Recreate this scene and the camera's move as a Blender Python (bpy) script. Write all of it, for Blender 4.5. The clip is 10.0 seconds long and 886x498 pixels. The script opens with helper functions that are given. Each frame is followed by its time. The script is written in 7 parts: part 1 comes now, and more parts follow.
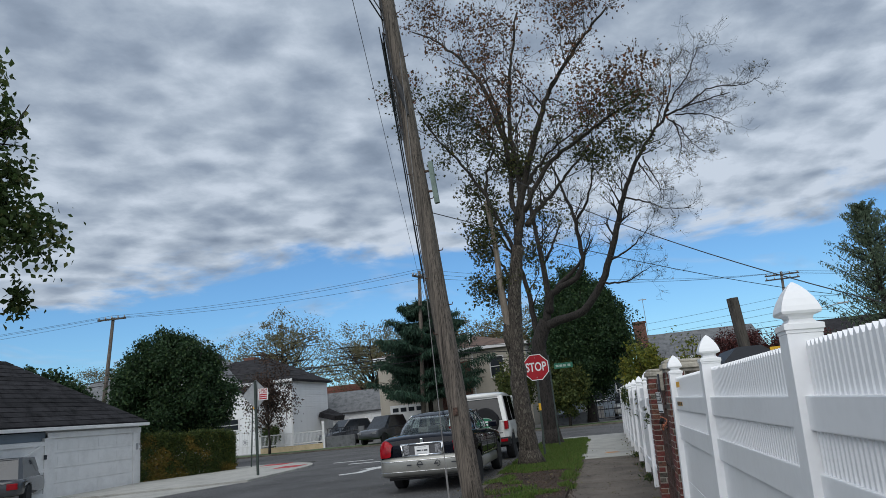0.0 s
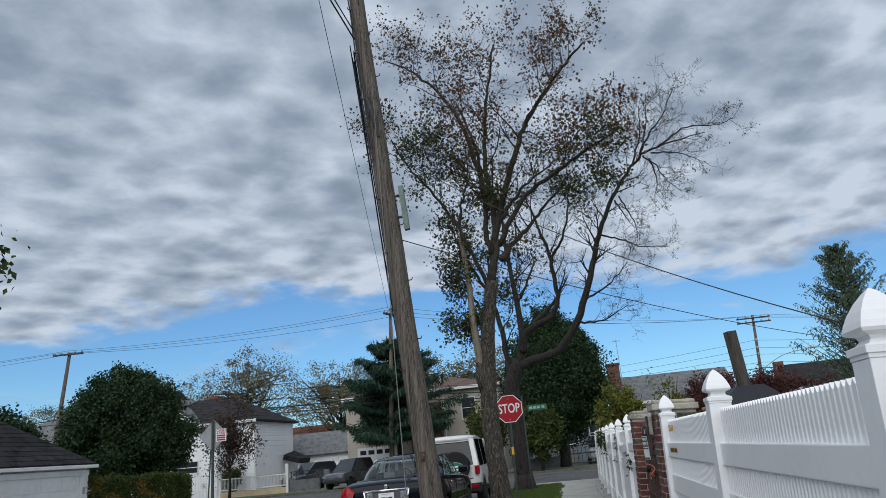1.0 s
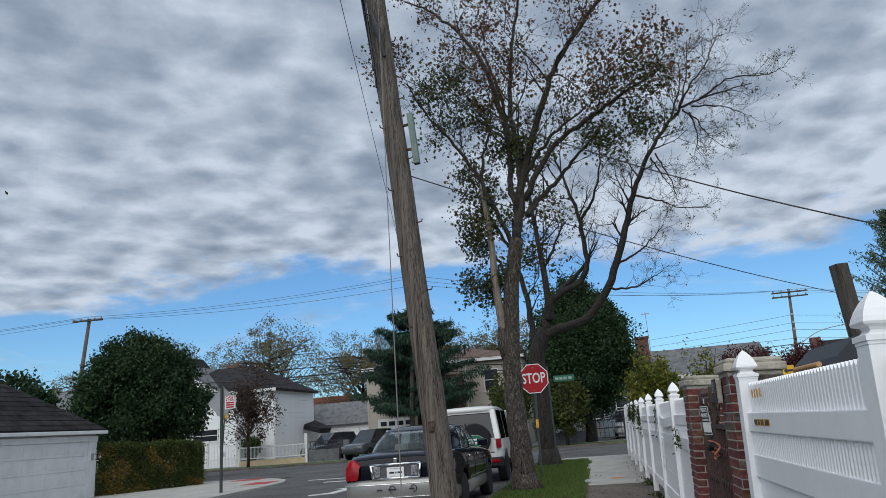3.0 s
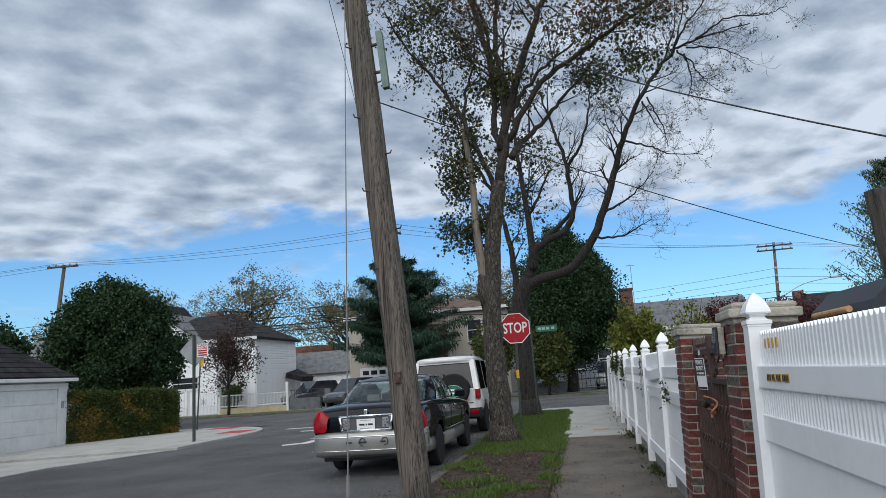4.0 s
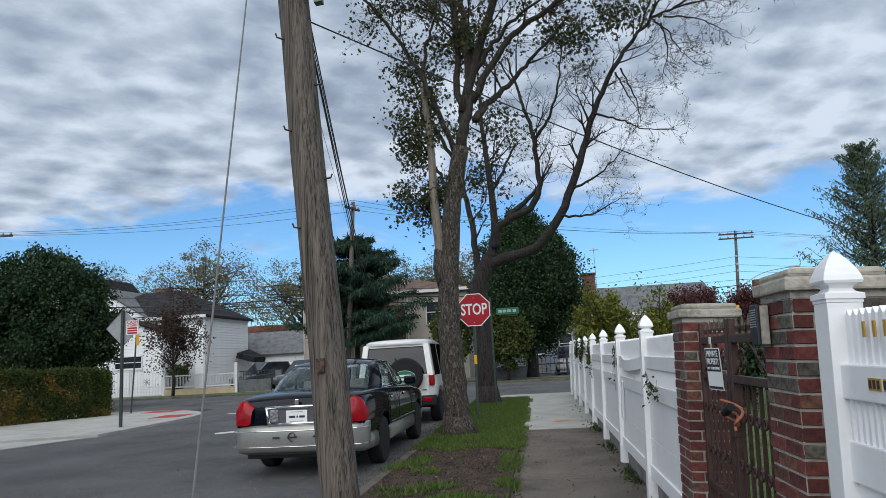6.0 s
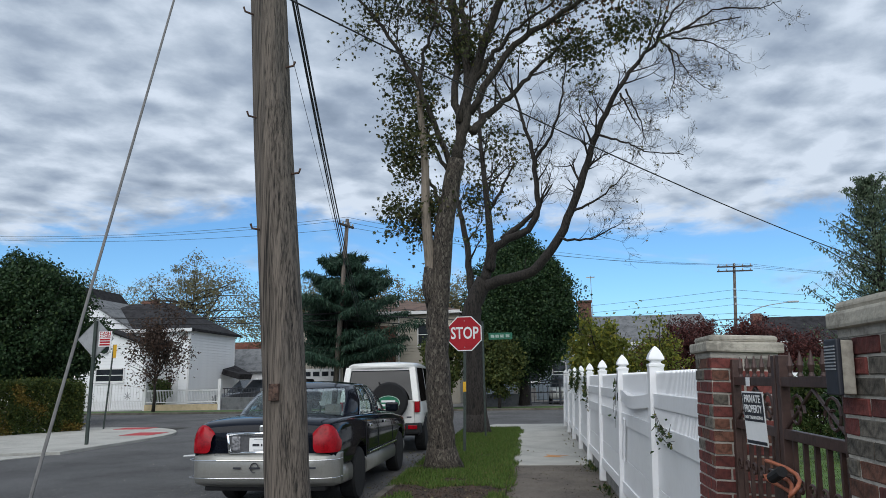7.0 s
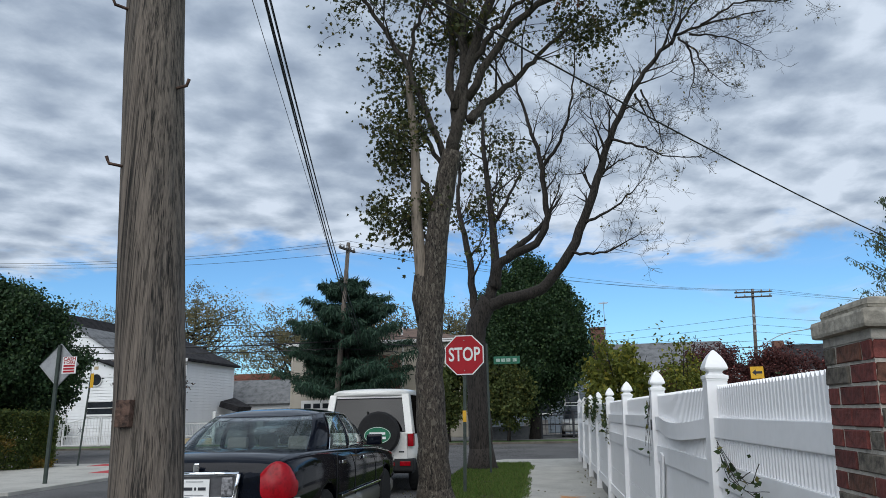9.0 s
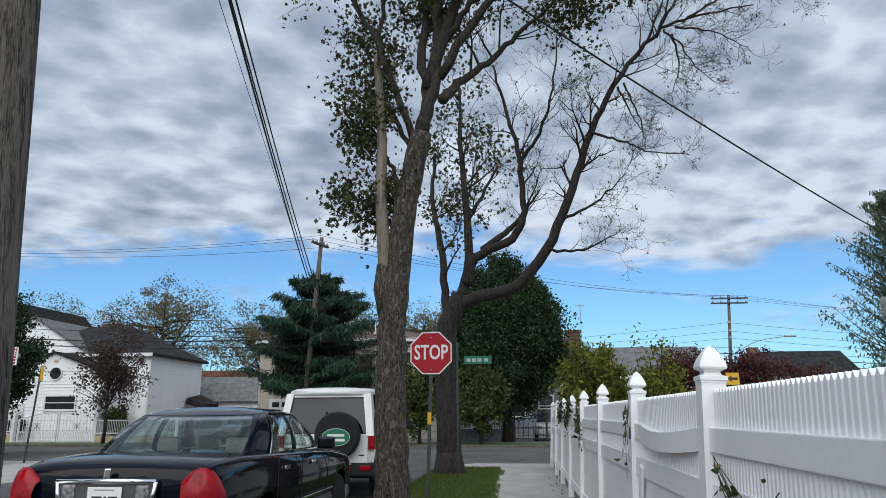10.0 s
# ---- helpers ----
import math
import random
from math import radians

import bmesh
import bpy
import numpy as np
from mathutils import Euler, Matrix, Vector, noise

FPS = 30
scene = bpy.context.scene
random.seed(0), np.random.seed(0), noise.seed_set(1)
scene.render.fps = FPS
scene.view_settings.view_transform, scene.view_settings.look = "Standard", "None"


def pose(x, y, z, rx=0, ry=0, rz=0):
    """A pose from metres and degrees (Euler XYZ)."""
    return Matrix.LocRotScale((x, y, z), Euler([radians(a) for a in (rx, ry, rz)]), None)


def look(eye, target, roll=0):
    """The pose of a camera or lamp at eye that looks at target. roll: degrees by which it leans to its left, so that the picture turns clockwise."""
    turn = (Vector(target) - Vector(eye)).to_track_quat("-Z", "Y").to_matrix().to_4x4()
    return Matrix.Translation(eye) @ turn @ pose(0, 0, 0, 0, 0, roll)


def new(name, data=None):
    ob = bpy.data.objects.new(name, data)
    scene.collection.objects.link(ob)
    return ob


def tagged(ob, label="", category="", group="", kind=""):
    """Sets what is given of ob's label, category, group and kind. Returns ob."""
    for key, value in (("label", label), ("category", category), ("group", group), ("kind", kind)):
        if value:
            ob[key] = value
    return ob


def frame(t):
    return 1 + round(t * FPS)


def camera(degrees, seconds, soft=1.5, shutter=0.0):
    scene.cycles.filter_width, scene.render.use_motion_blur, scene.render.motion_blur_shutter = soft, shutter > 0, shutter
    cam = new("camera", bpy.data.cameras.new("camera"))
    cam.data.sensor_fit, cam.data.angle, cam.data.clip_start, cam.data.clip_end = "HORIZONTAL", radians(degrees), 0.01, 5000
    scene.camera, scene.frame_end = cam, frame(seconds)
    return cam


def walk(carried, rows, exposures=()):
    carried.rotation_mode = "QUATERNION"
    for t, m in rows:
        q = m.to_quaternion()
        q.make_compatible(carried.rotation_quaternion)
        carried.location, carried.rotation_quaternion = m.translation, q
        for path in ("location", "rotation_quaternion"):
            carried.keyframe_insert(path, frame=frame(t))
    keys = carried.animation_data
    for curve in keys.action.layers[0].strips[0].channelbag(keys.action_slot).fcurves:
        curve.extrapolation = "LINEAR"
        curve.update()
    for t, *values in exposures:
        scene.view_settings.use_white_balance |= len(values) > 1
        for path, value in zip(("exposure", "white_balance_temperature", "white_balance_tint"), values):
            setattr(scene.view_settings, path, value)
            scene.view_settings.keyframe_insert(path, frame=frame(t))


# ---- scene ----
cam = camera(66.2, 10.0, soft=0.8)
PATH = [
    (0, (0.696, 0.158, 1.505), (0.303, 2.062, 1.976), -5.8),
    (0.5, (0.597, 0.474, 1.531), (0.252, 2.379, 2.032), -5.7),
    (1, (0.584, 0.912, 1.527), (0.284, 2.803, 2.103), -5.5),
    (1.5, (0.522, 1.267, 1.5), (0.186, 3.155, 2.068), -6.3),
    (2, (0.469, 1.631, 1.495), (0.202, 3.529, 2.064), -5.6),
    (2.5, (0.445, 2.09, 1.487), (0.107, 3.976, 2.062), -5.0),
    (2.7, (0.406, 2.288, 1.484), (0.043, 4.172, 2.046), -4.8),
    (3.8, (0.443, 3.193, 1.516), (0.057, 5.12, 1.888), -3.8),
    (4, (0.411, 3.412, 1.504), (0.051, 5.344, 1.873), -4.0),
    (4.5, (0.384, 3.768, 1.504), (0.027, 5.711, 1.816), -4.8),
    (5, (0.352, 4.155, 1.509), (-0.013, 6.104, 1.774), -5.6),
    (5.5, (0.324, 4.558, 1.519), (0.028, 6.516, 1.801), -4.8),
    (7, (0.304, 5.855, 1.594), (0.061, 7.804, 1.973), -1.0),
    (7.5, (0.272, 6.303, 1.572), (0.051, 8.248, 1.981), -1.0),
    (8, (0.272, 6.753, 1.545), (-0.001, 8.684, 1.989), -0.6),
    (8.5, (0.268, 7.234, 1.523), (-0.037, 9.156, 1.985), -0.7),
    (9, (0.331, 7.733, 1.5), (0.064, 9.658, 1.971), -1.2),
    (9.5, (0.347, 8.179, 1.493), (0.151, 10.113, 1.962), -0.9),
    (10, (0.414, 8.6, 1.512), (0.208, 10.531, 1.985), -0.2),
]
walk(cam, [(t, look(eye, target, roll)) for t, eye, target, roll in PATH], [(0, -0.26), (2.7, -0.24), (4.0, -0.05), (5.0, -0.02), (10.0, -0.03)])

# ---- light ----
world = bpy.data.worlds.new("sky")
scene.world = world
world.use_nodes = True
SUN_EL, SUN_AZ = 46.0, 184.0          # degrees; azimuth clockwise from +y


def build_sky():
    nt = world.node_tree
    n, l = nt.nodes, nt.links
    n.clear()
    out = n.new("ShaderNodeOutputWorld")
    sky = n.new("ShaderNodeTexSky")
    sky.sky_type, sky.sun_disc = "NISHITA", False
    sky.sun_elevation, sky.sun_rotation = radians(SUN_EL), radians(SUN_AZ)
    sky.altitude, sky.air_density, sky.dust_density, sky.ozone_density = 50, 1.0, 0.6, 1.6
    tc = n.new("ShaderNodeTexCoord")
    sep = n.new("ShaderNodeSeparateXYZ")
    l.new(tc.outputs["Generated"], sep.inputs[0])

    def m(op, a, b=None, c=None):
        k = n.new("ShaderNodeMath")
        k.operation = op
        for i, v in enumerate((a, b, c)):
            if v is None:
                continue
            if isinstance(v, (int, float)):
                k.inputs[i].default_value = v
            else:
                l.new(v, k.inputs[i])
        return k.outputs[0]

    def step(v, lo, hi, a=0.0, b=1.0):
        k = n.new("ShaderNodeMapRange")
        k.interpolation_type = "SMOOTHSTEP"
        for i, w in ((1, lo), (2, hi), (3, a), (4, b)):
            k.inputs[i].default_value = w
        l.new(v, k.inputs[0])
        return k.outputs[0]

    zz = m("MAXIMUM", sep.outputs[2], 0.02)
    px, py = m("DIVIDE", sep.outputs[0], zz), m("DIVIDE", sep.outputs[1], zz)
    # the deck of cloud lies flat overhead; bands run across the street
    comb = n.new("ShaderNodeCombineXYZ")
    zs = m("ADD", zz, 0.16)
    edge_x, edge_y = px, py
    px, py = m("DIVIDE", sep.outputs[0], zs), m("DIVIDE", sep.outputs[1], zs)
    l.new(m("ADD", m("MULTIPLY", px, 0.95), m("MULTIPLY", py, 0.12)), comb.inputs[0])
    l.new(m("ADD", py, m("MULTIPLY", px, -0.22)), comb.inputs[1])

    def noi(scale, detail, rough, dist=0.0, off=0.0):
        k = n.new("ShaderNodeTexNoise")
        k.inputs["Scale"].default_value = scale
        k.inputs["Detail"].default_value = detail
        k.inputs["Roughness"].default_value = rough
        k.inputs["Distortion"].default_value = dist
        if off:
            v = n.new("ShaderNodeVectorMath")
            v.operation = "ADD"
            v.inputs[1].default_value = (off, off * 1.7, off * 0.6)
            l.new(comb.outputs[0], v.inputs[0])
            l.new(v.outputs[0], k.inputs["Vector"])
        else:
            l.new(comb.outputs[0], k.inputs["Vector"])
        return k.outputs["Fac"]

    def cells(scale, soft, warp, off):
        """Rounded heaps of cloud with torn edges."""
        w = n.new("ShaderNodeTexNoise")
        w.inputs["Scale"].default_value, w.inputs["Detail"].default_value = scale * 1.1, 3
        l.new(comb.outputs[0], w.inputs["Vector"])
        k = n.new("ShaderNodeVectorMath")
        k.operation = "MULTIPLY_ADD"
        l.new(w.outputs["Color"], k.inputs[0])
        k.inputs[1].default_value = (warp, warp, warp)
        l.new(comb.outputs[0], k.inputs[2])
        sh = n.new("ShaderNodeVectorMath")
        sh.operation = "ADD"
        sh.inputs[1].default_value = (off, off * 0.7, 0.0)
        l.new(k.outputs[0], sh.inputs[0])
        v = n.new("ShaderNodeTexVoronoi")
        v.feature = "SMOOTH_F1"
        v.inputs["Scale"].default_value, v.inputs["Smoothness"].default_value = scale, soft
        l.new(sh.outputs[0], v.inputs["Vector"])
        return v.outputs["Distance"]

    big, mid, fine = noi(1.0, 2, 0.5, 0.2), noi(5.5, 2, 0.5, 0.1, 4.0), noi(12.0, 6, 0.62, 0.15, 9.0)
    heaps = m("SUBTRACT", 0.86, cells(8.0, 0.6, 0.09, 3.0))
    dens = m("ADD", m("ADD", m("MULTIPLY", big, 0.24), m("MULTIPLY", heaps, 0.26)), m("ADD", m("MULTIPLY", mid, 0.29), m("MULTIPLY", fine, 0.21)))
    ramp = n.new("ShaderNodeValToRGB")
    e = ramp.color_ramp.elements
    e[0].position, e[0].color = 0.35, (0.74, 0.84, 0.98, 1)
    e[1].position, e[1].color = 0.65, (0.25, 0.32, 0.43, 1)
    k = e.new(0.44)
    k.color = (0.52, 0.615, 0.745, 1)
    k = e.new(0.525)
    k.color = (0.37, 0.455, 0.585, 1)
    thin = step(edge_y, 1.8, 4.6, 0.0, -0.075)
    l.new(m("ADD", dens, thin), ramp.inputs[0])
    # cover: full overhead, torn off towards the far edge
    edge = m("ADD", m("ADD", edge_y, m("MULTIPLY", edge_x, -0.06)), m("MULTIPLY", m("SUBTRACT", noi(1.3, 6, 0.62, 0.3, 2.0), 0.5), 4.5))
    cover = step(edge, 3.6, 4.4, 1.0, 0.0)
    wisp = m("MULTIPLY", step(noi(0.8, 5, 0.62, 0.8, 14.0), 0.56, 0.74), step(edge, 4.0, 16.0, 0.75, 0.25))
    cov = m("MINIMUM", m("MAXIMUM", cover, wisp), 1.0)
    blue = n.new("ShaderNodeVectorMath")
    blue.operation = "MULTIPLY"
    blue.inputs[1].default_value = (0.086, 0.132, 0.168)
    l.new(sky.outputs[0], blue.inputs[0])
    mix = n.new("ShaderNodeMix")
    mix.data_type = "RGBA"
    l.new(cov, mix.inputs[0])
    l.new(blue.outputs[0], mix.inputs[6])
    l.new(ramp.outputs[0], mix.inputs[7])
    # the deck is brighter on the side of the veiled sun
    veil = n.new("ShaderNodeVectorMath")
    veil.operation = "SCALE"
    l.new(mix.outputs[2], veil.inputs[0])
    l.new(step(sep.outputs[1], -0.7, 0.1, 1.5, 1.0), veil.inputs["Scale"])
    bg = n.new("ShaderNodeBackground")
    bg.inputs["Strength"].default_value = 0.92
    l.new(veil.outputs[0], bg.inputs["Color"])
    l.new(bg.outputs[0], out.inputs[0])


build_sky()
sun_data = bpy.data.lights.new("sun", "SUN")
sun_data.energy, sun_data.angle, sun_data.color = 2.1, radians(75), (1.0, 0.97, 0.92)
sun = new("sun", sun_data)
sun.matrix_world = look((0, 0, 0), (-math.sin(radians(SUN_AZ)) * math.cos(radians(SUN_EL)), -math.cos(radians(SUN_AZ)) * math.cos(radians(SUN_EL)), -math.sin(radians(SUN_EL))))


# ---- materials ----
def mat(name, color, rough=0.6, metal=0.0, var=0.15, scale=3.0, fine=40.0, bump=0.1, dark=None, dirt=0.0, dirt_col=(0.05, 0.045, 0.04), piece=0.0, spec=0.5, coat=0.0, stretch=(1, 1, 1), space="Object", grain=0.5, crack=0.0, fleck=None):
    """A surface of a base colour with two scales of variation, optional stains and a fine relief."""
    ma = bpy.data.materials.new(name)
    ma.use_nodes = True
    nt = ma.node_tree
    n, l = nt.nodes, nt.links
    b = n["Principled BSDF"]
    b.inputs["Roughness"].default_value, b.inputs["Metallic"].default_value = rough, metal
    b.inputs["Specular IOR Level"].default_value = spec
    b.inputs["Coat Weight"].default_value = coat
    b.inputs["Coat Roughness"].default_value = 0.04
    tc = n.new("ShaderNodeTexCoord")
    mp = n.new("ShaderNodeMapping")
    mp.inputs["Scale"].default_value = stretch
    l.new(tc.outputs[space], mp.inputs[0])
    n1, n2 = n.new("ShaderNodeTexNoise"), n.new("ShaderNodeTexNoise")
    n1.inputs["Scale"].default_value, n1.inputs["Detail"].default_value, n1.inputs["Roughness"].default_value = scale, 5, 0.6
    n2.inputs["Scale"].default_value, n2.inputs["Detail"].default_value = fine, 4
    l.new(mp.outputs[0], n1.inputs["Vector"])
    l.new(mp.outputs[0], n2.inputs["Vector"])
    dk = dark or tuple(c * (1 - 2.2 * var) for c in color)
    lt = tuple(min(1, c * (1 + 1.2 * var)) for c in color)
    r1 = n.new("ShaderNodeValToRGB")
    r1.color_ramp.elements[0].position, r1.color_ramp.elements[0].color = 0.33, (*dk, 1)
    r1.color_ramp.elements[1].position, r1.color_ramp.elements[1].color = 0.68, (*lt, 1)
    k = r1.color_ramp.elements.new(0.5)
    k.color = (*color, 1)
    a = n.new("ShaderNodeMath")
    a.operation = "MULTIPLY_ADD"
    l.new(n2.outputs["Fac"], a.inputs[0])
    a.inputs[1].default_value = grain
    s = n.new("ShaderNodeMath")
    s.operation = "MULTIPLY_ADD"
    l.new(n1.outputs["Fac"], s.inputs[0])
    s.inputs[1].default_value, s.inputs[2].default_value = 0.8, 0.1 - 0.5 * grain
    l.new(s.outputs[0], a.inputs[2])
    l.new(a.outputs[0], r1.inputs[0])
    col = r1.outputs[0]
    if piece:
        oi = n.new("ShaderNodeObjectInfo")
        ge = n.new("ShaderNodeNewGeometry")
        ad = n.new("ShaderNodeMath")
        ad.operation = "ADD"
        l.new(oi.outputs["Random"], ad.inputs[0])
        l.new(ge.outputs["Random Per Island"], ad.inputs[1])
        fr = n.new("ShaderNodeMath")
        fr.operation = "FRACT"
        l.new(ad.outputs[0], fr.inputs[0])
        hs = n.new("ShaderNodeHueSaturation")
        mr = n.new("ShaderNodeMapRange")
        mr.inputs[3].default_value, mr.inputs[4].default_value = 1 - piece, 1 + piece
        l.new(fr.outputs[0], mr.inputs[0])
        l.new(mr.outputs[0], hs.inputs["Value"])
        l.new(col, hs.inputs["Color"])
        col = hs.outputs[0]
    if dirt:
        n3 = n.new("ShaderNodeTexNoise")
        n3.inputs["Scale"].default_value, n3.inputs["Detail"].default_value, n3.inputs["Roughness"].default_value = scale * 0.45, 7, 0.68
        l.new(mp.outputs[0], n3.inputs["Vector"])
        r3 = n.new("ShaderNodeMapRange")
        r3.inputs[1].default_value, r3.inputs[2].default_value, r3.inputs[4].default_value = 0.5, 0.72, dirt
        l.new(n3.outputs["Fac"], r3.inputs[0])
        mx = n.new("ShaderNodeMix")
        mx.data_type = "RGBA"
        l.new(r3.outputs[0], mx.inputs[0])
        l.new(col, mx.inputs[6])
        mx.inputs[7].default_value = (*dirt_col, 1)
        col = mx.outputs[2]
    if crack:
        n4 = n.new("ShaderNodeTexNoise")
        n4.inputs["Scale"].default_value, n4.inputs["Detail"].default_value = scale * 2.2, 3
        l.new(mp.outputs[0], n4.inputs["Vector"])
        r4 = n.new("ShaderNodeMapRange")
        r4.inputs[1].default_value, r4.inputs[2].default_value, r4.inputs[4].default_value = 0.6, 0.625, crack
        l.new(n4.outputs["Fac"], r4.inputs[0])
        mc = n.new("ShaderNodeMix")
        mc.data_type = "RGBA"
        l.new(r4.outputs[0], mc.inputs[0])
        l.new(col, mc.inputs[6])
        mc.inputs[7].default_value = (*[c * 0.2 for c in color], 1)
        col = mc.outputs[2]
    if fleck:
        # flakes of another colour: (colour, amount, scale)
        n5 = n.new("ShaderNodeTexNoise")
        n5.inputs["Scale"].default_value, n5.inputs["Detail"].default_value, n5.inputs["Roughness"].default_value = fleck[2], 3, 0.6
        l.new(mp.outputs[0], n5.inputs["Vector"])
        r5 = n.new("ShaderNodeMapRange")
        r5.inputs[1].default_value, r5.inputs[2].default_value, r5.inputs[4].default_value = 0.55, 0.6, fleck[1]
        l.new(n5.outputs["Fac"], r5.inputs[0])
        mf = n.new("ShaderNodeMix")
        mf.data_type = "RGBA"
        l.new(r5.outputs[0], mf.inputs[0])
        l.new(col, mf.inputs[6])
        mf.inputs[7].default_value = (*fleck[0], 1)
        col = mf.outputs[2]
    l.new(col, b.inputs["Base Color"])
    if bump:
        bp = n.new("ShaderNodeBump")
        bp.inputs["Strength"].default_value, bp.inputs["Distance"].default_value = min(1.0, bump * 4), 0.01
        l.new(a.outputs[0], bp.inputs["Height"])
        l.new(bp.outputs[0], b.inputs["Normal"])
    return ma


def leaf_mat(name, color, other, piece=0.35, trans=0.35):
    """Leaves whose colour goes from one tone to another leaf by leaf, and which let some light through."""
    ma = bpy.data.materials.new(name)
    ma.use_nodes = True
    n, l = ma.node_tree.nodes, ma.node_tree.links
    b, out = n["Principled BSDF"], n["Material Output"]
    b.inputs["Roughness"].default_value = 0.6
    b.inputs["Specular IOR Level"].default_value = 0.25
    ge = n.new("ShaderNodeNewGeometry")
    r = n.new("ShaderNodeValToRGB")
    r.color_ramp.elements[0].position, r.color_ramp.elements[0].color = 0.0, (*[c * (1 - piece) for c in color], 1)
    r.color_ramp.elements[1].position, r.color_ramp.elements[1].color = 1.0, (*other, 1)
    k = r.color_ramp.elements.new(0.72)
    k.color = (*[c * (1 + piece) for c in color], 1)
    l.new(ge.outputs["Random Per Island"], r.inputs[0])
    l.new(r.outputs[0], b.inputs["Base Color"])
    tr = n.new("ShaderNodeBsdfTranslucent")
    l.new(r.outputs[0], tr.inputs[0])
    mx = n.new("ShaderNodeMixShader")
    mx.inputs[0].default_value = trans
    l.new(b.outputs[0], mx.inputs[1])
    l.new(tr.outputs[0], mx.inputs[2])
    l.new(mx.outputs[0], out.inputs[0])
    return ma


def glass_mat(name, tint, gloss):
    """Clear or tinted glass; the mirror part grows towards grazing views."""
    ma = bpy.data.materials.new(name)
    ma.use_nodes = True
    n, l = ma.node_tree.nodes, ma.node_tree.links
    out = n["Material Output"]
    n.remove(n["Principled BSDF"])
    t, g, w, mx = n.new("ShaderNodeBsdfTransparent"), n.new("ShaderNodeBsdfGlossy"), n.new("ShaderNodeLayerWeight"), n.new("ShaderNodeMixShader")
    t.inputs[0].default_value = (*tint, 1)
    g.inputs["Roughness"].default_value = 0.02
    p, a = n.new("ShaderNodeMath"), n.new("ShaderNodeMath")
    p.operation, p.inputs[1].default_value = "POWER", 4.5
    a.operation, a.inputs[1].default_value, a.inputs[2].default_value = "MULTIPLY_ADD", gloss, 0.05
    l.new(w.outputs["Facing"], p.inputs[0])
    l.new(p.outputs[0], a.inputs[0])
    l.new(a.outputs[0], mx.inputs[0])
    l.new(t.outputs[0], mx.inputs[1])
    l.new(g.outputs[0], mx.inputs[2])
    l.new(mx.outputs[0], out.inputs[0])
    return ma


ASPHALT = mat("asphalt", (0.104, 0.103, 0.104), 0.92, var=0.3, scale=0.5, fine=120, bump=0.6, dirt=0.5, dirt_col=(0.074, 0.073, 0.074), grain=1.6, fleck=((0.185, 0.18, 0.17), 0.5, 34.0))
OLD_WALK = mat("old_concrete", (0.145, 0.123, 0.102), 0.95, var=0.3, scale=1.1, fine=120, bump=0.6, dirt=0.4, dirt_col=(0.095, 0.08, 0.066), grain=1.4, fleck=((0.25, 0.225, 0.195), 0.5, 60.0))
NEW_WALK = mat("pale_concrete", (0.42, 0.41, 0.375), 0.9, var=0.12, scale=1.2, fine=90, bump=0.15, dirt=0.3, dirt_col=(0.27, 0.26, 0.235), grain=0.9)
KERB = mat("kerb_stone", (0.115, 0.10, 0.082), 0.9, var=0.3, scale=2.5, bump=0.3, dirt=0.75, dirt_col=(0.06, 0.046, 0.034))
SOIL = mat("soil", (0.058, 0.036, 0.023), 0.95, var=0.45, scale=6, fine=70, bump=0.7, dirt=0.5, dirt_col=(0.028, 0.02, 0.014), grain=1.3)
TURF = mat("turf", (0.062, 0.115, 0.026), 0.95, var=0.35, scale=3, fine=40, bump=0.4)
GRASS = leaf_mat("grass_blades", (0.08, 0.142, 0.028), (0.19, 0.17, 0.065), 0.5, 0.3)
PVC = mat("white_vinyl", (0.86, 0.86, 0.865), 0.38, var=0.02, scale=2.0, fine=20, bump=0.02, dirt=0.2, dirt_col=(0.62, 0.61, 0.58))
PAINT_W = mat("white_paint", (0.72, 0.72, 0.715), 0.5, var=0.05, scale=3, bump=0.03, dirt=0.2, dirt_col=(0.5, 0.49, 0.45))
CEMENT = mat("cement", (0.24, 0.235, 0.225), 0.93, var=0.2, scale=3, bump=0.3, dirt=0.6, dirt_col=(0.1, 0.1, 0.095))
CAPSTONE = mat("cap_stone", (0.40, 0.37, 0.31), 0.9, var=0.2, scale=4, bump=0.25, dirt=0.5, dirt_col=(0.2, 0.18, 0.15))
BRICK_RED = mat("brick_red", (0.135, 0.034, 0.028), 0.85, var=0.25, scale=9, fine=45, bump=0.7, piece=0.3, space="Object", dirt=0.35, dirt_col=(0.11, 0.035, 0.03))
BRICK_BROWN = mat("brick_brown", (0.145, 0.062, 0.04), 0.85, var=0.3, scale=9, fine=45, bump=0.7, piece=0.3)
BRICK_GREY = mat("brick_grey", (0.12, 0.105, 0.085), 0.88, var=0.35, scale=9, fine=45, bump=0.8, piece=0.3)
MORTAR = mat("mortar", (0.40, 0.37, 0.325), 0.95, var=0.15, scale=12, bump=0.3)
IRON = mat("brown_iron", (0.062, 0.034, 0.028), 0.5, var=0.2, scale=8, bump=0.05, metal=0.15)
WOOD_POLE = mat("weathered_pole", (0.128, 0.106, 0.087), 0.92, var=0.42, scale=4.0, fine=24, bump=0.9, stretch=(9.0, 9.0, 0.07), dirt=0.6, dirt_col=(0.082, 0.077, 0.07), grain=0.8, crack=0.75)
WOOD_POST = mat("dark_post", (0.07, 0.06, 0.05), 0.9, var=0.4, scale=5, fine=30, bump=0.5, stretch=(5, 5, 0.4))
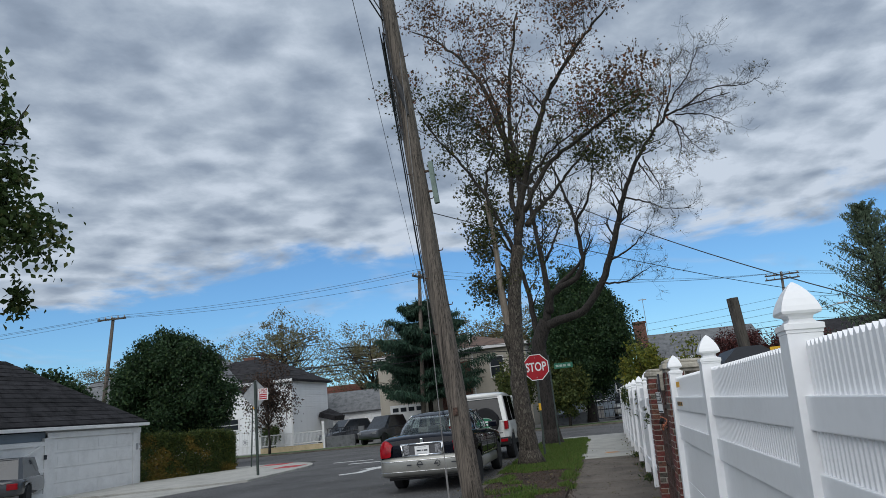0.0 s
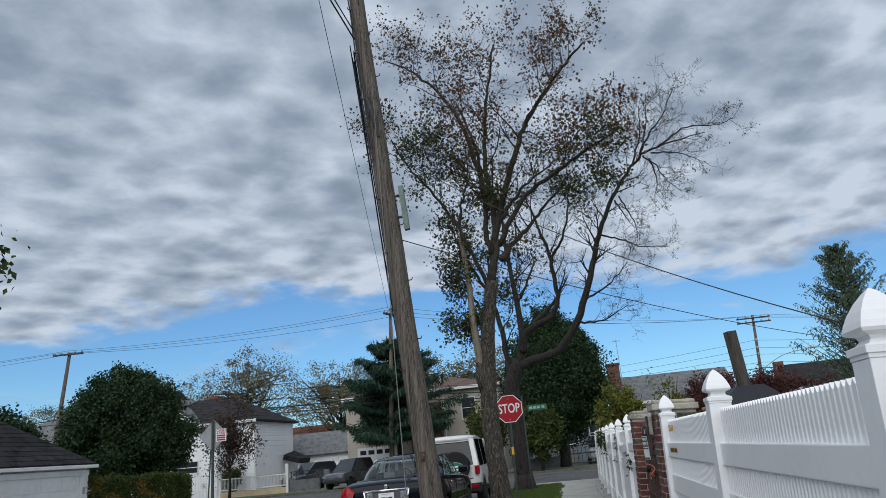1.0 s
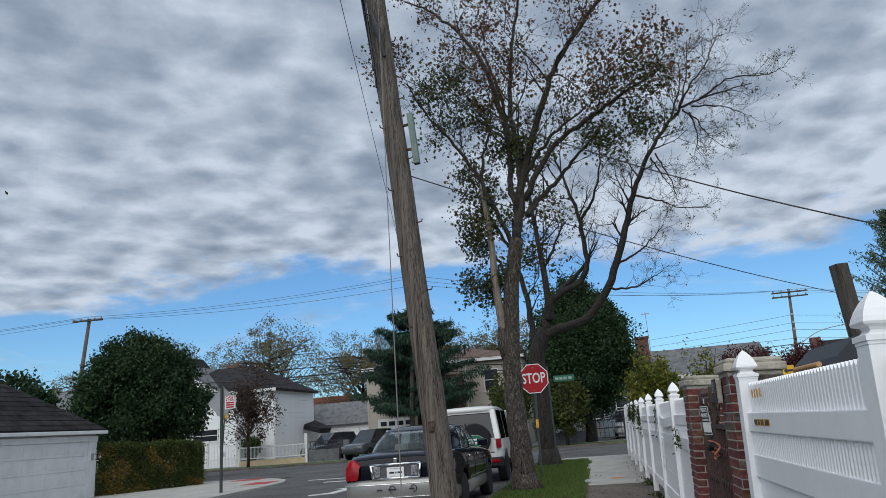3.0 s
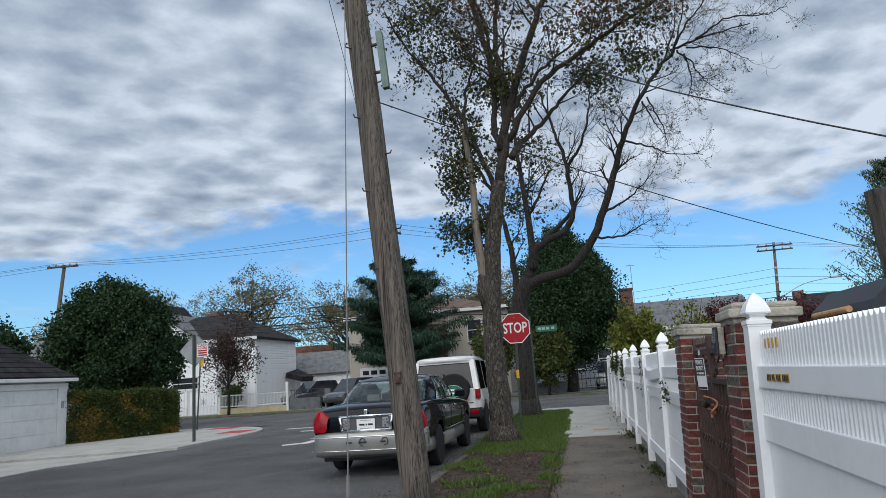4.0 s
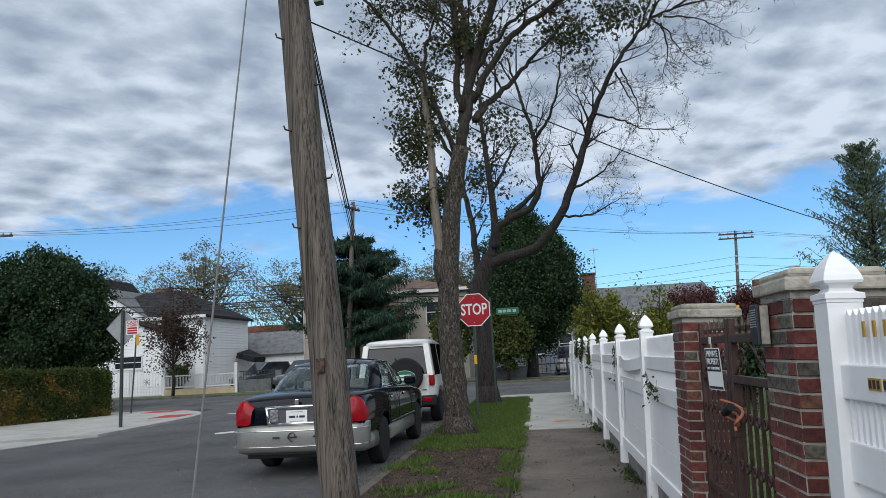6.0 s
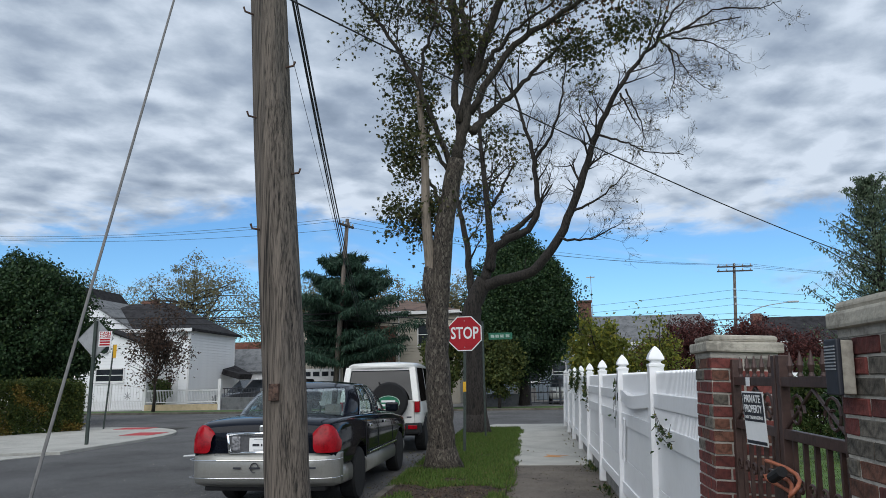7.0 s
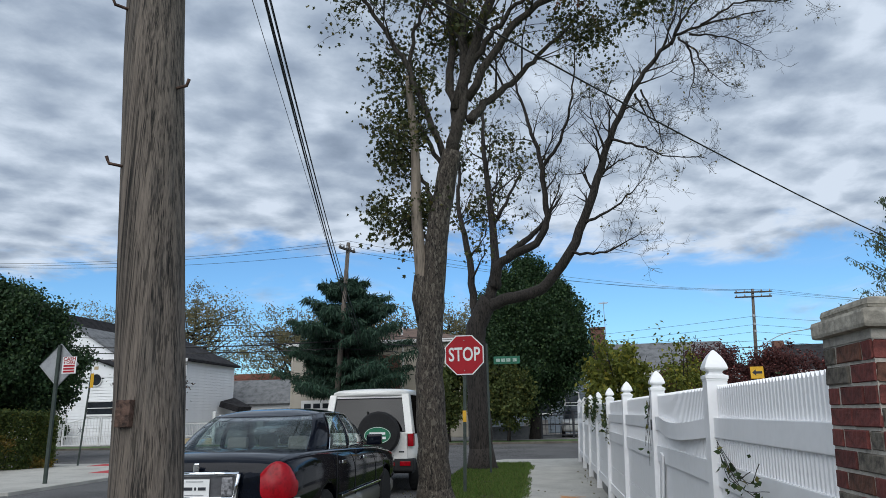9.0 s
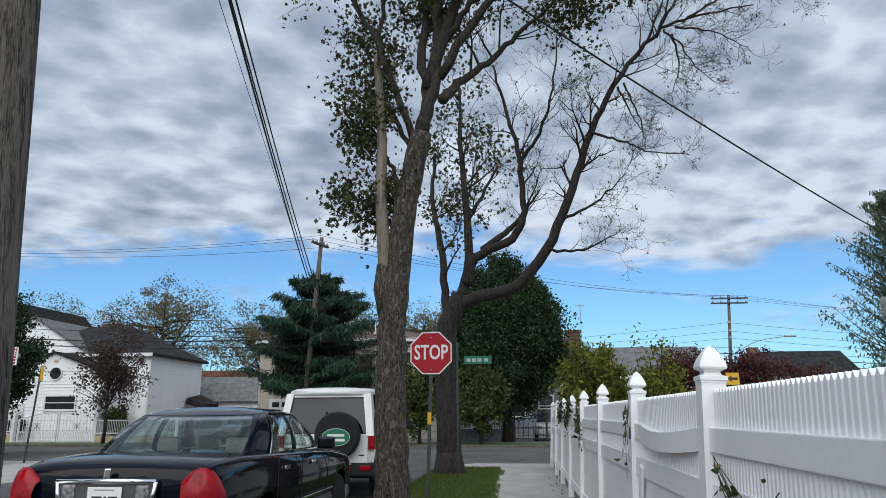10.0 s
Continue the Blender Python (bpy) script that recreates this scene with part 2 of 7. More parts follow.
BARK = mat("bark", (0.047, 0.038, 0.030), 0.95, var=0.42, scale=11, fine=34, bump=1.0, stretch=(2.0, 2.0, 0.7), dirt=0.35, dirt_col=(0.066, 0.056, 0.044), grain=1.0, crack=0.4, fleck=((0.14, 0.125, 0.10), 0.7, 13.0))
BARK_DARK = mat("bark_dark", (0.028, 0.023, 0.0195), 0.95, var=0.42, scale=9, fine=30, bump=1.0, stretch=(3.0, 3.0, 0.3), grain=1.0, crack=0.4)
BARK_LIMB = mat("limb_bark", (0.036, 0.030, 0.024), 0.95, var=0.38, scale=11, fine=30, bump=0.8, stretch=(2, 2, 0.7), fleck=((0.075, 0.066, 0.053), 0.5, 13.0))
DEADWOOD = mat("bare_deadwood", (0.20, 0.165, 0.13), 0.9, var=0.25, scale=4, fine=20, bump=0.4, stretch=(5, 5, 0.4))
STEEL = mat("galvanised_steel", (0.38, 0.39, 0.39), 0.5, metal=0.7, var=0.1, scale=8, bump=0.03)
POST_GREEN = mat("sign_post_green", (0.035, 0.05, 0.042), 0.6, var=0.2, scale=6, bump=0.05)
RUST = mat("rusty_iron", (0.10, 0.06, 0.045), 0.8, metal=0.3, var=0.35, scale=20, bump=0.3)
BLACK = mat("black_rubber", (0.011, 0.011, 0.012), 0.85, var=0.15, scale=10, bump=0.05)
CABLE = mat("black_cable", (0.02, 0.02, 0.022), 0.6, var=0.1, scale=10, bump=0.0)
SIGN_RED = mat("sign_red", (0.40, 0.011, 0.02), 0.55, var=0.05, scale=4, bump=0.0, spec=0.3)
SIGN_WHITE = mat("sign_white", (0.80, 0.80, 0.79), 0.5, var=0.03, scale=4, bump=0.0)
SIGN_GREY = mat("sign_back", (0.34, 0.35, 0.36), 0.55, metal=0.3, var=0.1, scale=6, bump=0.02)
SIGN_YELLOW = mat("sign_yellow", (0.72, 0.40, 0.02), 0.5, var=0.06, scale=4, bump=0.0)
SIGN_GREEN = mat("sign_green", (0.008, 0.12, 0.065), 0.5, var=0.06, scale=4, bump=0.0)
SIGN_BLACK = mat("sign_black", (0.02, 0.022, 0.03), 0.5, var=0.1, scale=5, bump=0.0)
SIDING_W = mat("white_siding", (0.84, 0.85, 0.855), 0.6, var=0.03, scale=1.2, bump=0.02, dirt=0.12, dirt_col=(0.64, 0.65, 0.66))
SIDING_B = mat("beige_siding", (0.46, 0.42, 0.35), 0.65, var=0.06, scale=1.2, bump=0.03, dirt=0.2, dirt_col=(0.34, 0.31, 0.26))
SIDING_G = mat("grey_siding", (0.20, 0.245, 0.29), 0.65, var=0.08, scale=1.5, bump=0.03)
SHINGLE_D = mat("dark_shingle", (0.026, 0.025, 0.027), 0.95, var=0.35, scale=2.5, fine=30, bump=0.4, piece=0.25, spec=0.2)
SHINGLE_G = mat("grey_shingle", (0.14, 0.145, 0.15), 0.92, var=0.25, scale=2.5, fine=30, bump=0.4)
SHINGLE_R = mat("red_shingle", (0.19, 0.062, 0.035), 0.92, var=0.25, scale=2, fine=30, bump=0.4)
SHINGLE_B = mat("brown_shingle", (0.13, 0.085, 0.065), 0.92, var=0.25, scale=2, fine=30, bump=0.4)
BRICK_FAR = mat("far_brick", (0.15, 0.075, 0.055), 0.9, var=0.35, scale=7, fine=30, bump=0.4)
YELLOW_WALL = mat("yellow_stucco", (0.50, 0.40, 0.25), 0.9, var=0.12, scale=3, bump=0.2)
GREY_BLOCK = mat("grey_block", (0.13, 0.135, 0.14), 0.9, var=0.2, scale=3, bump=0.3)
CAR_BLACK = mat("black_car_paint", (0.0035, 0.005, 0.010), 0.07, var=0.12, scale=2, bump=0.0, spec=0.22)
CAR_SILVER = mat("silver_car_paint", (0.32, 0.315, 0.29), 0.3, metal=0.4, var=0.06, scale=2, bump=0.0, coat=0.3, dirt=0.25, dirt_col=(0.25, 0.24, 0.22))
CAR_WHITE = mat("white_car_paint", (0.82, 0.81, 0.77), 0.3, var=0.04, scale=2, bump=0.0, coat=0.7, dirt=0.2, dirt_col=(0.5, 0.48, 0.44))
CAR_GREY = mat("grey_car_paint", (0.05, 0.053, 0.06), 0.25, var=0.1, scale=2, bump=0.0, coat=0.8)
CHROME = mat("chrome", (0.78, 0.79, 0.80), 0.08, metal=1.0, var=0.03, scale=5, bump=0.0)
LAMP_RED = mat("red_lamp_lens", (0.30, 0.003, 0.009), 0.2, var=0.2, scale=8, bump=0.0, spec=0.3)
LAMP_CLEAR = mat("clear_lamp_lens", (0.22, 0.22, 0.23), 0.25, var=0.3, scale=20, bump=0.05, coat=0.25)
LAMP_AMBER = mat("amber_lamp_lens", (0.55, 0.16, 0.01), 0.15, var=0.1, scale=8, bump=0.0, coat=1.0)
SEAT = mat("seat_fabric", (0.22, 0.215, 0.205), 0.8, var=0.12, scale=8, bump=0.1)
OVAL_GREEN = mat("green_badge", (0.004, 0.16, 0.075), 0.4, var=0.05, scale=6, bump=0.0)
TRANSFORMER = mat("grey_green_box", (0.14, 0.19, 0.165), 0.6, metal=0.2, var=0.12, scale=6, bump=0.03)
WINDOW_DARK = mat("dark_window", (0.03, 0.035, 0.042), 0.08, var=0.2, scale=1, bump=0.0, spec=0.8)
LINE_PAINT = mat("road_paint", (0.62, 0.62, 0.60), 0.8, var=0.15, scale=5, bump=0.1, dirt=0.5, dirt_col=(0.25, 0.25, 0.25))
RED_PAD = mat("red_tactile_pad", (0.42, 0.045, 0.05), 0.8, var=0.12, scale=8, bump=0.2)
ORANGE_MARK = mat("orange_spray", (0.55, 0.27, 0.10), 0.9, var=0.2, scale=12, bump=0.1)
HANDLE_WOOD = mat("wood_handle", (0.50, 0.27, 0.12), 0.5, var=0.15, scale=10, bump=0.05)
COPPER_CABLE = mat("orange_cable", (0.38, 0.12, 0.06), 0.5, var=0.1, scale=10, bump=0.0)
GLASS = glass_mat("car_glass", (0.86, 0.92, 0.91), 0.6)
GLASS_DARK = glass_mat("tinted_glass", (0.035, 0.038, 0.042), 0.3)
GUY = mat("dull_wire", (0.16, 0.155, 0.15), 0.7, metal=0.2, var=0.1, scale=10, bump=0.0)
L_MAPLE = leaf_mat("maple_leaves", (0.052, 0.062, 0.023), (0.13, 0.105, 0.032), 0.4, 0.4)
L_RUSSET = leaf_mat("russet_maple_leaves", (0.105, 0.062, 0.034), (0.22, 0.085, 0.045), 0.4, 0.45)
L_HEDGE_Y = leaf_mat("yellowing_hedge_leaves", (0.16, 0.13, 0.03), (0.34, 0.19, 0.05), 0.4)
BRASS = mat("brass_plate", (0.52, 0.30, 0.05), 0.45, var=0.1, scale=12, bump=0.02, metal=0.3)
PLATE_DARK = mat("dark_plate_recess", (0.075, 0.075, 0.08), 0.45, var=0.15, scale=12, bump=0.05)
DRAB = mat("dulled_white_print", (0.32, 0.42, 0.36), 0.6, var=0.2, scale=30, bump=0.0)
L_DARK = leaf_mat("dark_maple_leaves", (0.021, 0.047, 0.018), (0.062, 0.098, 0.032), 0.45, 0.22)
L_GREEN = leaf_mat("green_leaves", (0.06, 0.095, 0.03), (0.14, 0.14, 0.045), 0.4, 0.45)
L_SPRUCE = leaf_mat("spruce_needles", (0.020, 0.048, 0.030), (0.062, 0.108, 0.068), 0.45, 0.12)
L_SILVER = leaf_mat("grey_green_needles", (0.11, 0.15, 0.095), (0.17, 0.20, 0.125), 0.35, 0.4)
L_HEDGE = leaf_mat("hedge_leaves", (0.05, 0.075, 0.02), (0.13, 0.13, 0.03), 0.45)
L_OLIVE = leaf_mat("olive_leaves", (0.165, 0.155, 0.085), (0.24, 0.17, 0.085), 0.3)
L_YELLOW = leaf_mat("yellow_green_leaves", (0.13, 0.15, 0.03), (0.33, 0.28, 0.04), 0.4)
L_RED = leaf_mat("red_leaves", (0.085, 0.035, 0.033), (0.22, 0.07, 0.06), 0.45)
L_PURPLE = leaf_mat("purple_brown_leaves", (0.065, 0.045, 0.036), (0.13, 0.075, 0.05), 0.4)
L_FRESH = leaf_mat("fresh_green_leaves", (0.075, 0.10, 0.032), (0.16, 0.155, 0.04), 0.45, 0.4)
L_VINE = leaf_mat("vine_leaves", (0.04, 0.065, 0.022), (0.20, 0.18, 0.05), 0.4)


# ---- small builders ----
def mesh_of(bm, name, smooth=False):
    me = bpy.data.meshes.new(name)
    bm.to_mesh(me)
    bm.free()
    if smooth:
        me.shade_smooth()
    return me


def part(name, bm, material, parent=None, label="", smooth=False, m=None):
    """Links a bmesh (or mesh) as one object, under a thing where one is given."""
    me = bm if isinstance(bm, bpy.types.Mesh) else mesh_of(bm, name, smooth)
    if material and not me.materials:
        me.materials.append(material)
    ob = new(name, me)
    if parent:
        ob.parent = parent
    if m is not None:
        ob.matrix_basis = m
    if label:
        ob["label"] = label
    return ob


def thing(name, label, category, at=None, group="", kind=""):
    ob = new(name)
    ob.empty_display_size = 0.2
    if at is not None:
        ob.matrix_basis = at
    return tagged(ob, label, category, group, kind)


def box(bm, x0, x1, y0, y1, z0, z1, bevel=0.0, m=None):
    g = bmesh.ops.create_cube(bm, size=1.0)["verts"]
    for v in g:
        v.co = Vector(((x0 + x1) / 2 + v.co.x * (x1 - x0), (y0 + y1) / 2 + v.co.y * (y1 - y0), (z0 + z1) / 2 + v.co.z * (z1 - z0)))
    if bevel:
        edges = {e for v in g for e in v.link_edges}
        r = bmesh.ops.bevel(bm, geom=list(edges), offset=bevel, segments=2, affect="EDGES", profile=0.6)
        g = list({v for f in r["faces"] for v in f.verts} | {v for v in g if v.is_valid})
    if m is not None:
        bmesh.ops.transform(bm, matrix=m, verts=g)
    return bm


def boxed(*a, **k):
    return box(bmesh.new(), *a, **k)


def tube(bm, pts, radii, seg=8, cap=True):
    """A tapered round tube through points."""
    pts = [Vector(p) for p in pts]
    rings, side = [], None
    for i, p in enumerate(pts):
        d = (pts[min(i + 1, len(pts) - 1)] - pts[max(i - 1, 0)]).normalized()
        if side is None:
            side = d.orthogonal().normalized()
        side = (side - d * side.dot(d)).normalized()
        up = d.cross(side)
        r = radii[i] if isinstance(radii, (list, tuple)) else radii
        rings.append([bm.verts.new(p + (side * math.cos(2 * math.pi * k / seg) + up * math.sin(2 * math.pi * k / seg)) * r) for k in range(seg)])
    for a, b in zip(rings, rings[1:]):
        for k in range(seg):
            bm.faces.new((a[k], a[(k + 1) % seg], b[(k + 1) % seg], b[k]))
    if cap and seg > 2:
        bm.faces.new(rings[0][::-1])
        bm.faces.new(rings[-1])
    return bm


def tubed(pts, radii, seg=8):
    return tube(bmesh.new(), pts, radii, seg)


def curve_pts(ctrl, n=8):
    """A smooth line through control points."""
    c = [Vector(p) for p in ctrl]
    c = [2 * c[0] - c[1]] + c + [2 * c[-1] - c[-2]]
    out = []
    for i in range(1, len(c) - 2):
        for k in range(n):
            t = k / n
            p0, p1, p2, p3 = c[i - 1:i + 3]
            out.append(0.5 * ((2 * p1) + (p2 - p0) * t + (2 * p0 - 5 * p1 + 4 * p2 - p3) * t * t + (3 * p1 - p0 - 3 * p2 + p3) * t ** 3))
    out.append(c[-2])
    return out


def sag(a, b, drop, n=16):
    a, b = Vector(a), Vector(b)
    return [a.lerp(b, i / n) - Vector((0, 0, drop * 4 * (i / n) * (1 - i / n))) for i in range(n + 1)]


def extrude_poly(pts, z0, z1):
    """A prism over a plan outline."""
    bm = bmesh.new()
    lo = [bm.verts.new((x, y, z0)) for x, y in pts]
    hi = [bm.verts.new((x, y, z1)) for x, y in pts]
    bm.faces.new(hi)
    bm.faces.new(lo[::-1])
    k = len(pts)
    for i in range(k):
        bm.faces.new((lo[i], lo[(i + 1) % k], hi[(i + 1) % k], hi[i]))
    bmesh.ops.recalc_face_normals(bm, faces=bm.faces)
    return bm


def slab(bm, quad, thick):
    """A four-cornered plate with thickness, grown along its normal."""
    q = [Vector(p) for p in quad]
    nrm = (q[1] - q[0]).cross(q[2] - q[0]).normalized() * thick
    a, b = [bm.verts.new(p) for p in q], [bm.verts.new(p + nrm) for p in q]
    bm.faces.new(a[::-1])
    bm.faces.new(b)
    for i in range(4):
        bm.faces.new((a[i], a[(i + 1) % 4], b[(i + 1) % 4], b[i]))
    return bm


def lathe(profile, seg=16, square=False):
    """A solid of revolution about z, or with a square section."""
    bm = bmesh.new()
    n = 4 if square else seg
    off = math.pi / 4 if square else 0
    k = math.sqrt(2) if square else 1
    rings = [[bm.verts.new((r * k * math.cos(off + 2 * math.pi * i / n), r * k * math.sin(off + 2 * math.pi * i / n), z)) for i in range(n)] for r, z in profile]
    for a, b in zip(rings, rings[1:]):
        for i in range(n):
            bm.faces.new((a[i], a[(i + 1) % n], b[(i + 1) % n], b[i]))
    bm.faces.new(rings[0][::-1])
    bm.faces.new(rings[-1])
    return bm


def text_mesh(words, size, depth=0.002, width=None):
    """Raised lettering in the built-in font, in the xz plane, centred."""
    c = bpy.data.curves.new("words", "FONT")
    c.body, c.size, c.extrude, c.align_x, c.align_y = words, size, depth, "CENTER", "CENTER"
    c.resolution_u = 3
    c.offset = size * 0.018
    ob = new("words", c)
    dg = bpy.context.evaluated_depsgraph_get()
    me = bpy.data.meshes.new_from_object(ob.evaluated_get(dg))
    bpy.data.objects.remove(ob)
    me.transform(Matrix.Rotation(math.pi / 2, 4, "X"))
    if width:
        w = max(v.co.x for v in me.vertices) - min(v.co.x for v in me.vertices)
        me.transform(Matrix.Diagonal((width / w, 1, 1, 1)))
    return me


def leaves_mesh(points, size, seed, droop=0.3, narrow=0.6):
    """Small folded leaves, one at each point, as one mesh."""
    rng = np.random.default_rng(seed)
    p = np.asarray(points, float)
    n = len(p)
    d = rng.normal(size=(n, 3))
    d[:, 2] -= droop * 1.5
    d /= np.linalg.norm(d, axis=1)[:, None]
    s = rng.normal(size=(n, 3))
    s -= d * np.sum(s * d, axis=1)[:, None]
    s /= np.linalg.norm(s, axis=1)[:, None] + 1e-9
    u = np.cross(d, s)
    L = size * rng.uniform(0.6, 1.35, n)[:, None]
    W = L * narrow * 0.5
    a, b = p, p + d * L
    c1 = p + d * L * 0.45 + s * W + u * W * 0.35
    c2 = p + d * L * 0.45 - s * W + u * W * 0.35
    v = np.stack([a, c1, b, c2], axis=1).reshape(-1, 3)
    me = bpy.data.meshes.new("leaves")
    idx = np.arange(n) * 4
    f = np.stack([idx, idx + 1, idx + 2, idx, idx + 2, idx + 3], axis=1).reshape(-1, 3)
    me.vertices.add(len(v))
    me.vertices.foreach_set("co", v.ravel())
    me.loops.add(f.size)
    me.loops.foreach_set("vertex_index", f.ravel())
    me.polygons.add(len(f))
    me.polygons.foreach_set("loop_start", np.arange(len(f)) * 3)
    me.update()
    return me


def lobed_leaves_mesh(points, size, seed, droop=0.5):
    """Five-lobed folded leaves, one at each point, as one mesh."""
    g = np.random.default_rng(seed)
    p = np.asarray(points, float)
    n = len(p)
    d = g.normal(size=(n, 3))
    d[:, 2] -= droop * 1.5
    d /= np.linalg.norm(d, axis=1)[:, None]
    sd = g.normal(size=(n, 3))
    sd -= d * np.sum(sd * d, axis=1)[:, None]
    sd /= np.linalg.norm(sd, axis=1)[:, None] + 1e-9
    up = np.cross(d, sd)
    L = size * g.uniform(0.55, 1.3, n)
    half = [(0.0, 0.0), (0.05, 0.45), (0.3, 0.24), (0.6, 0.52), (0.66, 0.18), (1.0, 0.0)]
    shape = np.array([(0.36, 0.0)] + half + [(a, -b) for a, b in half[4:0:-1]])
    along, out = shape[:, 0], shape[:, 1]
    k = len(shape)
    v = p[:, None, :] + L[:, None, None] * (d[:, None, :] * along[None, :, None] + sd[:, None, :] * out[None, :, None] + up[:, None, :] * (np.abs(out) * 0.4)[None, :, None])
    ring = np.arange(1, k)
    tri = np.stack([np.zeros(k - 1, int), ring, np.roll(ring, -1)], axis=1)
    f = (tri[None] + (np.arange(n) * k)[:, None, None]).reshape(-1, 3)
    me = bpy.data.meshes.new("leaves")
    me.vertices.add(n * k)
    me.vertices.foreach_set("co", v.reshape(-1))
    me.loops.add(f.size)
    me.loops.foreach_set("vertex_index", f.ravel())
    me.polygons.add(len(f))
    me.polygons.foreach_set("loop_start", np.arange(len(f)) * 3)
    me.update()
    return me


def crown_points(centre, radii, n, seed, clumps=60, spread=0.28, hollow=0.45, flat=0.0):
    """Points in clumps over an uneven rounded crown, denser at its outside."""
    rng = np.random.default_rng(seed)
    d = rng.normal(size=(clumps, 3))
    d /= np.linalg.norm(d, axis=1)[:, None]
    if flat:
        d[:, 2] = np.where(d[:, 2] < 0, d[:, 2] * (1 - flat), d[:, 2])
    r = rng.uniform(hollow, 1.0, clumps)[:, None] * rng.uniform(0.85, 1.08, clumps)[:, None]
    c = d * r
    pick = rng.integers(0, clumps, n)
    w = rng.normal(size=(n, 3)) * spread * rng.uniform(0.5, 1.2, clumps)[pick][:, None] * 0.55
    return (c[pick] + w) * np.asarray(radii) + np.asarray(centre)


# ---- ground, roads, pavements ----
ROAD_Z = -0.012


def setting(name, bm, material, label, category):
    return tagged(part(name, bm, material), label, category, kind="structure")


setting("ground", boxed(-900, 900, -600, 1500, -0.6, -0.30), TURF, "flat ground of worn turf reaching the horizon", "ground")
setting("road", boxed(-12.6, -1.9, -60, 31.2, -0.3, ROAD_Z), ASPHALT, "grey worn asphalt side street with patches", "road")
setting("cross_road", boxed(-140, 140, 31.2, 42.6, -0.3, ROAD_Z - 0.002), ASPHALT, "grey asphalt cross street", "road")
setting("verge_bed", boxed(-1.8, -0.12, -14, 28.6, -0.3, 0.05), SOIL, "brown soil bed between kerb and pavement", "ground")
# pavement beside the fence, old slabs and a newer pale stretch
for i, (a, b) in enumerate(((-14, 1.0), (1.0, 4.2), (4.2, 7.4), (7.4, 10.6), (10.6, 13.7), (13.7, 16.65), (16.65, 19.2))):
    setting("pavement_old", boxed(-0.12, 1.66, a + 0.008, b - 0.008, -0.3, 0.004 * (i % 2), 0.008), OLD_WALK, "dark weathered concrete pavement slab", "pavement")
for i, (a, b) in enumerate(((19.2, 23.0), (23.0, 26.8), (26.8, 30.4))):
    setting("pavement_new", boxed(-0.16, 1.42, a + 0.006, b - 0.006, -0.3, 0.012, 0.008), NEW_WALK, "pale new concrete pavement slab", "pavement")
setting("pavement_corner", extrude_poly([(-1.8, 28.6), (-0.16, 28.6), (-0.16, 30.4), (1.5, 30.4), (60, 30.4), (60, 31.2), (-1.0, 31.2), (-1.7, 30.2)], -0.3, 0.0), NEW_WALK, "pale concrete corner pavement", "pavement")
setting("yard_lawn", boxed(1.66, 60, -14, 30.4, -0.3, 0.02), TURF, "green lawn behind the fence", "lawn")
setting("kerb", boxed(-1.93, -1.8, -14, 28.6, -0.3, 0.045, 0.02), KERB, "low worn stone kerb along the verge", "kerb")
# the far side of the side street
corner = [(-11.0 - 4.2 * (1 - math.cos(a)), 25.6 + 4.9 * math.sin(a)) for a in np.linspace(0, math.pi / 2, 10)]
setting("pavement_left", extrude_poly([(-18.0, 20.2), (-15.4, 20.2), (-11.0, 21.5)] + corner + [(-60, 30.5), (-60, 29.2), (-18.0, 29.2)], -0.3, 0.06), NEW_WALK, "pale concrete pavement rounding the corner", "pavement")
setting("driveway_left", extrude_poly([(-18.0, -20), (-12.4, -20), (-12.4, 18.2), (-11.2, 21.4), (-15.4, 20.15), (-18.0, 20.15)], -0.3, 0.004), NEW_WALK, "pale concrete driveway and pavement", "driveway")
setting("lot_left", boxed(-60, -18.0, -20, 29.2, -0.3, 0.0), TURF, "grassy house lot", "lawn")
for x0, x1, y0, y1 in ((-12.6, -11.6, 26.4, 27.6), (-14.6, -13.4, 29.2, 30.1)):
    setting("tactile_pad", boxed(x0, x1, y0, y1, 0.0, 0.068), RED_PAD, "red tactile pad in the pale kerb ramp", "tactile pad")
# the far side of the cross street
setting("far_verge", boxed(-140, 140, 42.6, 45.4, -0.3, 0.06), TURF, "grass strip along the far kerb", "lawn")
setting("far_lots", boxed(-140, 140, 45.4, 140, -0.3, 0.07), CEMENT, "paved front yards across the street", "ground")
setting("far_kerb", boxed(-140, 140, 42.42, 42.6, -0.3, 0.09, 0.02), KERB, "concrete kerb on the far side", "kerb")
# paint on the roads
for x0, x1, y0, y1 in ((-9.3, -7.2, 26.2, 26.5), (-6.9, -5.0, 28.2, 28.45), (-10.6, -8.9, 27.9, 28.15)):
    setting("road_line", boxed(x0, x1, y0, y1, ROAD_Z - 0.01, ROAD_Z + 0.004), LINE_PAINT, "worn white line painted on the asphalt", "road marking")
setting("road_arrow", extrude_poly([(-7.6, 21.0), (-7.0, 21.4), (-6.9, 22.6), (-6.5, 22.5), (-7.0, 23.6), (-7.6, 22.9), (-7.25, 22.8), (-7.3, 21.7), (-7.75, 21.3)], ROAD_Z - 0.01, ROAD_Z + 0.004), LINE_PAINT, "worn white arrow painted on the asphalt", "road marking")

# ---- fence ----
FIN = [(0.066, 0.0), (0.066, 0.012), (0.071, 0.014), (0.071, 0.034), (0.05, 0.042), (0.041, 0.054), (0.046, 0.066), (0.068, 0.074), (0.071, 0.084), (0.066, 0.104), (0.055, 0.132), (0.038, 0.162), (0.018, 0.188), (0.003, 0.202)]
POST_TOP, PANEL_TOP = 1.67, 1.64


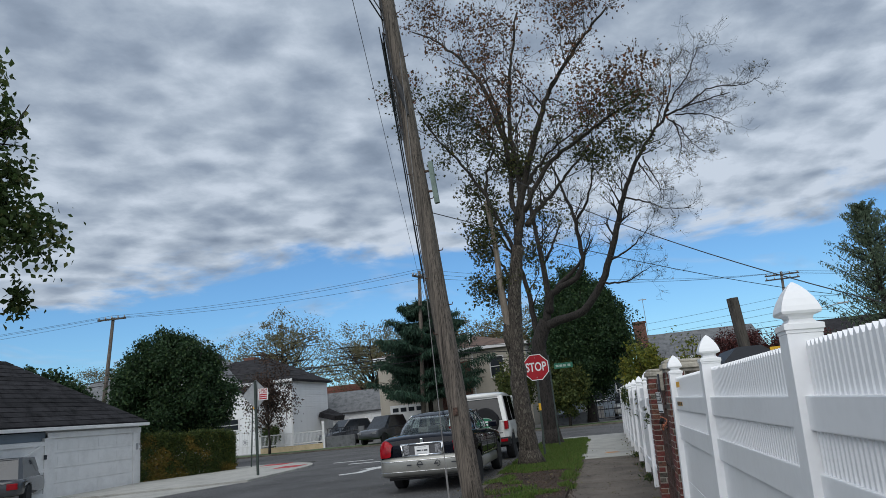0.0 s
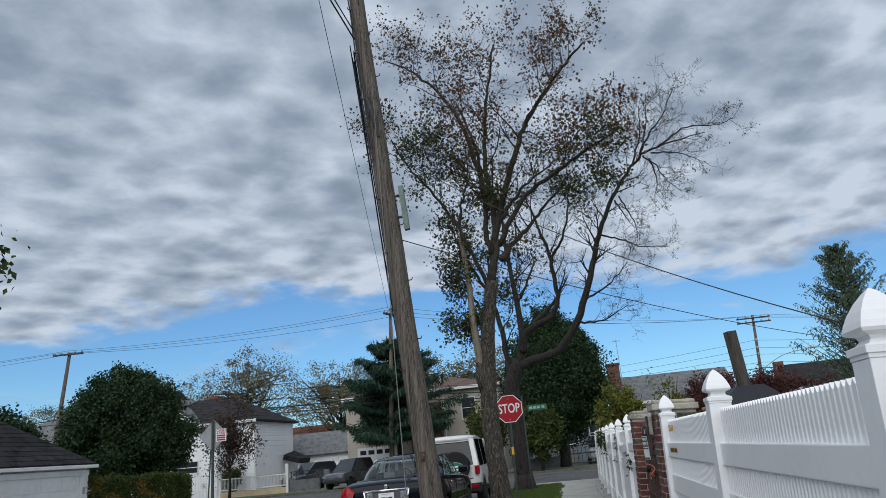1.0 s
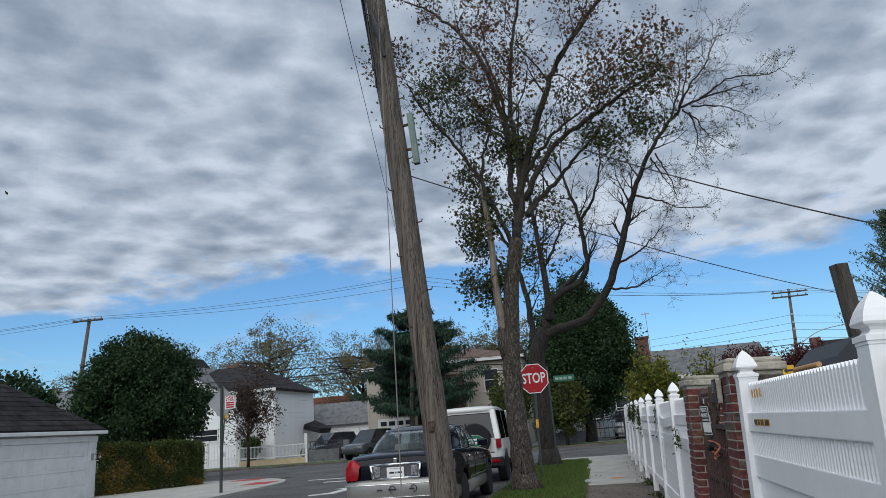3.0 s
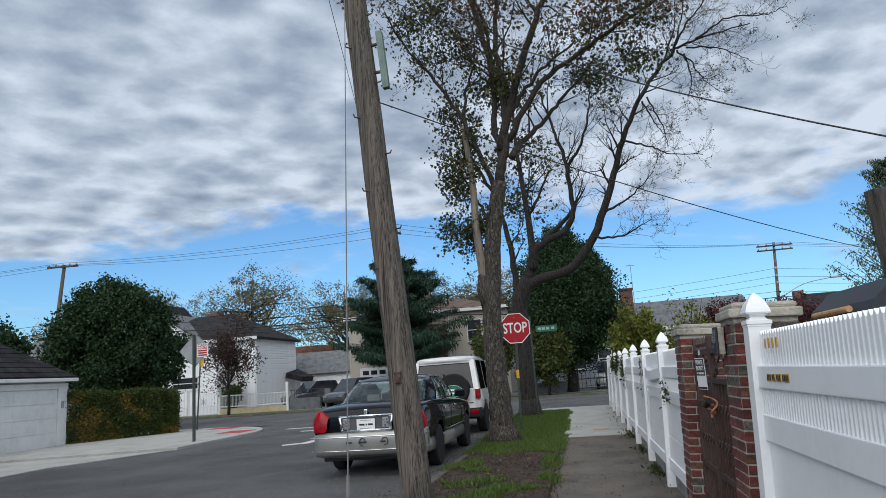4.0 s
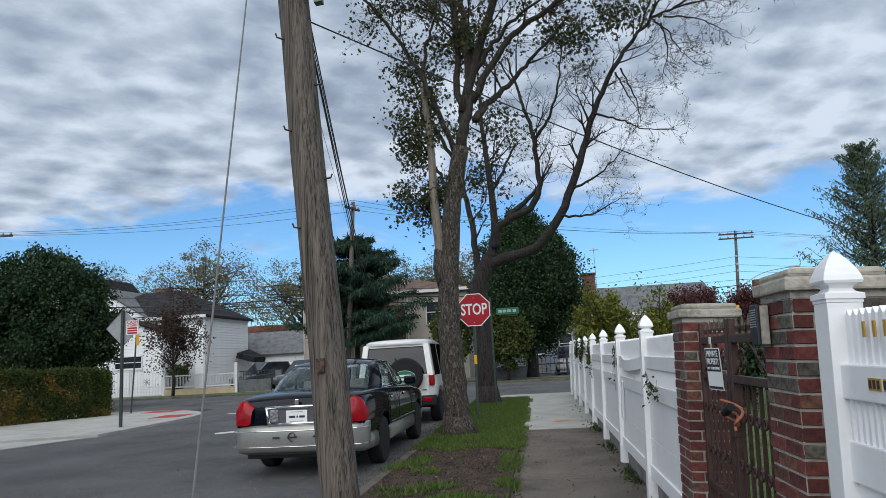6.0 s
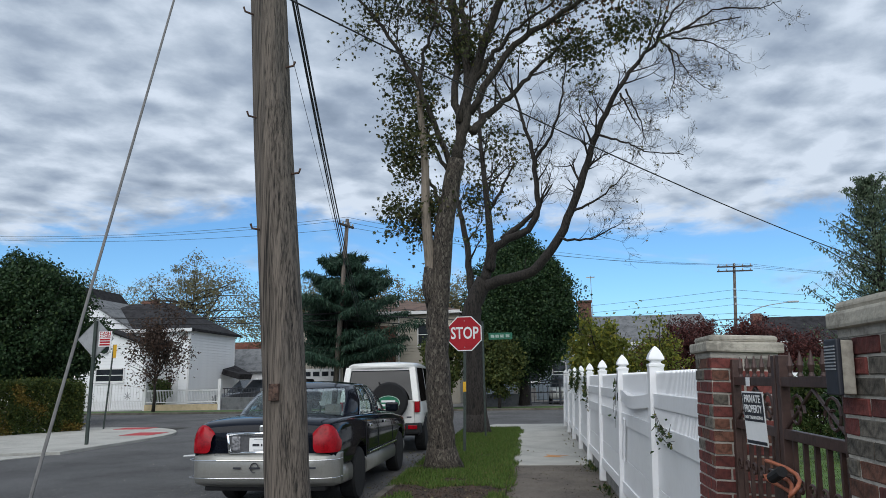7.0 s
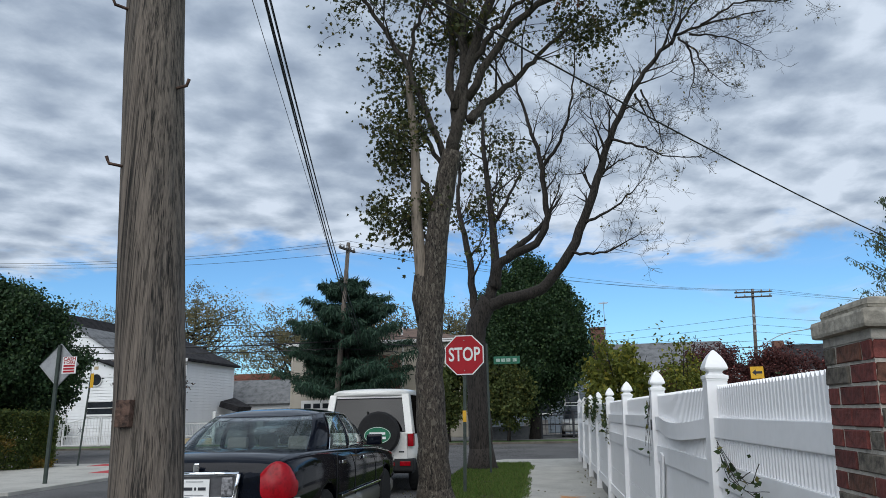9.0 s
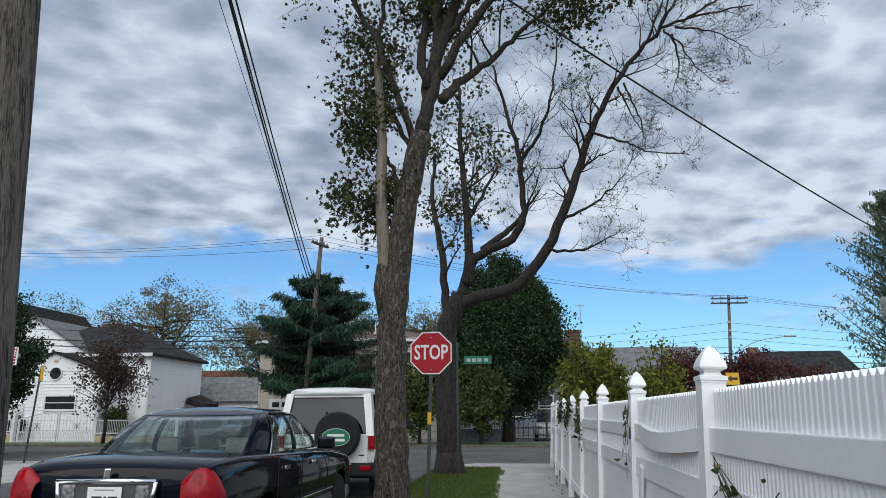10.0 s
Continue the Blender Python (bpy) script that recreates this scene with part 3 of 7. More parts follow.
def fence_post(parent, x, y, z0):
    p = part("post", boxed(x - 0.064, x + 0.064, y - 0.064, y + 0.064, z0, POST_TOP, 0.004), PVC, parent)
    part("finial", lathe(FIN, square=True), PVC, p, "pointed white vinyl post cap", m=Matrix.Translation((x, y, POST_TOP)))


def picket_strip(y0, y1, x, z0, z1, pitch, depth, saw=0.0):
    """Ribbed boards side by side, with an optional pointed top edge."""
    bm = bmesh.new()
    n = max(2, round((y1 - y0) / pitch))
    w = (y1 - y0) / n
    for i in range(n):
        a, b = y0 + i * w, y0 + (i + 1) * w
        g = w * (0.2 if saw else 0.3)
        pts = [(a, 0), (a + g, depth), (b - g, depth), (b, 0)]
        lo = [bm.verts.new((x - d, yy, z0)) for yy, d in pts]
        zt = [z1 - saw, z1 - saw, z1 - saw, z1 - saw]
        hi = [bm.verts.new((x - d, yy, zz)) for (yy, d), zz in zip(pts, zt)]
        back_lo = [bm.verts.new((x + 0.02, yy, z0)) for yy in (a, b)]
        back_hi = [bm.verts.new((x + 0.02, yy, z1 - saw)) for yy in (a, b)]
        for k in range(3):
            bm.faces.new((lo[k], hi[k], hi[k + 1], lo[k + 1]))
        bm.faces.new((back_lo[0], back_lo[1], back_hi[1], back_hi[0]))
        if saw:
            tip_f = bm.verts.new((x - depth, (a + b) / 2, z1))
            tip_b = bm.verts.new((x + 0.02, (a + b) / 2, z1))
            bm.faces.new((hi[1], tip_f, hi[2]))
            bm.faces.new((hi[0], hi[1], tip_f, tip_b, back_hi[0]))
            bm.faces.new((hi[2], hi[3], back_hi[1], tip_b, tip_f))
            bm.faces.new((back_hi[0], tip_b, back_hi[1]))
        else:
            bm.faces.new((*hi, back_hi[1], back_hi[0]))
    return bm


picket_data = {}


def pickets(parent, x, a, b, z0, z1, pitch, saw, single):
    """A row of pickets: objects of their own where the path passes near, one joined row further off."""
    if not single:
        tagged(part("ribbed_board", picket_strip(a, b, x, z0, z1, pitch, 0.007 if saw else 0.022, saw), PVC, parent), kind="stuff")
        return
    n = round((b - a) / pitch)
    w = (b - a) / n
    key = (round(w, 4), z0, saw)
    if key not in picket_data:
        me = mesh_of(picket_strip(-w / 2, w / 2, 0, 0, z1 - z0, w, 0.007 if saw else 0.022, saw), "picket")
        me.materials.append(PVC)
        picket_data[key] = me
    for i in range(n):
        part("picket", picket_data[key], None, parent, m=Matrix.Translation((x, a + (i + 0.5) * w, z0)))


def fence_panel(parent, x, y0, y1, base, single=False, broken=False):
    a, b = y0 + 0.062, y1 - 0.062
    pickets(parent, x, a, b, 1.33 if broken else 1.43, PANEL_TOP, 0.1, 0.022, single)
    if broken:
        bowed = bmesh.new()
        rows = []
        for k in range(11):
            yy, bow = a + (b - a) * k / 10, math.sin(math.pi * min(1.0, k / 9))
            zc, xc = 1.378 - 0.05 * bow - 0.01 * k / 10, x - 0.05 * bow
            rows.append([bowed.verts.new((xc + dx, yy, zc + dz)) for dx, dz in ((-0.038, -0.062), (-0.038, 0.062), (0.038, 0.062), (0.038, -0.062))])
        for r0, r1 in zip(rows, rows[1:]):
            for k in range(4):
                bowed.faces.new((r0[k], r0[(k + 1) % 4], r1[(k + 1) % 4], r1[k]))
        bowed.faces.new(rows[0][::-1])
        bowed.faces.new(rows[-1])
        part("rail", bowed, PVC, parent, "bowed white rail sprung from its post")
    else:
        part("rail", boxed(x - 0.038, x + 0.038, a, b, 1.315, 1.44, 0.006), PVC, parent)
    pickets(parent, x, a, b, 1.16, 1.32, 0.088, 0.0, single)
    if broken:
        part("loose_board", boxed(-0.01, 0.01, -0.05, 0.05, 0.0, 0.5, 0.003), PVC, parent, "splintered loose board", m=pose(x - 0.045, y1 - 0.3, 0.62, 14, 0, 0))
        # black plate on the post face draws the shade inside a torn slot
        part("slot_shade", boxed(x - 0.07, x - 0.064, y1 - 0.03, y1 + 0.02, 1.3, 1.4), SIGN_BLACK, parent, "slot torn in the post, its shade drawn as a black plate")
    part("rail", boxed(x - 0.032, x + 0.034, a, b, 1.02, 1.165, 0.006), PVC, parent)
    part("board", boxed(x - 0.012, x + 0.012, a, b, 0.62, 1.025, 0.003), PVC, parent)
    part("board", boxed(x - 0.014, x + 0.012, a, b, base + 0.14, 0.615, 0.003), PVC, parent)
    part("rail", boxed(x - 0.032, x + 0.032, a, b, base + 0.02, base + 0.15, 0.006), PVC, parent)


fence_b = thing("vinyl_fence", "white vinyl fence with ribbed boards and pointed post caps", "fence")
posts_b = [-4.15, -1.75, 0.6, 3.02, 5.36, 7.78]
for y in posts_b:
    fence_post(fence_b, 1.47, y, 0.0)
for a, b in zip(posts_b, posts_b[1:]):
    fence_panel(fence_b, 1.47, a, b, 0.06, a > 0.5)
fence_a = thing("vinyl_fence", "white vinyl fence on a cement footing, one panel broken", "fence")
posts_a = [12.45, 14.8, 17.3, 19.75, 22.2, 24.65, 27.1, 29.6]
for y in posts_a:
    fence_post(fence_a, 1.45, y, 0.0)
for a, b in zip([10.26] + posts_a, posts_a):
    fence_panel(fence_a, 1.45, a, b, 0.2, a < 16, 12 < a < 13)
fence_return = thing("vinyl_fence", "white vinyl fence turning the corner of the yard", "fence")
for i in range(1, 8):
    p = part("post", boxed(1.45 + 2.4 * i - 0.064, 1.45 + 2.4 * i + 0.064, 29.54, 29.66, 0, POST_TOP, 0.004), PVC, fence_return)
    part("finial", lathe(FIN, square=True), PVC, p, m=Matrix.Translation((1.45 + 2.4 * i, 29.6, POST_TOP)))
    part("board", boxed(1.45 + 2.4 * i - 2.33, 1.45 + 2.4 * i - 0.065, 29.58, 29.62, 0.1, PANEL_TOP, 0.004), PVC, fence_return)
setting("fence_footing", boxed(1.405, 1.62, 10.36, 29.8, -0.2, 0.2, 0.012), CEMENT, "grey cement footing under the white fence", "footing")

LEAN = Matrix.Translation((1.45, 0, 1.75)) @ Matrix.Rotation(radians(2.6), 4, "Y") @ Matrix.Translation((-1.45, 0, -1.75))


def leaned(ob):
    """The whole fence line has sunk a little towards the yard."""
    ob.matrix_basis = LEAN @ ob.matrix_basis
    return ob


leaned(fence_a)
leaned(fence_b)

# ---- brick piers, pieces are laid at the end ----
PIERS = []


def brick_pier(x0, x1, y0, y1, top, label):
    pier = thing("brick_pier", label, "brick pier")
    core = part("mortar_core", boxed(x0 + 0.005, x1 - 0.005, y0 + 0.005, y1 - 0.005, -0.1, top - 0.02), MORTAR, pier)
    cap = boxed(x0 - 0.028, x1 + 0.028, y0 - 0.028, y1 + 0.028, top, top + 0.06, 0.012)
    box(cap, x0 - 0.006, x1 + 0.006, y0 - 0.006, y1 + 0.006, top + 0.058, top + 0.1, 0.025)
    part("cap_stone", cap, CAPSTONE, pier, "weathered stone cap with chamfered edge")
    part("cap_bed", boxed(x0 + 0.001, x1 - 0.001, y0 + 0.001, y1 - 0.001, top - 0.03, top + 0.002), MORTAR, pier)
    PIERS.append((pier, x0, x1, y0, y1, top - 0.03))
    return leaned(pier)


brick_pier(1.328, 1.698, 9.96, 10.33, 1.722, "red and brown brick gate pier with a stone cap")
brick_pier(1.4, 1.79, 8.07, 8.47, 1.745, "red brick gate pier with stone cap and keypad")

# ---- iron gate between the piers ----
gate = thing("iron_gate", "brown wrought iron double gate with scrolls and pointed bars", "gate")
GX, G0, G1 = 1.45, 8.5, 9.94
gm = (G0 + G1) / 2


def scroll(x, y, z, r, turn=1):
    pts = [(x, y + turn * (r * (1 - k / 22)) * math.cos(k * 0.5), z + (r * (1 - k / 22)) * math.sin(k * 0.5)) for k in range(17)]
    return tubed(pts, 0.007, 5)


for side, (a, b) in enumerate(((G0, gm - 0.012), (gm + 0.012, G1))):
    for y in (a + 0.022, b - 0.022):
        part("stile", boxed(GX - 0.022, GX + 0.022, y - 0.022, y + 0.022, 0.06, 1.68, 0.004), IRON, gate)
    for z in (0.1, 0.62, 1.33, 1.56):
        part("crossbar", boxed(GX - 0.018, GX + 0.018, a + 0.04, b - 0.04, z - 0.022, z + 0.022, 0.003), IRON, gate)
    n = 5
    for i in range(1, n + 1):
        y = a + (b - a) * i / (n + 1)
        bar = part("bar", boxed(GX - 0.009, GX + 0.009, y - 0.009, y + 0.009, 0.1, 1.33), IRON, gate)
        part("spear_point", lathe([(0.009, 1.57), (0.014, 1.585), (0.008, 1.6), (0.015, 1.63), (0.002, 1.69)], 8), IRON, bar, m=Matrix.Translation((GX, y, 0)))
        for z in (0.35, 0.85, 1.12):
            part("scroll", scroll(GX - 0.012, y + 0.035, z, 0.035, 1 if i % 2 else -1), IRON, bar)
    for y, tn in ((a + 0.17, 1), (b - 0.17, -1)):
        part("scroll", scroll(GX, y, 1.43, 0.085, tn), IRON, gate)
    part("brace", tubed([(GX, a + 0.05, 1.36), (GX, (a + b) / 2, 1.53)], 0.008, 5), IRON, gate)
    part("brace", tubed([(GX, b - 0.05, 1.36), (GX, (a + b) / 2, 1.53)], 0.008, 5), IRON, gate)
part("lock_case", boxed(GX - 0.03, GX + 0.03, gm - 0.06, gm + 0.06, 1.0, 1.16, 0.006), IRON, gate)
part("sticker", boxed(GX - 0.0245, GX - 0.022, G1 - 0.34, G1 - 0.28, 1.535, 1.58), SIGN_WHITE, gate, "small pale sticker")

leaned(gate)
notice = thing("notice_board", "black and white private property notice hung on the gate", "sign", pose(GX - 0.045, G1 - 0.47, 1.38, 4, 0, -78) @ Matrix.Diagonal((0.74, 1, 0.74, 1)))
part("panel", boxed(-0.13, 0.13, -0.002, 0.002, -0.175, 0.175, 0.001), SIGN_WHITE, notice)
part("black_field", boxed(-0.122, 0.122, -0.0035, -0.0015, -0.02, 0.166), SIGN_BLACK, notice)
part("black_band", boxed(-0.122, 0.122, -0.0035, -0.0015, -0.166, -0.145), SIGN_BLACK, notice)
for words, z, w, s in (("PRIVATE", 0.125, 0.2, 0.07), ("PROPERTY", 0.06, 0.215, 0.07), ("NO TRESPASSING", 0.005, 0.215, 0.03)):
    part("lettering", text_mesh(words, s, 0.0006, w), SIGN_WHITE, notice, m=Matrix.Translation((0, -0.0045, z)))

leaned(notice)
cable = thing("gate_cable", "orange cable lock coiled through the gate bars", "cable lock")
part("loop", tubed([(GX - 0.05 - 0.03 * math.sin(k * 0.9), gm - 0.12 + 0.16 * math.cos(k * 0.4), 1.17 + 0.045 * math.sin(k * 0.4 + 0.6) - 0.004 * k) for k in range(24)], 0.009, 6), COPPER_CABLE, cable, smooth=True)
part("lock_body", tubed([(GX - 0.08, gm - 0.06, 1.14), (GX - 0.07, gm - 0.16, 1.18)], 0.024, 10), BLACK, cable)

leaned(cable)
keypad = thing("intercom", "dark grey gate intercom on a pale mounting box", "intercom")
part("mount", boxed(1.35, 1.39, 8.33, 8.42, 1.52, 1.7, 0.004), CAPSTONE, keypad)
part("case", boxed(1.332, 1.35, 8.325, 8.425, 1.515, 1.705, 0.006), SIGN_BLACK, keypad)
for k in range(8):
    part("grille_slat", boxed(1.328, 1.333, 8.335, 8.415, 1.6 + 0.011 * k, 1.605 + 0.011 * k), SIGN_GREY, keypad)

leaned(keypad)

# writing on the fence panel is kept as plain bars
for i in range(4):
    leaned(tagged(part("house_mark", boxed(1.441, 1.447, 7.52 - i * 0.075, 7.536 - i * 0.075, 1.535, 1.59), BRASS), "small brass bar fixed on the ribbed fence", "fence mark", group="bars on the fence"))
y = 7.5
for w in (0.085, 0.05, 0.085, 0.12):
    strip = tagged(part("address_strip", boxed(1.428, 1.4325, y - w, y, 1.358, 1.398), BRASS), "brass-yellow address strip stuck on the fence rail", "address strip", group="strips on the fence")
    for k in range(round(w / 0.028)):
        part("bar", boxed(1.4265, 1.429, y - w + 0.006 + 0.028 * k, y - w + 0.022 + 0.028 * k, 1.364, 1.392), SIGN_BLACK, strip)
    leaned(strip)
    y -= w + 0.022

# ---- behind the fence ----
grill = thing("barbecue_grill", "black barbecue grill lid with a wooden handle", "grill")
lid = bmesh.new()
prof = [(0.0, 1.3), (0.0, 1.64), (0.04, 1.74), (0.16, 1.85), (0.38, 1.85), (0.52, 1.74), (0.58, 1.6), (0.58, 1.3)]
ra = [lid.verts.new((1.84 + a, 7.15, z)) for a, z in prof]
rb = [lid.verts.new((1.84 + a, 8.1, z)) for a, z in prof]
for i in range(len(prof) - 1):
    lid.faces.new((ra[i], ra[i + 1], rb[i + 1], rb[i]))
lid.faces.new(ra[::-1])
lid.faces.new(rb)
bmesh.ops.recalc_face_normals(lid, faces=lid.faces)
part("lid", lid, SIGN_BLACK, grill)
part("handle", tubed([(1.83, 7.35, 1.71), (1.83, 7.9, 1.71)], 0.018, 10), HANDLE_WOOD, grill)
part("firebox", boxed(1.87, 2.4, 7.17, 8.08, 0.85, 1.3, 0.03), SIGN_BLACK, grill)
for x in (1.9, 2.35):
    for y in (7.22, 8.03):
        part("leg", tubed([(x, y, 0.0), (x, y, 0.9)], 0.02, 8), SIGN_BLACK, grill)
stump = thing("timber_post", "dark weathered timber post leaning behind the fence", "post")
part("post", boxed(-0.042, 0.042, -0.042, 0.042, 0.0, 2.36, 0.006), WOOD_POST, stump, m=pose(2.24, 7.5, 0.0, 0, -3.5, 20))

# ---- utility pole ----
pole_foot, pole_lean = Vector((-1.378, 10.76, -0.2)), Vector((-0.081, 0.027, 1.0))


def pole_at(h):
    return pole_foot + pole_lean * (h + 0.2)


pole = thing("utility_pole", "weathered leaning wooden utility pole with step bolts and cables", "utility pole")
rng = random.Random(4)
ctrl = [pole_at(h) + Vector((rng.uniform(-0.006, 0.006), rng.uniform(-0.006, 0.006), 0)) for h in np.linspace(-0.2, 12.5, 22)]
part("shaft", tubed(ctrl, [0.166 - 0.045 * i / 21 for i in range(22)], 24), WOOD_POLE, pole, smooth=True)


def step_bolt(h, side):
    c = pole_at(h)
    d = Vector((math.cos(side), math.sin(side), 0))
    return tubed([c + d * 0.11, c + d * 0.22, c + d * 0.235 + Vector((0, 0, 0.035))], 0.009, 6)


for i in range(15):
    part("step_bolt", step_bolt(2.75 + 0.46 * i, math.radians(-15) if i % 2 else math.radians(232)), RUST, pole)
part("bracket", boxed(-0.035, 0.035, -0.03, 0.02, -0.06, 0.06, 0.004), RUST, pole, "rusty iron bracket", m=Matrix.Translation(pole_at(1.53) + Vector((-0.012, -0.16, 0))))
b1, b2 = pole_at(4.95) + Vector((0.27, -0.06, 0)), pole_at(5.7) + Vector((0.27, -0.06, 0))
bx = part("terminal_box", tubed([b1, b2], [0.055, 0.055], 4), TRANSFORMER, pole, "grey-green terminal box")
part("mount_arm", tubed([pole_at(5.2), b1.lerp(b2, 0.3)], 0.02, 6), RUST, bx)
part("mount_arm", tubed([pole_at(5.55), b1.lerp(b2, 0.8)], 0.02, 6), RUST, bx)
for dx, dy, r in ((-0.1, -0.16, 0.016), (-0.145, -0.12, 0.012), (-0.17, -0.05, 0.02)):
    part("riser_cable", tubed([pole_at(h) + Vector((dx * (1 - h * 0.02) + 0.006 * math.sin(h * 5), dy, 0)) for h in np.linspace(6.2, 12, 20)], r * 0.7, 6), CABLE, pole)
part("splice_sleeve", tubed([pole_at(6.6) + Vector((0.06, -0.17, 0)), pole_at(7.1) + Vector((0.0, -0.18, 0)), pole_at(7.4) + Vector((-0.05, -0.17, 0))], [0.02, 0.05, 0.02], 8), CABLE, pole, "black cable splice sleeve")
guy = thing("guy_wire", "thin steel guy wire running down from the pole", "guy wire")
part("wire", tubed([pole_at(8.0) + Vector((0.08, -0.05, 0)), (-0.9, 7.02, 0.0)], 0.005, 6), GUY, guy)
part("guard", tubed([(-0.9, 7.02, -0.02), Vector((-0.9, 7.02, 0.0)).lerp(pole_at(8.0) + Vector((0.08, -0.05, 0)), 0.12)], 0.011, 6), GUY, guy, "dull plastic guy guard")

# ---- overhead lines ----
far_c = Vector((-10.5, 45.2, 11.2))


def line(a, b, drop, r, label="black overhead cable strung between poles"):
    w = tagged(part("overhead_cable", tubed(sag(a, b, drop, 24), r, 5), CABLE), label, "cable", group="overhead cables")
    return w


for k, (h, r, ox, ex, ez, drop) in enumerate(((8.12, 0.018, -0.17, -9.7, 5.4, 0.64), (8.2, 0.014, -0.19, -9.6, 5.55, 0.63), (8.3, 0.014, -0.15, -9.55, 5.75, 0.62), (8.45, 0.011, -0.2, -9.6, 5.95, 0.6))):
    line(pole_at(h) + Vector((ox, -0.15, 0)), (ex, 45.2, ez), drop, r)
line((-9.6, 45.2, 4.8), (3.6, -20.0, 12.1), 0.2, 0.006, "thin overhead wire passing beside the pole")
for k, (h, r) in enumerate(((8.6, 0.014), (8.8, 0.011), (10.4, 0.007))):
    line(pole_at(h) + Vector((-0.12, -0.1, 0)), (-2.6 - 0.2 * k, -24, h + 0.3), 0.5, r)
line(pole_at(4.82) + Vector((0.12, 0, 0)), (18.53, 30.13, 3.66), 0.9, 0.008, "thin service cable falling to a house")
line(pole_at(6.39) + Vector((0.12, 0, 0)), (4.36, 6.13, 1.45), 0.4, 0.006, "black service cable crossing over the yard")

# ---- signs ----
stop = thing("stop_sign", "red octagonal stop sign with white border on a dark post", "stop sign")
oct_m = pose(-1.13, 20.95, 2.6, 90, 0, -3) @ pose(0, 0, 0, 0, 0, 22.5)
R8 = 0.381 / math.cos(math.pi / 8)
part("panel", lathe([(R8, -0.003), (R8, 0.0)], 8), SIGN_WHITE, stop, m=oct_m)
part("red_field", lathe([(R8 * 0.945, 0.0), (R8 * 0.945, 0.0015)], 8), SIGN_RED, stop, m=oct_m)
part("lettering", text_mesh("STOP", 0.34, 0.0008, 0.62), SIGN_WHITE, stop, m=pose(-1.13, 20.947, 2.6, 0, 0, -3) @ Matrix.Diagonal((1, 1, 1.08, 1)))
part("post", boxed(-0.03, 0.03, -0.0175, 0.0175, -0.1, 2.98, 0.004), POST_GREEN, stop, m=pose(-1.19, 20.983, 0, 0, 1.4, 0))
part("bolt", lathe([(0.012, 0), (0.012, 0.008)], 8), STEEL, stop, m=pose(-1.13, 20.945, 2.88, 90))
part("bolt", lathe([(0.012, 0), (0.012, 0.008)], 8), STEEL, stop, m=pose(-1.13, 20.945, 2.3, 90))
part("yellow_tag", boxed(-1.192, -1.122, 20.955, 20.964, 1.34, 1.55, 0.002), SIGN_YELLOW, stop, "yellow tag band")
street = thing("street_name_sign", "green street name plate on a dark post", "street sign")
part("post", tubed([(-1.0, 25.0, -0.1), (-1.0, 25.0, 3.2)], 0.027, 10), POST_GREEN, street)
plate = part("name_plate", boxed(-0.84, -0.18, 25.0, 25.01, 2.68, 2.87, 0.003), SIGN_GREEN, street)
for x0, x1 in ((-0.78, -0.68), (-0.65, -0.55), (-0.52, -0.42), (-0.36, -0.26)):
    part("bar", boxed(x0, x1, 24.994, 25.0, 2.735, 2.815), DRAB, plate)
diamond = thing("warning_sign", "back of a diamond warning sign with a red sticker", "sign")
dm = pose(-11.62, 23.4, 2.88, 0, 45, 0)
part("panel", boxed(-0.38, 0.38, 0.03, 0.036, -0.38, 0.38, 0.02), SIGN_GREY, diamond, m=dm)
part("post", boxed(-11.66, -11.58, 23.36, 23.42, -0.05, 3.38, 0.004), POST_GREEN, diamond)
st = part("sticker", boxed(-11.52, -11.14, 23.415, 23.425, 2.66, 3.08), SIGN_WHITE, diamond, "white paper sticker with red print")
part("lettering", text_mesh("CASH", 0.13, 0.001, 0.33), SIGN_RED, st, m=Matrix.Translation((-11.33, 23.411, 3.02)))
part("lettering", text_mesh("4 CARS", 0.1, 0.001, 0.32), SIGN_RED, st, m=Matrix.Translation((-11.33, 23.411, 2.93)))
for z in (2.85, 2.78, 2.71):
    part("bar", boxed(-11.48, -11.18, 23.409, 23.414, z - 0.02, z + 0.025), SIGN_RED, st)
edge_sign = thing("post_sign", "small yellow sign turned sideways on a thin leaning post", "sign")
part("post", tubed([(-15.23, 29.6, -0.05), (-15.05, 29.6, 3.1)], 0.03, 8), POST_GREEN, edge_sign)
part("panel", boxed(0.0, 0.3, -0.004, 0.004, -0.24, 0.24, 0.01), SIGN_YELLOW, edge_sign, "yellow panel", m=pose(-15.04, 29.57, 2.85, 0, 0, -38))
arrow = thing("arrow_sign", "yellow arrow sign over a small green plate", "sign")
part("panel", boxed(10.78, 11.42, 44.4, 44.41, 2.9, 3.5, 0.02), SIGN_YELLOW, arrow)
part("arrow", extrude_poly([(-0.24, 0.0), (-0.06, 0.16), (-0.06, 0.06), (0.24, 0.06), (0.24, -0.06), (-0.06, -0.06), (-0.06, -0.16)], 0, 0.004), SIGN_BLACK, arrow, m=pose(11.1, 44.4, 3.2, 90))
part("plate", boxed(10.95, 11.25, 44.4, 44.41, 2.4, 2.86), SIGN_GREEN, arrow)
part("post", tubed([(11.1, 44.45, 0.0), (11.1, 44.45, 3.5)], 0.03, 8), STEEL, arrow)


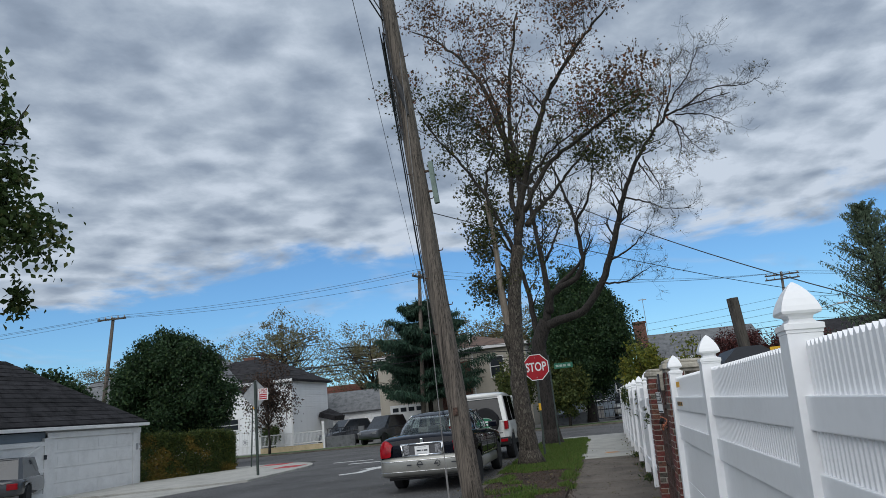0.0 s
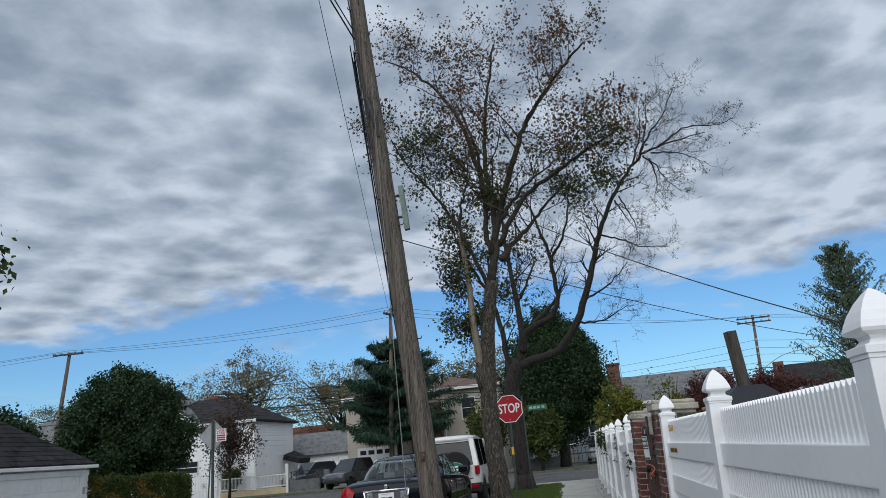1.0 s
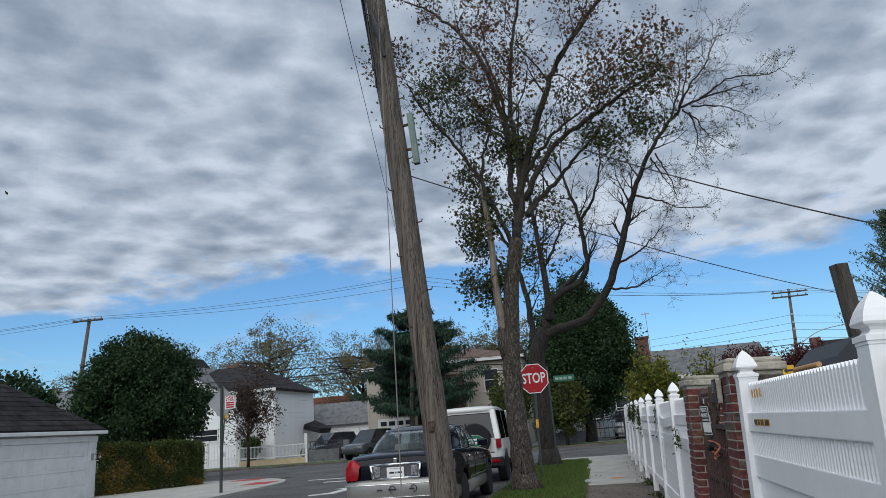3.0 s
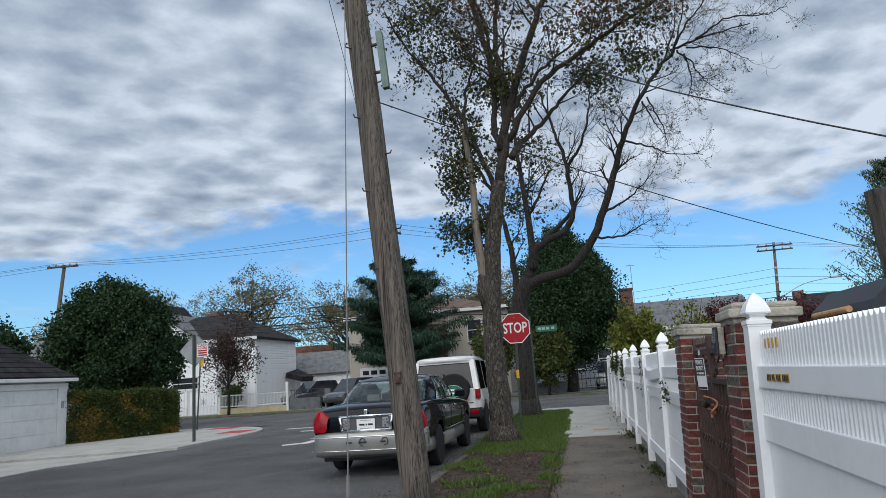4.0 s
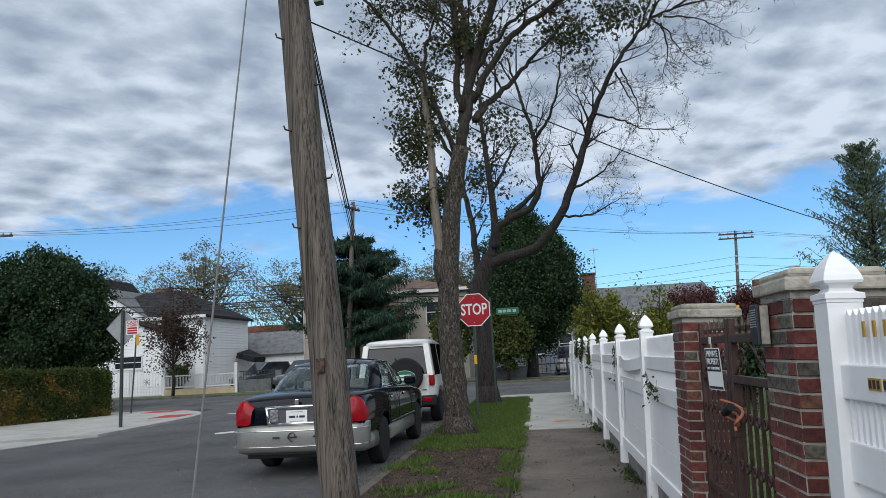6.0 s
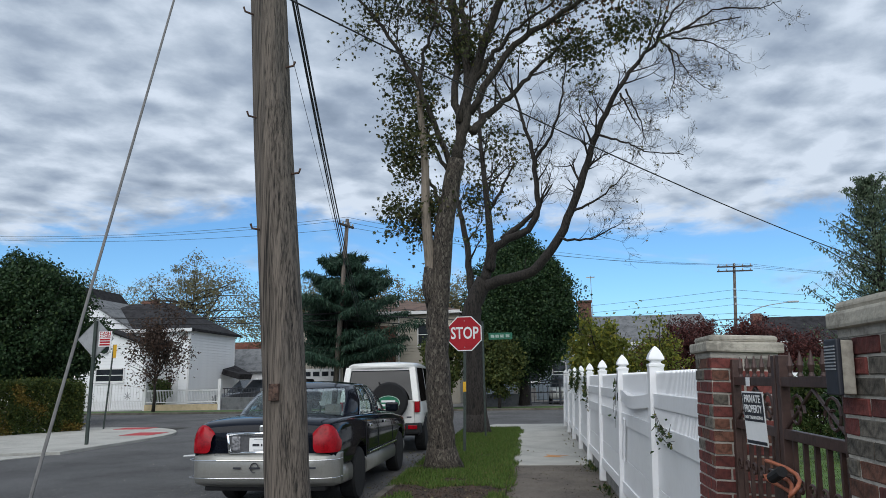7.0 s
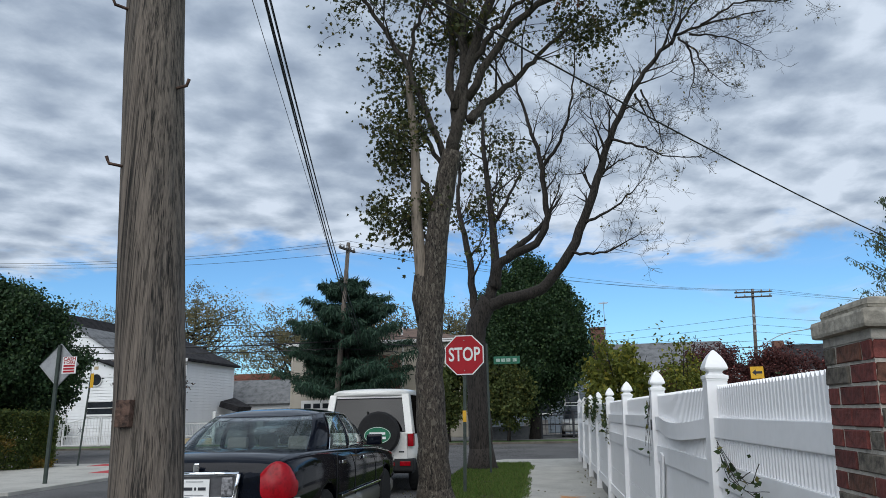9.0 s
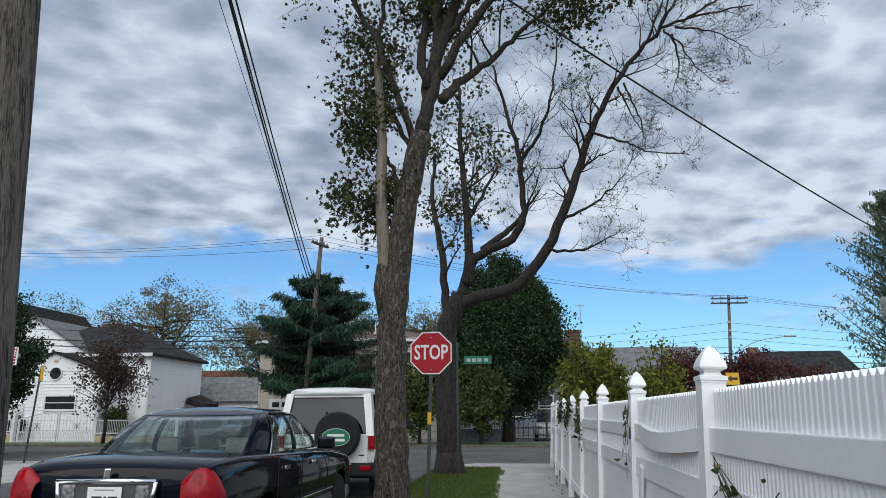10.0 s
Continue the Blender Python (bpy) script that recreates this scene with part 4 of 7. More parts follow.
# ---- trees ----
def grow(bm, start, way, length, r, depth, rng, tips, up=0.15, bend=0.35, kids=(2, 4), seg=5):
    """A branch that bends, tapers and forks; the ends of the twigs are gathered."""
    p, d = Vector(start), Vector(way).normalized()
    n = 4 if depth else 3
    pts, rad = [p.copy()], [r]
    for i in range(n):
        d = (d + Vector((rng.gauss(0, bend), rng.gauss(0, bend), rng.gauss(0, bend) + up)) * 0.4).normalized()
        p = p + d * length / n
        pts.append(p.copy())
        rad.append(max(0.003, r * (1 - 0.75 * (i + 1) / n)))
    tube(bm, pts, rad, seg if r > 0.02 else 3, cap=False)
    if depth == 0:
        tips.extend(pts[1:])
        return
    for k in range(rng.randint(*kids)):
        t = rng.uniform(0.3, 1.0)
        i = min(n - 1, int(t * n))
        q = pts[i].lerp(pts[i + 1], t * n - i)
        side = Vector((rng.gauss(0, 1), rng.gauss(0, 1), rng.gauss(0, 1)))
        way2 = (d * rng.uniform(0.5, 1.0) + side.normalized() * rng.uniform(0.5, 0.95)).normalized()
        grow(bm, q, way2, length * rng.uniform(0.5, 0.75), max(0.004, r * 0.45), depth - 1, rng, tips, up, bend, kids, seg)


def limb(bm, ctrl, r0, r1, rng, tips, twigs, tlen=1.2, depth=2, seg=10, first=0.3, lean=(0, 0, 0.2), wob=0.02):
    """A main limb through its control points, with side branches."""
    pts = curve_pts(ctrl, 6)
    pts = [p + Vector((rng.gauss(0, wob), rng.gauss(0, wob), rng.gauss(0, wob))) if 0 < i < len(pts) - 1 else p for i, p in enumerate(pts)]
    n = len(pts) - 1
    tube(bm, pts, [r0 + (r1 - r0) * (i / n) ** 0.8 for i in range(n + 1)], seg)
    for k in range(twigs):
        t = first + (1 - first) * (k + rng.random()) / twigs
        i = min(n - 1, int(t * n))
        q = pts[i].lerp(pts[i + 1], t * n - i)
        d = (pts[i + 1] - pts[i]).normalized()
        side = Vector((rng.gauss(0, 1), rng.gauss(0, 1), rng.gauss(0, 0.7)))
        side = (side - d * side.dot(d)).normalized()
        way = d * 0.55 + side * 0.8 + Vector(lean)
        grow(bm, q, way, tlen * rng.uniform(0.6, 1.25) * (1.1 - 0.4 * t), max(0.01, (r0 + (r1 - r0) * t) * 0.38), depth, rng, tips)
    return pts


def leaf_cloud(tips, per, spread, seed, keep=None):
    rng = np.random.default_rng(seed)
    t = np.array([tuple(p) for p in tips])
    if keep is not None:
        t = t[np.array([keep(p) for p in t])]
    p = np.repeat(t, per, axis=0)
    return p + rng.normal(size=p.shape) * spread


rng = random.Random(11)
maple = thing("maple_tree", "tall thin-leaved maple with a grey dead stub", "tree", Matrix.Translation((0.018, 0.44, 0.11)) @ Matrix.Scale(0.93, 4))
bm, tips = bmesh.new(), []
limb(bm, [(-1.44, 19.3, -0.1), (-1.5, 19.3, 1.2), (-1.52, 19.3, 2.3), (-1.46, 19.3, 3.5), (-1.3, 19.3, 4.9), (-1.05, 19.3, 6.1)], 0.285, 0.175, rng, tips, 0, seg=16, wob=0.012)
tube(bm, [(-1.44, 19.3, -0.15), (-1.46, 19.3, 0.12), (-1.49, 19.3, 0.5)], [0.46, 0.34, 0.24], 16)
tube(bm, [(-1.6, 19.28, 3.0), (-1.62, 19.27, 3.45), (-1.64, 19.26, 3.85)], [0.12, 0.19, 0.12], 10)
part("trunk", bm, BARK, maple, smooth=True)
bm = bmesh.new()
limb(bm, [(-1.05, 19.3, 6.1), (-0.83, 19.3, 7.2), (-0.8, 19.35, 8.6), (-0.85, 19.4, 10.0), (-0.63, 19.5, 11.7), (-0.15, 19.5, 13.8)], 0.128, 0.03, rng, tips, 16, 1.9, 3, first=0.3)
limb(bm, [(-0.94, 19.3, 6.6), (-1.06, 19.45, 7.6), (-1.03, 19.6, 8.8), (-1.1, 19.8, 10.4), (-1.6, 20.0, 12.2)], 0.104, 0.03, rng, tips, 11, 1.7, 3)
limb(bm, [(-0.95, 19.3, 6.9), (-0.1, 19.15, 9.4), (0.55, 19.0, 10.7), (1.64, 18.85, 12.0), (2.5, 18.7, 12.8)], 0.112, 0.03, rng, tips, 14, 1.7, 3)
limb(bm, [(-0.9, 19.3, 8.7), (-1.4, 19.5, 11.0), (-2.0, 19.7, 12.4), (-2.9, 19.9, 13.6), (-3.8, 20.1, 14.3)], 0.09, 0.02, rng, tips, 11, 1.6, 3)
limb(bm, [(-0.75, 19.3, 7.1), (0.24, 19.0, 8.4), (1.43, 18.7, 9.0), (2.4, 18.4, 9.4), (3.0, 18.1, 9.6)], 0.088, 0.02, rng, tips, 13, 1.3, 3)
limb(bm, [(-1.2, 19.3, 6.0), (-1.8, 19.1, 7.7), (-2.4, 18.9, 8.8), (-3.0, 18.7, 9.6), (-3.5, 18.5, 10.6)], 0.064, 0.02, rng, tips, 12, 1.5, 3)
limb(bm, [(-1.35, 19.3, 4.3), (-1.7, 19.5, 4.7), (-1.9, 19.6, 4.9), (-2.1, 19.7, 5.0)], 0.05, 0.012, rng, tips, 14, 0.5, 2, lean=(0, 0, 0))
limb(bm, [(-1.35, 19.3, 5.0), (-1.7, 19.5, 5.8), (-1.95, 19.6, 6.3), (-2.2, 19.7, 6.7)], 0.05, 0.012, rng, tips, 15, 0.55, 2, lean=(0, 0, 0))
limb(bm, [(-1.2, 19.3, 5.8), (-1.7, 19.6, 6.8), (-2.0, 19.8, 7.6), (-2.25, 19.9, 8.2)], 0.05, 0.012, rng, tips, 15, 0.6, 2, lean=(0, 0, 0))
limb(bm, [(-0.7, 19.3, 7.7), (-0.18, 19.0, 8.3), (0.34, 18.8, 8.7), (1.1, 18.5, 9.1)], 0.07, 0.02, rng, tips, 5, 1.0, 2)
limb(bm, [(-0.69, 19.3, 6.7), (-0.44, 19.55, 7.1), (0.18, 19.8, 7.7), (0.84, 20.05, 8.5), (1.64, 20.3, 9.4)], 0.1, 0.02, rng, tips, 10, 1.3, 3)
limb(bm, [(-1.8, 19.2, 7.3), (-1.7, 19.07, 8.4), (-1.42, 18.93, 9.0), (-1.3, 18.8, 10.2)], 0.05, 0.015, rng, tips, 6, 1.0, 2)
part("branchwork", bm, BARK_LIMB, maple, "dark upper limbs and twigs", smooth=True)
part("dead_stub", tubed(curve_pts([(-1.58, 19.26, 3.3), (-1.63, 19.25, 3.9), (-1.7, 19.22, 4.9), (-1.71, 19.2, 6.1), (-1.8, 19.18, 7.3), (-1.83, 19.18, 7.6)], 5), [0.13 - 0.0034 * i for i in range(26)], 10), DEADWOOD, maple, "bare grey broken limb", smooth=True)
in_low = lambda p: p.z < 9.6 or (p.x < -1.8 and p.z < 11)
low = [p for p in tips if in_low(p) and not (p.x < -1.6 and p.z > 8.3 and rng.random() < 0.5) and not (-0.2 < p.x < 1.7 and 7.8 < p.z < 9.6 and rng.random() < 0.7)]
high = [p for p in tips if not in_low(p)]
side_tuft = [Vector((2.15 + rng.gauss(0, 0.75), 18.5 + rng.gauss(0, 0.5), 9.75 + rng.gauss(0, 0.36))) for _ in range(420)]
part("crown", lobed_leaves_mesh(leaf_cloud(low, 4, 0.15, 3), 0.077, 5), L_MAPLE, maple, "dull green leaves")
part("crown", lobed_leaves_mesh(leaf_cloud(high[::2] + side_tuft, 3, 0.13, 4), 0.08, 6), L_RUSSET, maple, "brown and russet leaves")

bare = thing("maple_tree", "half-bare maple with a long limb arching over the pavement", "tree")
bm, tips, tips_b = bmesh.new(), [], []
limb(bm, [(-1.34, 26.5, -0.1), (-1.37, 26.5, 1.5), (-1.41, 26.5, 2.9), (-1.38, 26.5, 3.8), (-1.0, 26.5, 4.6)], 0.33, 0.26, rng, tips_b, 0, seg=16, wob=0.012)
tube(bm, [(-1.34, 26.5, -0.15), (-1.35, 26.5, 0.15), (-1.36, 26.5, 0.7)], [0.55, 0.4, 0.3], 16)
limb(bm, [(-1.3, 26.5, 3.7), (-1.45, 26.7, 4.5), (-1.65, 26.9, 6.4), (-1.85, 27.1, 7.6), (-1.8, 27.3, 9.0)], 0.15, 0.04, rng, tips, 9, 1.3, 3)
limb(bm, [(-1.0, 26.5, 4.5), (-0.82, 26.8, 5.7), (-0.92, 27.1, 7.6), (-1.06, 27.4, 9.4), (-1.1, 27.7, 11.2)], 0.17, 0.04, rng, tips, 12, 1.6, 3)
limb(bm, [(-0.85, 26.5, 4.9), (-0.6, 26.4, 5.6), (0.5, 26.3, 6.2), (0.71, 26.2, 7.2), (0.59, 26.1, 8.6), (0.33, 26.0, 9.6), (0.0, 25.9, 11.0)], 0.16, 0.03, rng, tips_b, 11, 1.3, 3, first=0.45)
limb(bm, [(0.69, 26.3, 8.3), (1.27, 26.03, 9.1), (1.61, 25.77, 10.2), (1.75, 25.5, 11.6)], 0.06, 0.015, rng, tips_b, 9, 1.2, 3)
limb(bm, [(-1.05, 26.5, 4.4), (-0.67, 26.4, 4.5), (0.65, 26.2, 4.9), (1.73, 26.1, 6.6), (2.24, 26.0, 8.0), (2.73, 25.8, 9.2), (3.52, 25.7, 10.5), (4.43, 25.6, 11.5), (5.27, 25.4, 11.8), (6.9, 25.3, 12.0)], 0.2, 0.015, rng, tips_b, 26, 1.15, 3, first=0.35, lean=(0.1, 0, 0.05))
limb(bm, [(4.4, 25.6, 11.4), (4.9, 25.6, 12.3), (5.7, 25.8, 13.3), (6.3, 26.0, 14.4)], 0.05, 0.01, rng, tips_b, 16, 1.3, 3)
limb(bm, [(3.9, 25.6, 10.9), (4.5, 25.3, 12.0), (4.7, 25.0, 13.2)], 0.04, 0.01, rng, tips_b, 12, 1.1, 3)
limb(bm, [(2.56, 25.8, 8.8), (3.35, 25.5, 8.4), (3.83, 25.3, 8.05), (4.84, 25.0, 7.75)], 0.04, 0.01, rng, tips_b, 9, 0.9, 3, lean=(0.1, 0, -0.1))
limb(bm, [(3.5, 25.8, 10.2), (3.91, 26.0, 9.2), (4.04, 26.3, 8.5)], 0.03, 0.01, rng, tips_b, 5, 0.8, 2, lean=(0, 0, -0.1))
limb(bm, [(1.7, 26.1, 6.5), (2.6, 25.9, 6.9), (3.4, 25.7, 7.6)], 0.05, 0.01, rng, tips_b, 9, 0.9, 3)
limb(bm, [(1.2, 26.1, 5.7), (2.2, 25.8, 5.6), (3.1, 25.6, 6.0)], 0.05, 0.01, rng, tips_b, 9, 0.9, 3)
limb(bm, [(-0.69, 26.8, 7.0), (0.04, 27.2, 8.5)], 0.06, 0.03, rng, tips, 3, 0.8, 2)
limb(bm, [(-0.4, 26.4, 5.8), (0.5, 26.6, 6.6), (1.2, 26.8, 7.6)], 0.12, 0.02, rng, tips_b, 7, 1.0, 3)
for ctrl, twigs, ln in (([(4.6, 25.5, 11.55), (5.0, 25.4, 11.0), (5.2, 25.3, 10.4), (5.65, 25.2, 9.8)], 10, 0.7), ([(4.8, 25.5, 11.4), (4.95, 25.6, 10.6), (4.7, 25.7, 9.75)], 12, 0.75), ([(5.2, 25.4, 11.8), (6.3, 25.3, 12.3), (7.3, 25.2, 12.2), (8.0, 25.1, 12.3)], 10, 0.9), ([(4.9, 25.5, 11.6), (5.8, 25.6, 11.5), (6.8, 25.7, 11.0)], 14, 0.8), ([(3.3, 25.6, 10.0), (3.6, 25.8, 9.4), (3.9, 26.0, 8.9)], 9, 0.7), ([(4.5, 25.5, 11.6), (4.9, 25.4, 12.8), (5.1, 25.3, 14.0)], 8, 0.9)):
    limb(bm, ctrl, 0.035, 0.008, rng, tips_b, twigs, ln, 3, 6, 0.2, (0.1, 0, -0.05))
part("trunk", bm, BARK_DARK, bare, smooth=True)
part("crown", lobed_leaves_mesh(leaf_cloud(tips[::2], 2, 0.16, 6), 0.11, 8), L_MAPLE, bare)
part("last_leaves", leaves_mesh(leaf_cloud(tips_b[::16], 1, 0.05, 7), 0.08, 9, 0.6, 0.6), L_OLIVE, bare)


def round_tree(name, label, x, y, trunk_h, r, centre_z, radii, n, size, leaf, seed, bark=BARK_DARK, clumps=160, spread=0.2, hollow=0.5, flat=0.0, branches=14, narrow=0.75, taper=0.0):
    rg = random.Random(seed)
    t = thing(name, label, "tree")
    b, tp = bmesh.new(), []
    tube(b, [(x, y, -0.1), (x + rg.uniform(-0.1, 0.1), y, trunk_h * 0.5), (x, y, trunk_h)], [r * 1.25, r, r * 0.8], 10)
    top = Vector((x, y, centre_z + radii[2] * 0.75))
    base = Vector((x, y, trunk_h))
    tube(b, [base, base.lerp(top, 0.5), top], [r * 0.8, r * 0.4, 0.02], 8)
    for k in range(branches):
        a = 2.4 * k + rg.random()
        u = rg.uniform(0.0, 0.75)
        s = base.lerp(top, u)
        e = Vector((x + math.cos(a) * radii[0] * 0.8, y + math.sin(a) * radii[1] * 0.8, max(s.z + 0.2, centre_z + rg.uniform(-0.5, 0.6) * radii[2])))
        tube(b, [s, s.lerp(e, 0.5) + Vector((0, 0, 0.15)), e], [r * 0.35, r * 0.2, 0.012], 5)
    part("trunk", b, bark, t, smooth=True)
    pts = crown_points((x, y, centre_z), radii, n, seed, clumps, spread, hollow, flat)
    slim = 1 - taper * np.clip((pts[:, 2] - centre_z) / radii[2], -0.4, 1.0)
    pts[:, 0], pts[:, 1] = x + (pts[:, 0] - x) * slim, y + (pts[:, 1] - y) * slim
    part("crown", leaves_mesh(pts, size, seed + 1, 0.5, narrow), leaf, t)
    return t


round_tree("street_tree", "broad dark green round-headed tree behind the hedge", -21.2, 32.5, 1.6, 0.2, 4.15, (3.05, 3.05, 2.95), 90000, 0.13, L_DARK, 21, clumps=520, spread=0.15, hollow=0.62, taper=0.15)
round_tree("street_tree", "dark green tree behind the garage", -33.6, 36, 2.0, 0.2, 3.9, (4.0, 3.5, 2.6), 26000, 0.22, L_DARK, 22, clumps=240, spread=0.15, hollow=0.65)
round_tree("maple_tree", "dense dark green maple across the street", -0.2, 46.5, 1.8, 0.3, 5.9, (3.35, 3.2, 4.3), 140000, 0.14, L_DARK, 23, clumps=620, spread=0.15, hollow=0.6, taper=0.3)
round_tree("small_tree", "slim green tree on the far grass strip", -1.5, 43.9, 1.0, 0.09, 2.6, (1.7, 1.5, 2.0), 14000, 0.16, L_FRESH, 24, clumps=120, spread=0.2, hollow=0.4)
round_tree("small_tree", "leafy young tree on the far grass strip", -4.6, 44.2, 0.8, 0.09, 2.6, (1.3, 1.4, 2.0), 10000, 0.16, L_FRESH, 25, clumps=100, spread=0.2, hollow=0.4)
round_tree("plum_tree", "small purple-brown plum tree in front of the fence", -21.8, 44.3, 1.7, 0.09, 4.1, (2.2, 1.8, 2.8), 6000, 0.13, L_PURPLE, 26, clumps=110, spread=0.2, hollow=0.1, branches=34)
round_tree("street_tree", "leafy green street tree beside the driveway", -12.9, 10.6, 2.6, 0.16, 6.9, (3.0, 3.0, 4.4), 26000, 0.17, L_GREEN, 27, clumps=170, spread=0.17, hollow=0.55, narrow=0.6)
for i, (x, y, z, rx, rz) in enumerate(((-33, 70, 9.0, 6.0, 5.0), (-24, 74, 8.5, 5.5, 4.5), (-50, 78, 9.5, 7.0, 5.0), (-15.5, 72, 8.2, 4.6, 4.8), (-9, 78, 8.6, 4.5, 4.6), (-2.5, 80, 8.2, 4.5, 4.0), (-62, 80, 8, 6, 4.5))):
    round_tree("thin_tree", "tall thin-leaved olive and brown tree behind the houses", x, y, 3.0, 0.28, z, (rx * 1.14, rx * 0.8, rz * 1.04), 15000, 0.18, L_OLIVE, 30 + i, bark=BARK_LIMB, clumps=220, spread=0.15, hollow=0.3, branches=60)


def conifer(name, label, x, y, h, r, leaf, seed, n_whorl, droop, size, per, base=0.8, arms=5, full=0.2, narrow=0.14, taper=0.75, upturn=0.1):
    """Whorls of arching branches, each hung with fine sprays; the branches differ in length and leave gaps."""
    rg = random.Random(seed)
    t = thing(name, label, "tree")
    b, pts = bmesh.new(), []
    tube(b, [(x, y, -0.1), (x, y, h * 0.5), (x, y, h)], [0.2, 0.12, 0.015], 8)
    for k in range(n_whorl):
        u = (k + rg.uniform(-0.3, 0.3)) / n_whorl
        z = base + (h - base) * max(u, 0)
        prof = min(1.0, 0.75 + max(u, 0) / full * 0.25) * (1 - max(u, 0)) ** taper
        for j in range(arms):
            a = rg.uniform(0, 6.283)
            ln = r * prof * rg.choice((0.55, 0.8, 1.0, 1.25)) * rg.uniform(0.85, 1.1) + 0.12
            e0 = Vector((x, y, z))
            d = Vector((math.cos(a), math.sin(a), 0))
            side = Vector((-d.y, d.x, 0))
            c = curve_pts([e0, e0 + d * ln * 0.5 + Vector((0, 0, ln * 0.06 - droop * ln * 0.35)), e0 + d * ln + Vector((0, 0, ln * upturn - droop * ln))], 7)
            tube(b, c, [max(0.006, 0.03 - 0.0018 * q) for q in range(len(c))], 4, cap=False)
            m = len(c)
            for qi, q in enumerate(c[3:]):
                w = ln * 0.26 * (1 - (qi / m) ** 2) + 0.05
                for _ in range(per):
                    s = rg.uniform(-1, 1)
                    pts.append(q + side * s * w + d * rg.gauss(0, 0.06) + Vector((0, 0, -abs(s) * w * 0.25 - abs(rg.gauss(0, 0.09 if droop > 0 else 0.04)))))
    part("trunk", b, BARK_DARK, t)
    part("crown", leaves_mesh(pts, size, seed, 1.0, narrow), leaf, t)


conifer("spruce_tree", "dark drooping spruce in front of the beige house", -10.9, 46.8, 9.9, 4.9, L_SPRUCE, 43, 15, 0.3, 0.36, 52, 3.2, 7, 0.3, 0.17, 0.6, 0.34)
conifer("spruce_tree", "narrow grey-green conifer behind the yard", 12.0, 30.0, 8.2, 2.25, L_SILVER, 42, 34, -0.6, 0.13, 7, 0.6, 7, 0.25, 0.34, 0.62)


def shrub(name, label, cx, cy, radii, cz, n, size, leaf, seed, clumps=90, hollow=0.35, spread=0.2):
    rg = random.Random(seed)
    t = thing(name, label, "shrub")
    b = bmesh.new()
    for k in range(12):
        a = rg.uniform(0, 6.283)
        e = Vector((cx + math.cos(a) * radii[0] * rg.uniform(0.3, 0.9), cy + math.sin(a) * radii[1] * 0.7, cz + radii[2] * rg.uniform(0.1, 1.0)))
        tube(b, [(cx + rg.uniform(-0.3, 0.3), cy, -0.1), (cx + (e.x - cx) * 0.4, cy + (e.y - cy) * 0.4, e.z * 0.6), e], [0.03, 0.02, 0.006], 5)
    part("stems", b, BARK_DARK, t)
    part("crown", leaves_mesh(crown_points((cx, cy, cz), radii, n, seed, clumps, spread, hollow), size, seed + 1, 0.4, 0.6), leaf, t)


shrub("tall_shrub", "yellow-green climbing shrub standing over the fence", 2.5, 27.4, (1.0, 1.4, 1.5), 2.05, 9000, 0.13, L_YELLOW, 51)
shrub("tall_shrub", "thin twiggy yellow-green shrub behind the fence", 4.1, 27.6, (1.0, 1.0, 1.7), 1.9, 3200, 0.11, L_YELLOW, 52, hollow=0.2)
shrub("box_shrub", "clipped dark green shrub inside the gate", 6.2, 19.5, (0.6, 0.6, 0.9), 0.8, 6000, 0.09, L_DARK, 55)

shrub("box_shrub", "rounded dark green shrub on the lawn behind the gate", 4.95, 22.0, (0.9, 0.7, 1.05), 1.05, 9000, 0.09, L_DARK, 63)
shrub("box_shrub", "tall loose green shrub on the lawn behind the gate", 7.3, 24.0, (1.0, 0.8, 1.0), 1.0, 9000, 0.1, L_GREEN, 64)
shrub("red_tree", "dark red Japanese maple in a front yard across the street", 9.4, 47.6, (2.4, 1.9, 2.0), 3.0, 16000, 0.14, L_RED, 53, 170, 0.3, 0.18)
shrub("red_tree", "dark red Japanese maple in a front yard across the street", 12.8, 48.0, (2.6, 1.9, 2.1), 3.2, 17000, 0.14, L_RED, 54, 170, 0.3, 0.18)
shrub("red_tree", "dark red Japanese maple in a front yard across the street", 16.0, 47.9, (2.4, 1.9, 1.6), 2.5, 13000, 0.14, L_RED, 56, 170, 0.3, 0.18)
shrub("red_tree", "dark red Japanese maple in a front yard across the street", 7.6, 48.4, (1.5, 1.9, 1.5), 2.5, 8000, 0.14, L_RED, 57, 170, 0.3, 0.18)
shrub("red_tree", "dark red Japanese maple in a front yard across the street", 19.3, 48.4, (1.9, 1.9, 1.3), 2.2, 8000, 0.14, L_RED, 58, 170, 0.3, 0.18)
shrub("green_shrub", "leafy green shrub in front of the white house", -25.6, 48.6, (1.0, 0.7, 0.7), 1.5, 3500, 0.13, L_FRESH, 58, 50)
shrub("green_shrub", "leafy green shrub in front of the white house", -23.9, 48.8, (0.8, 0.7, 0.8), 1.3, 3000, 0.13, L_GREEN, 59, 50)
shrub("green_shrub", "dark rounded shrub beside the house door", -29.2, 47.2, (0.5, 0.5, 0.8), 0.9, 2500, 0.12, L_DARK, 60, 40)

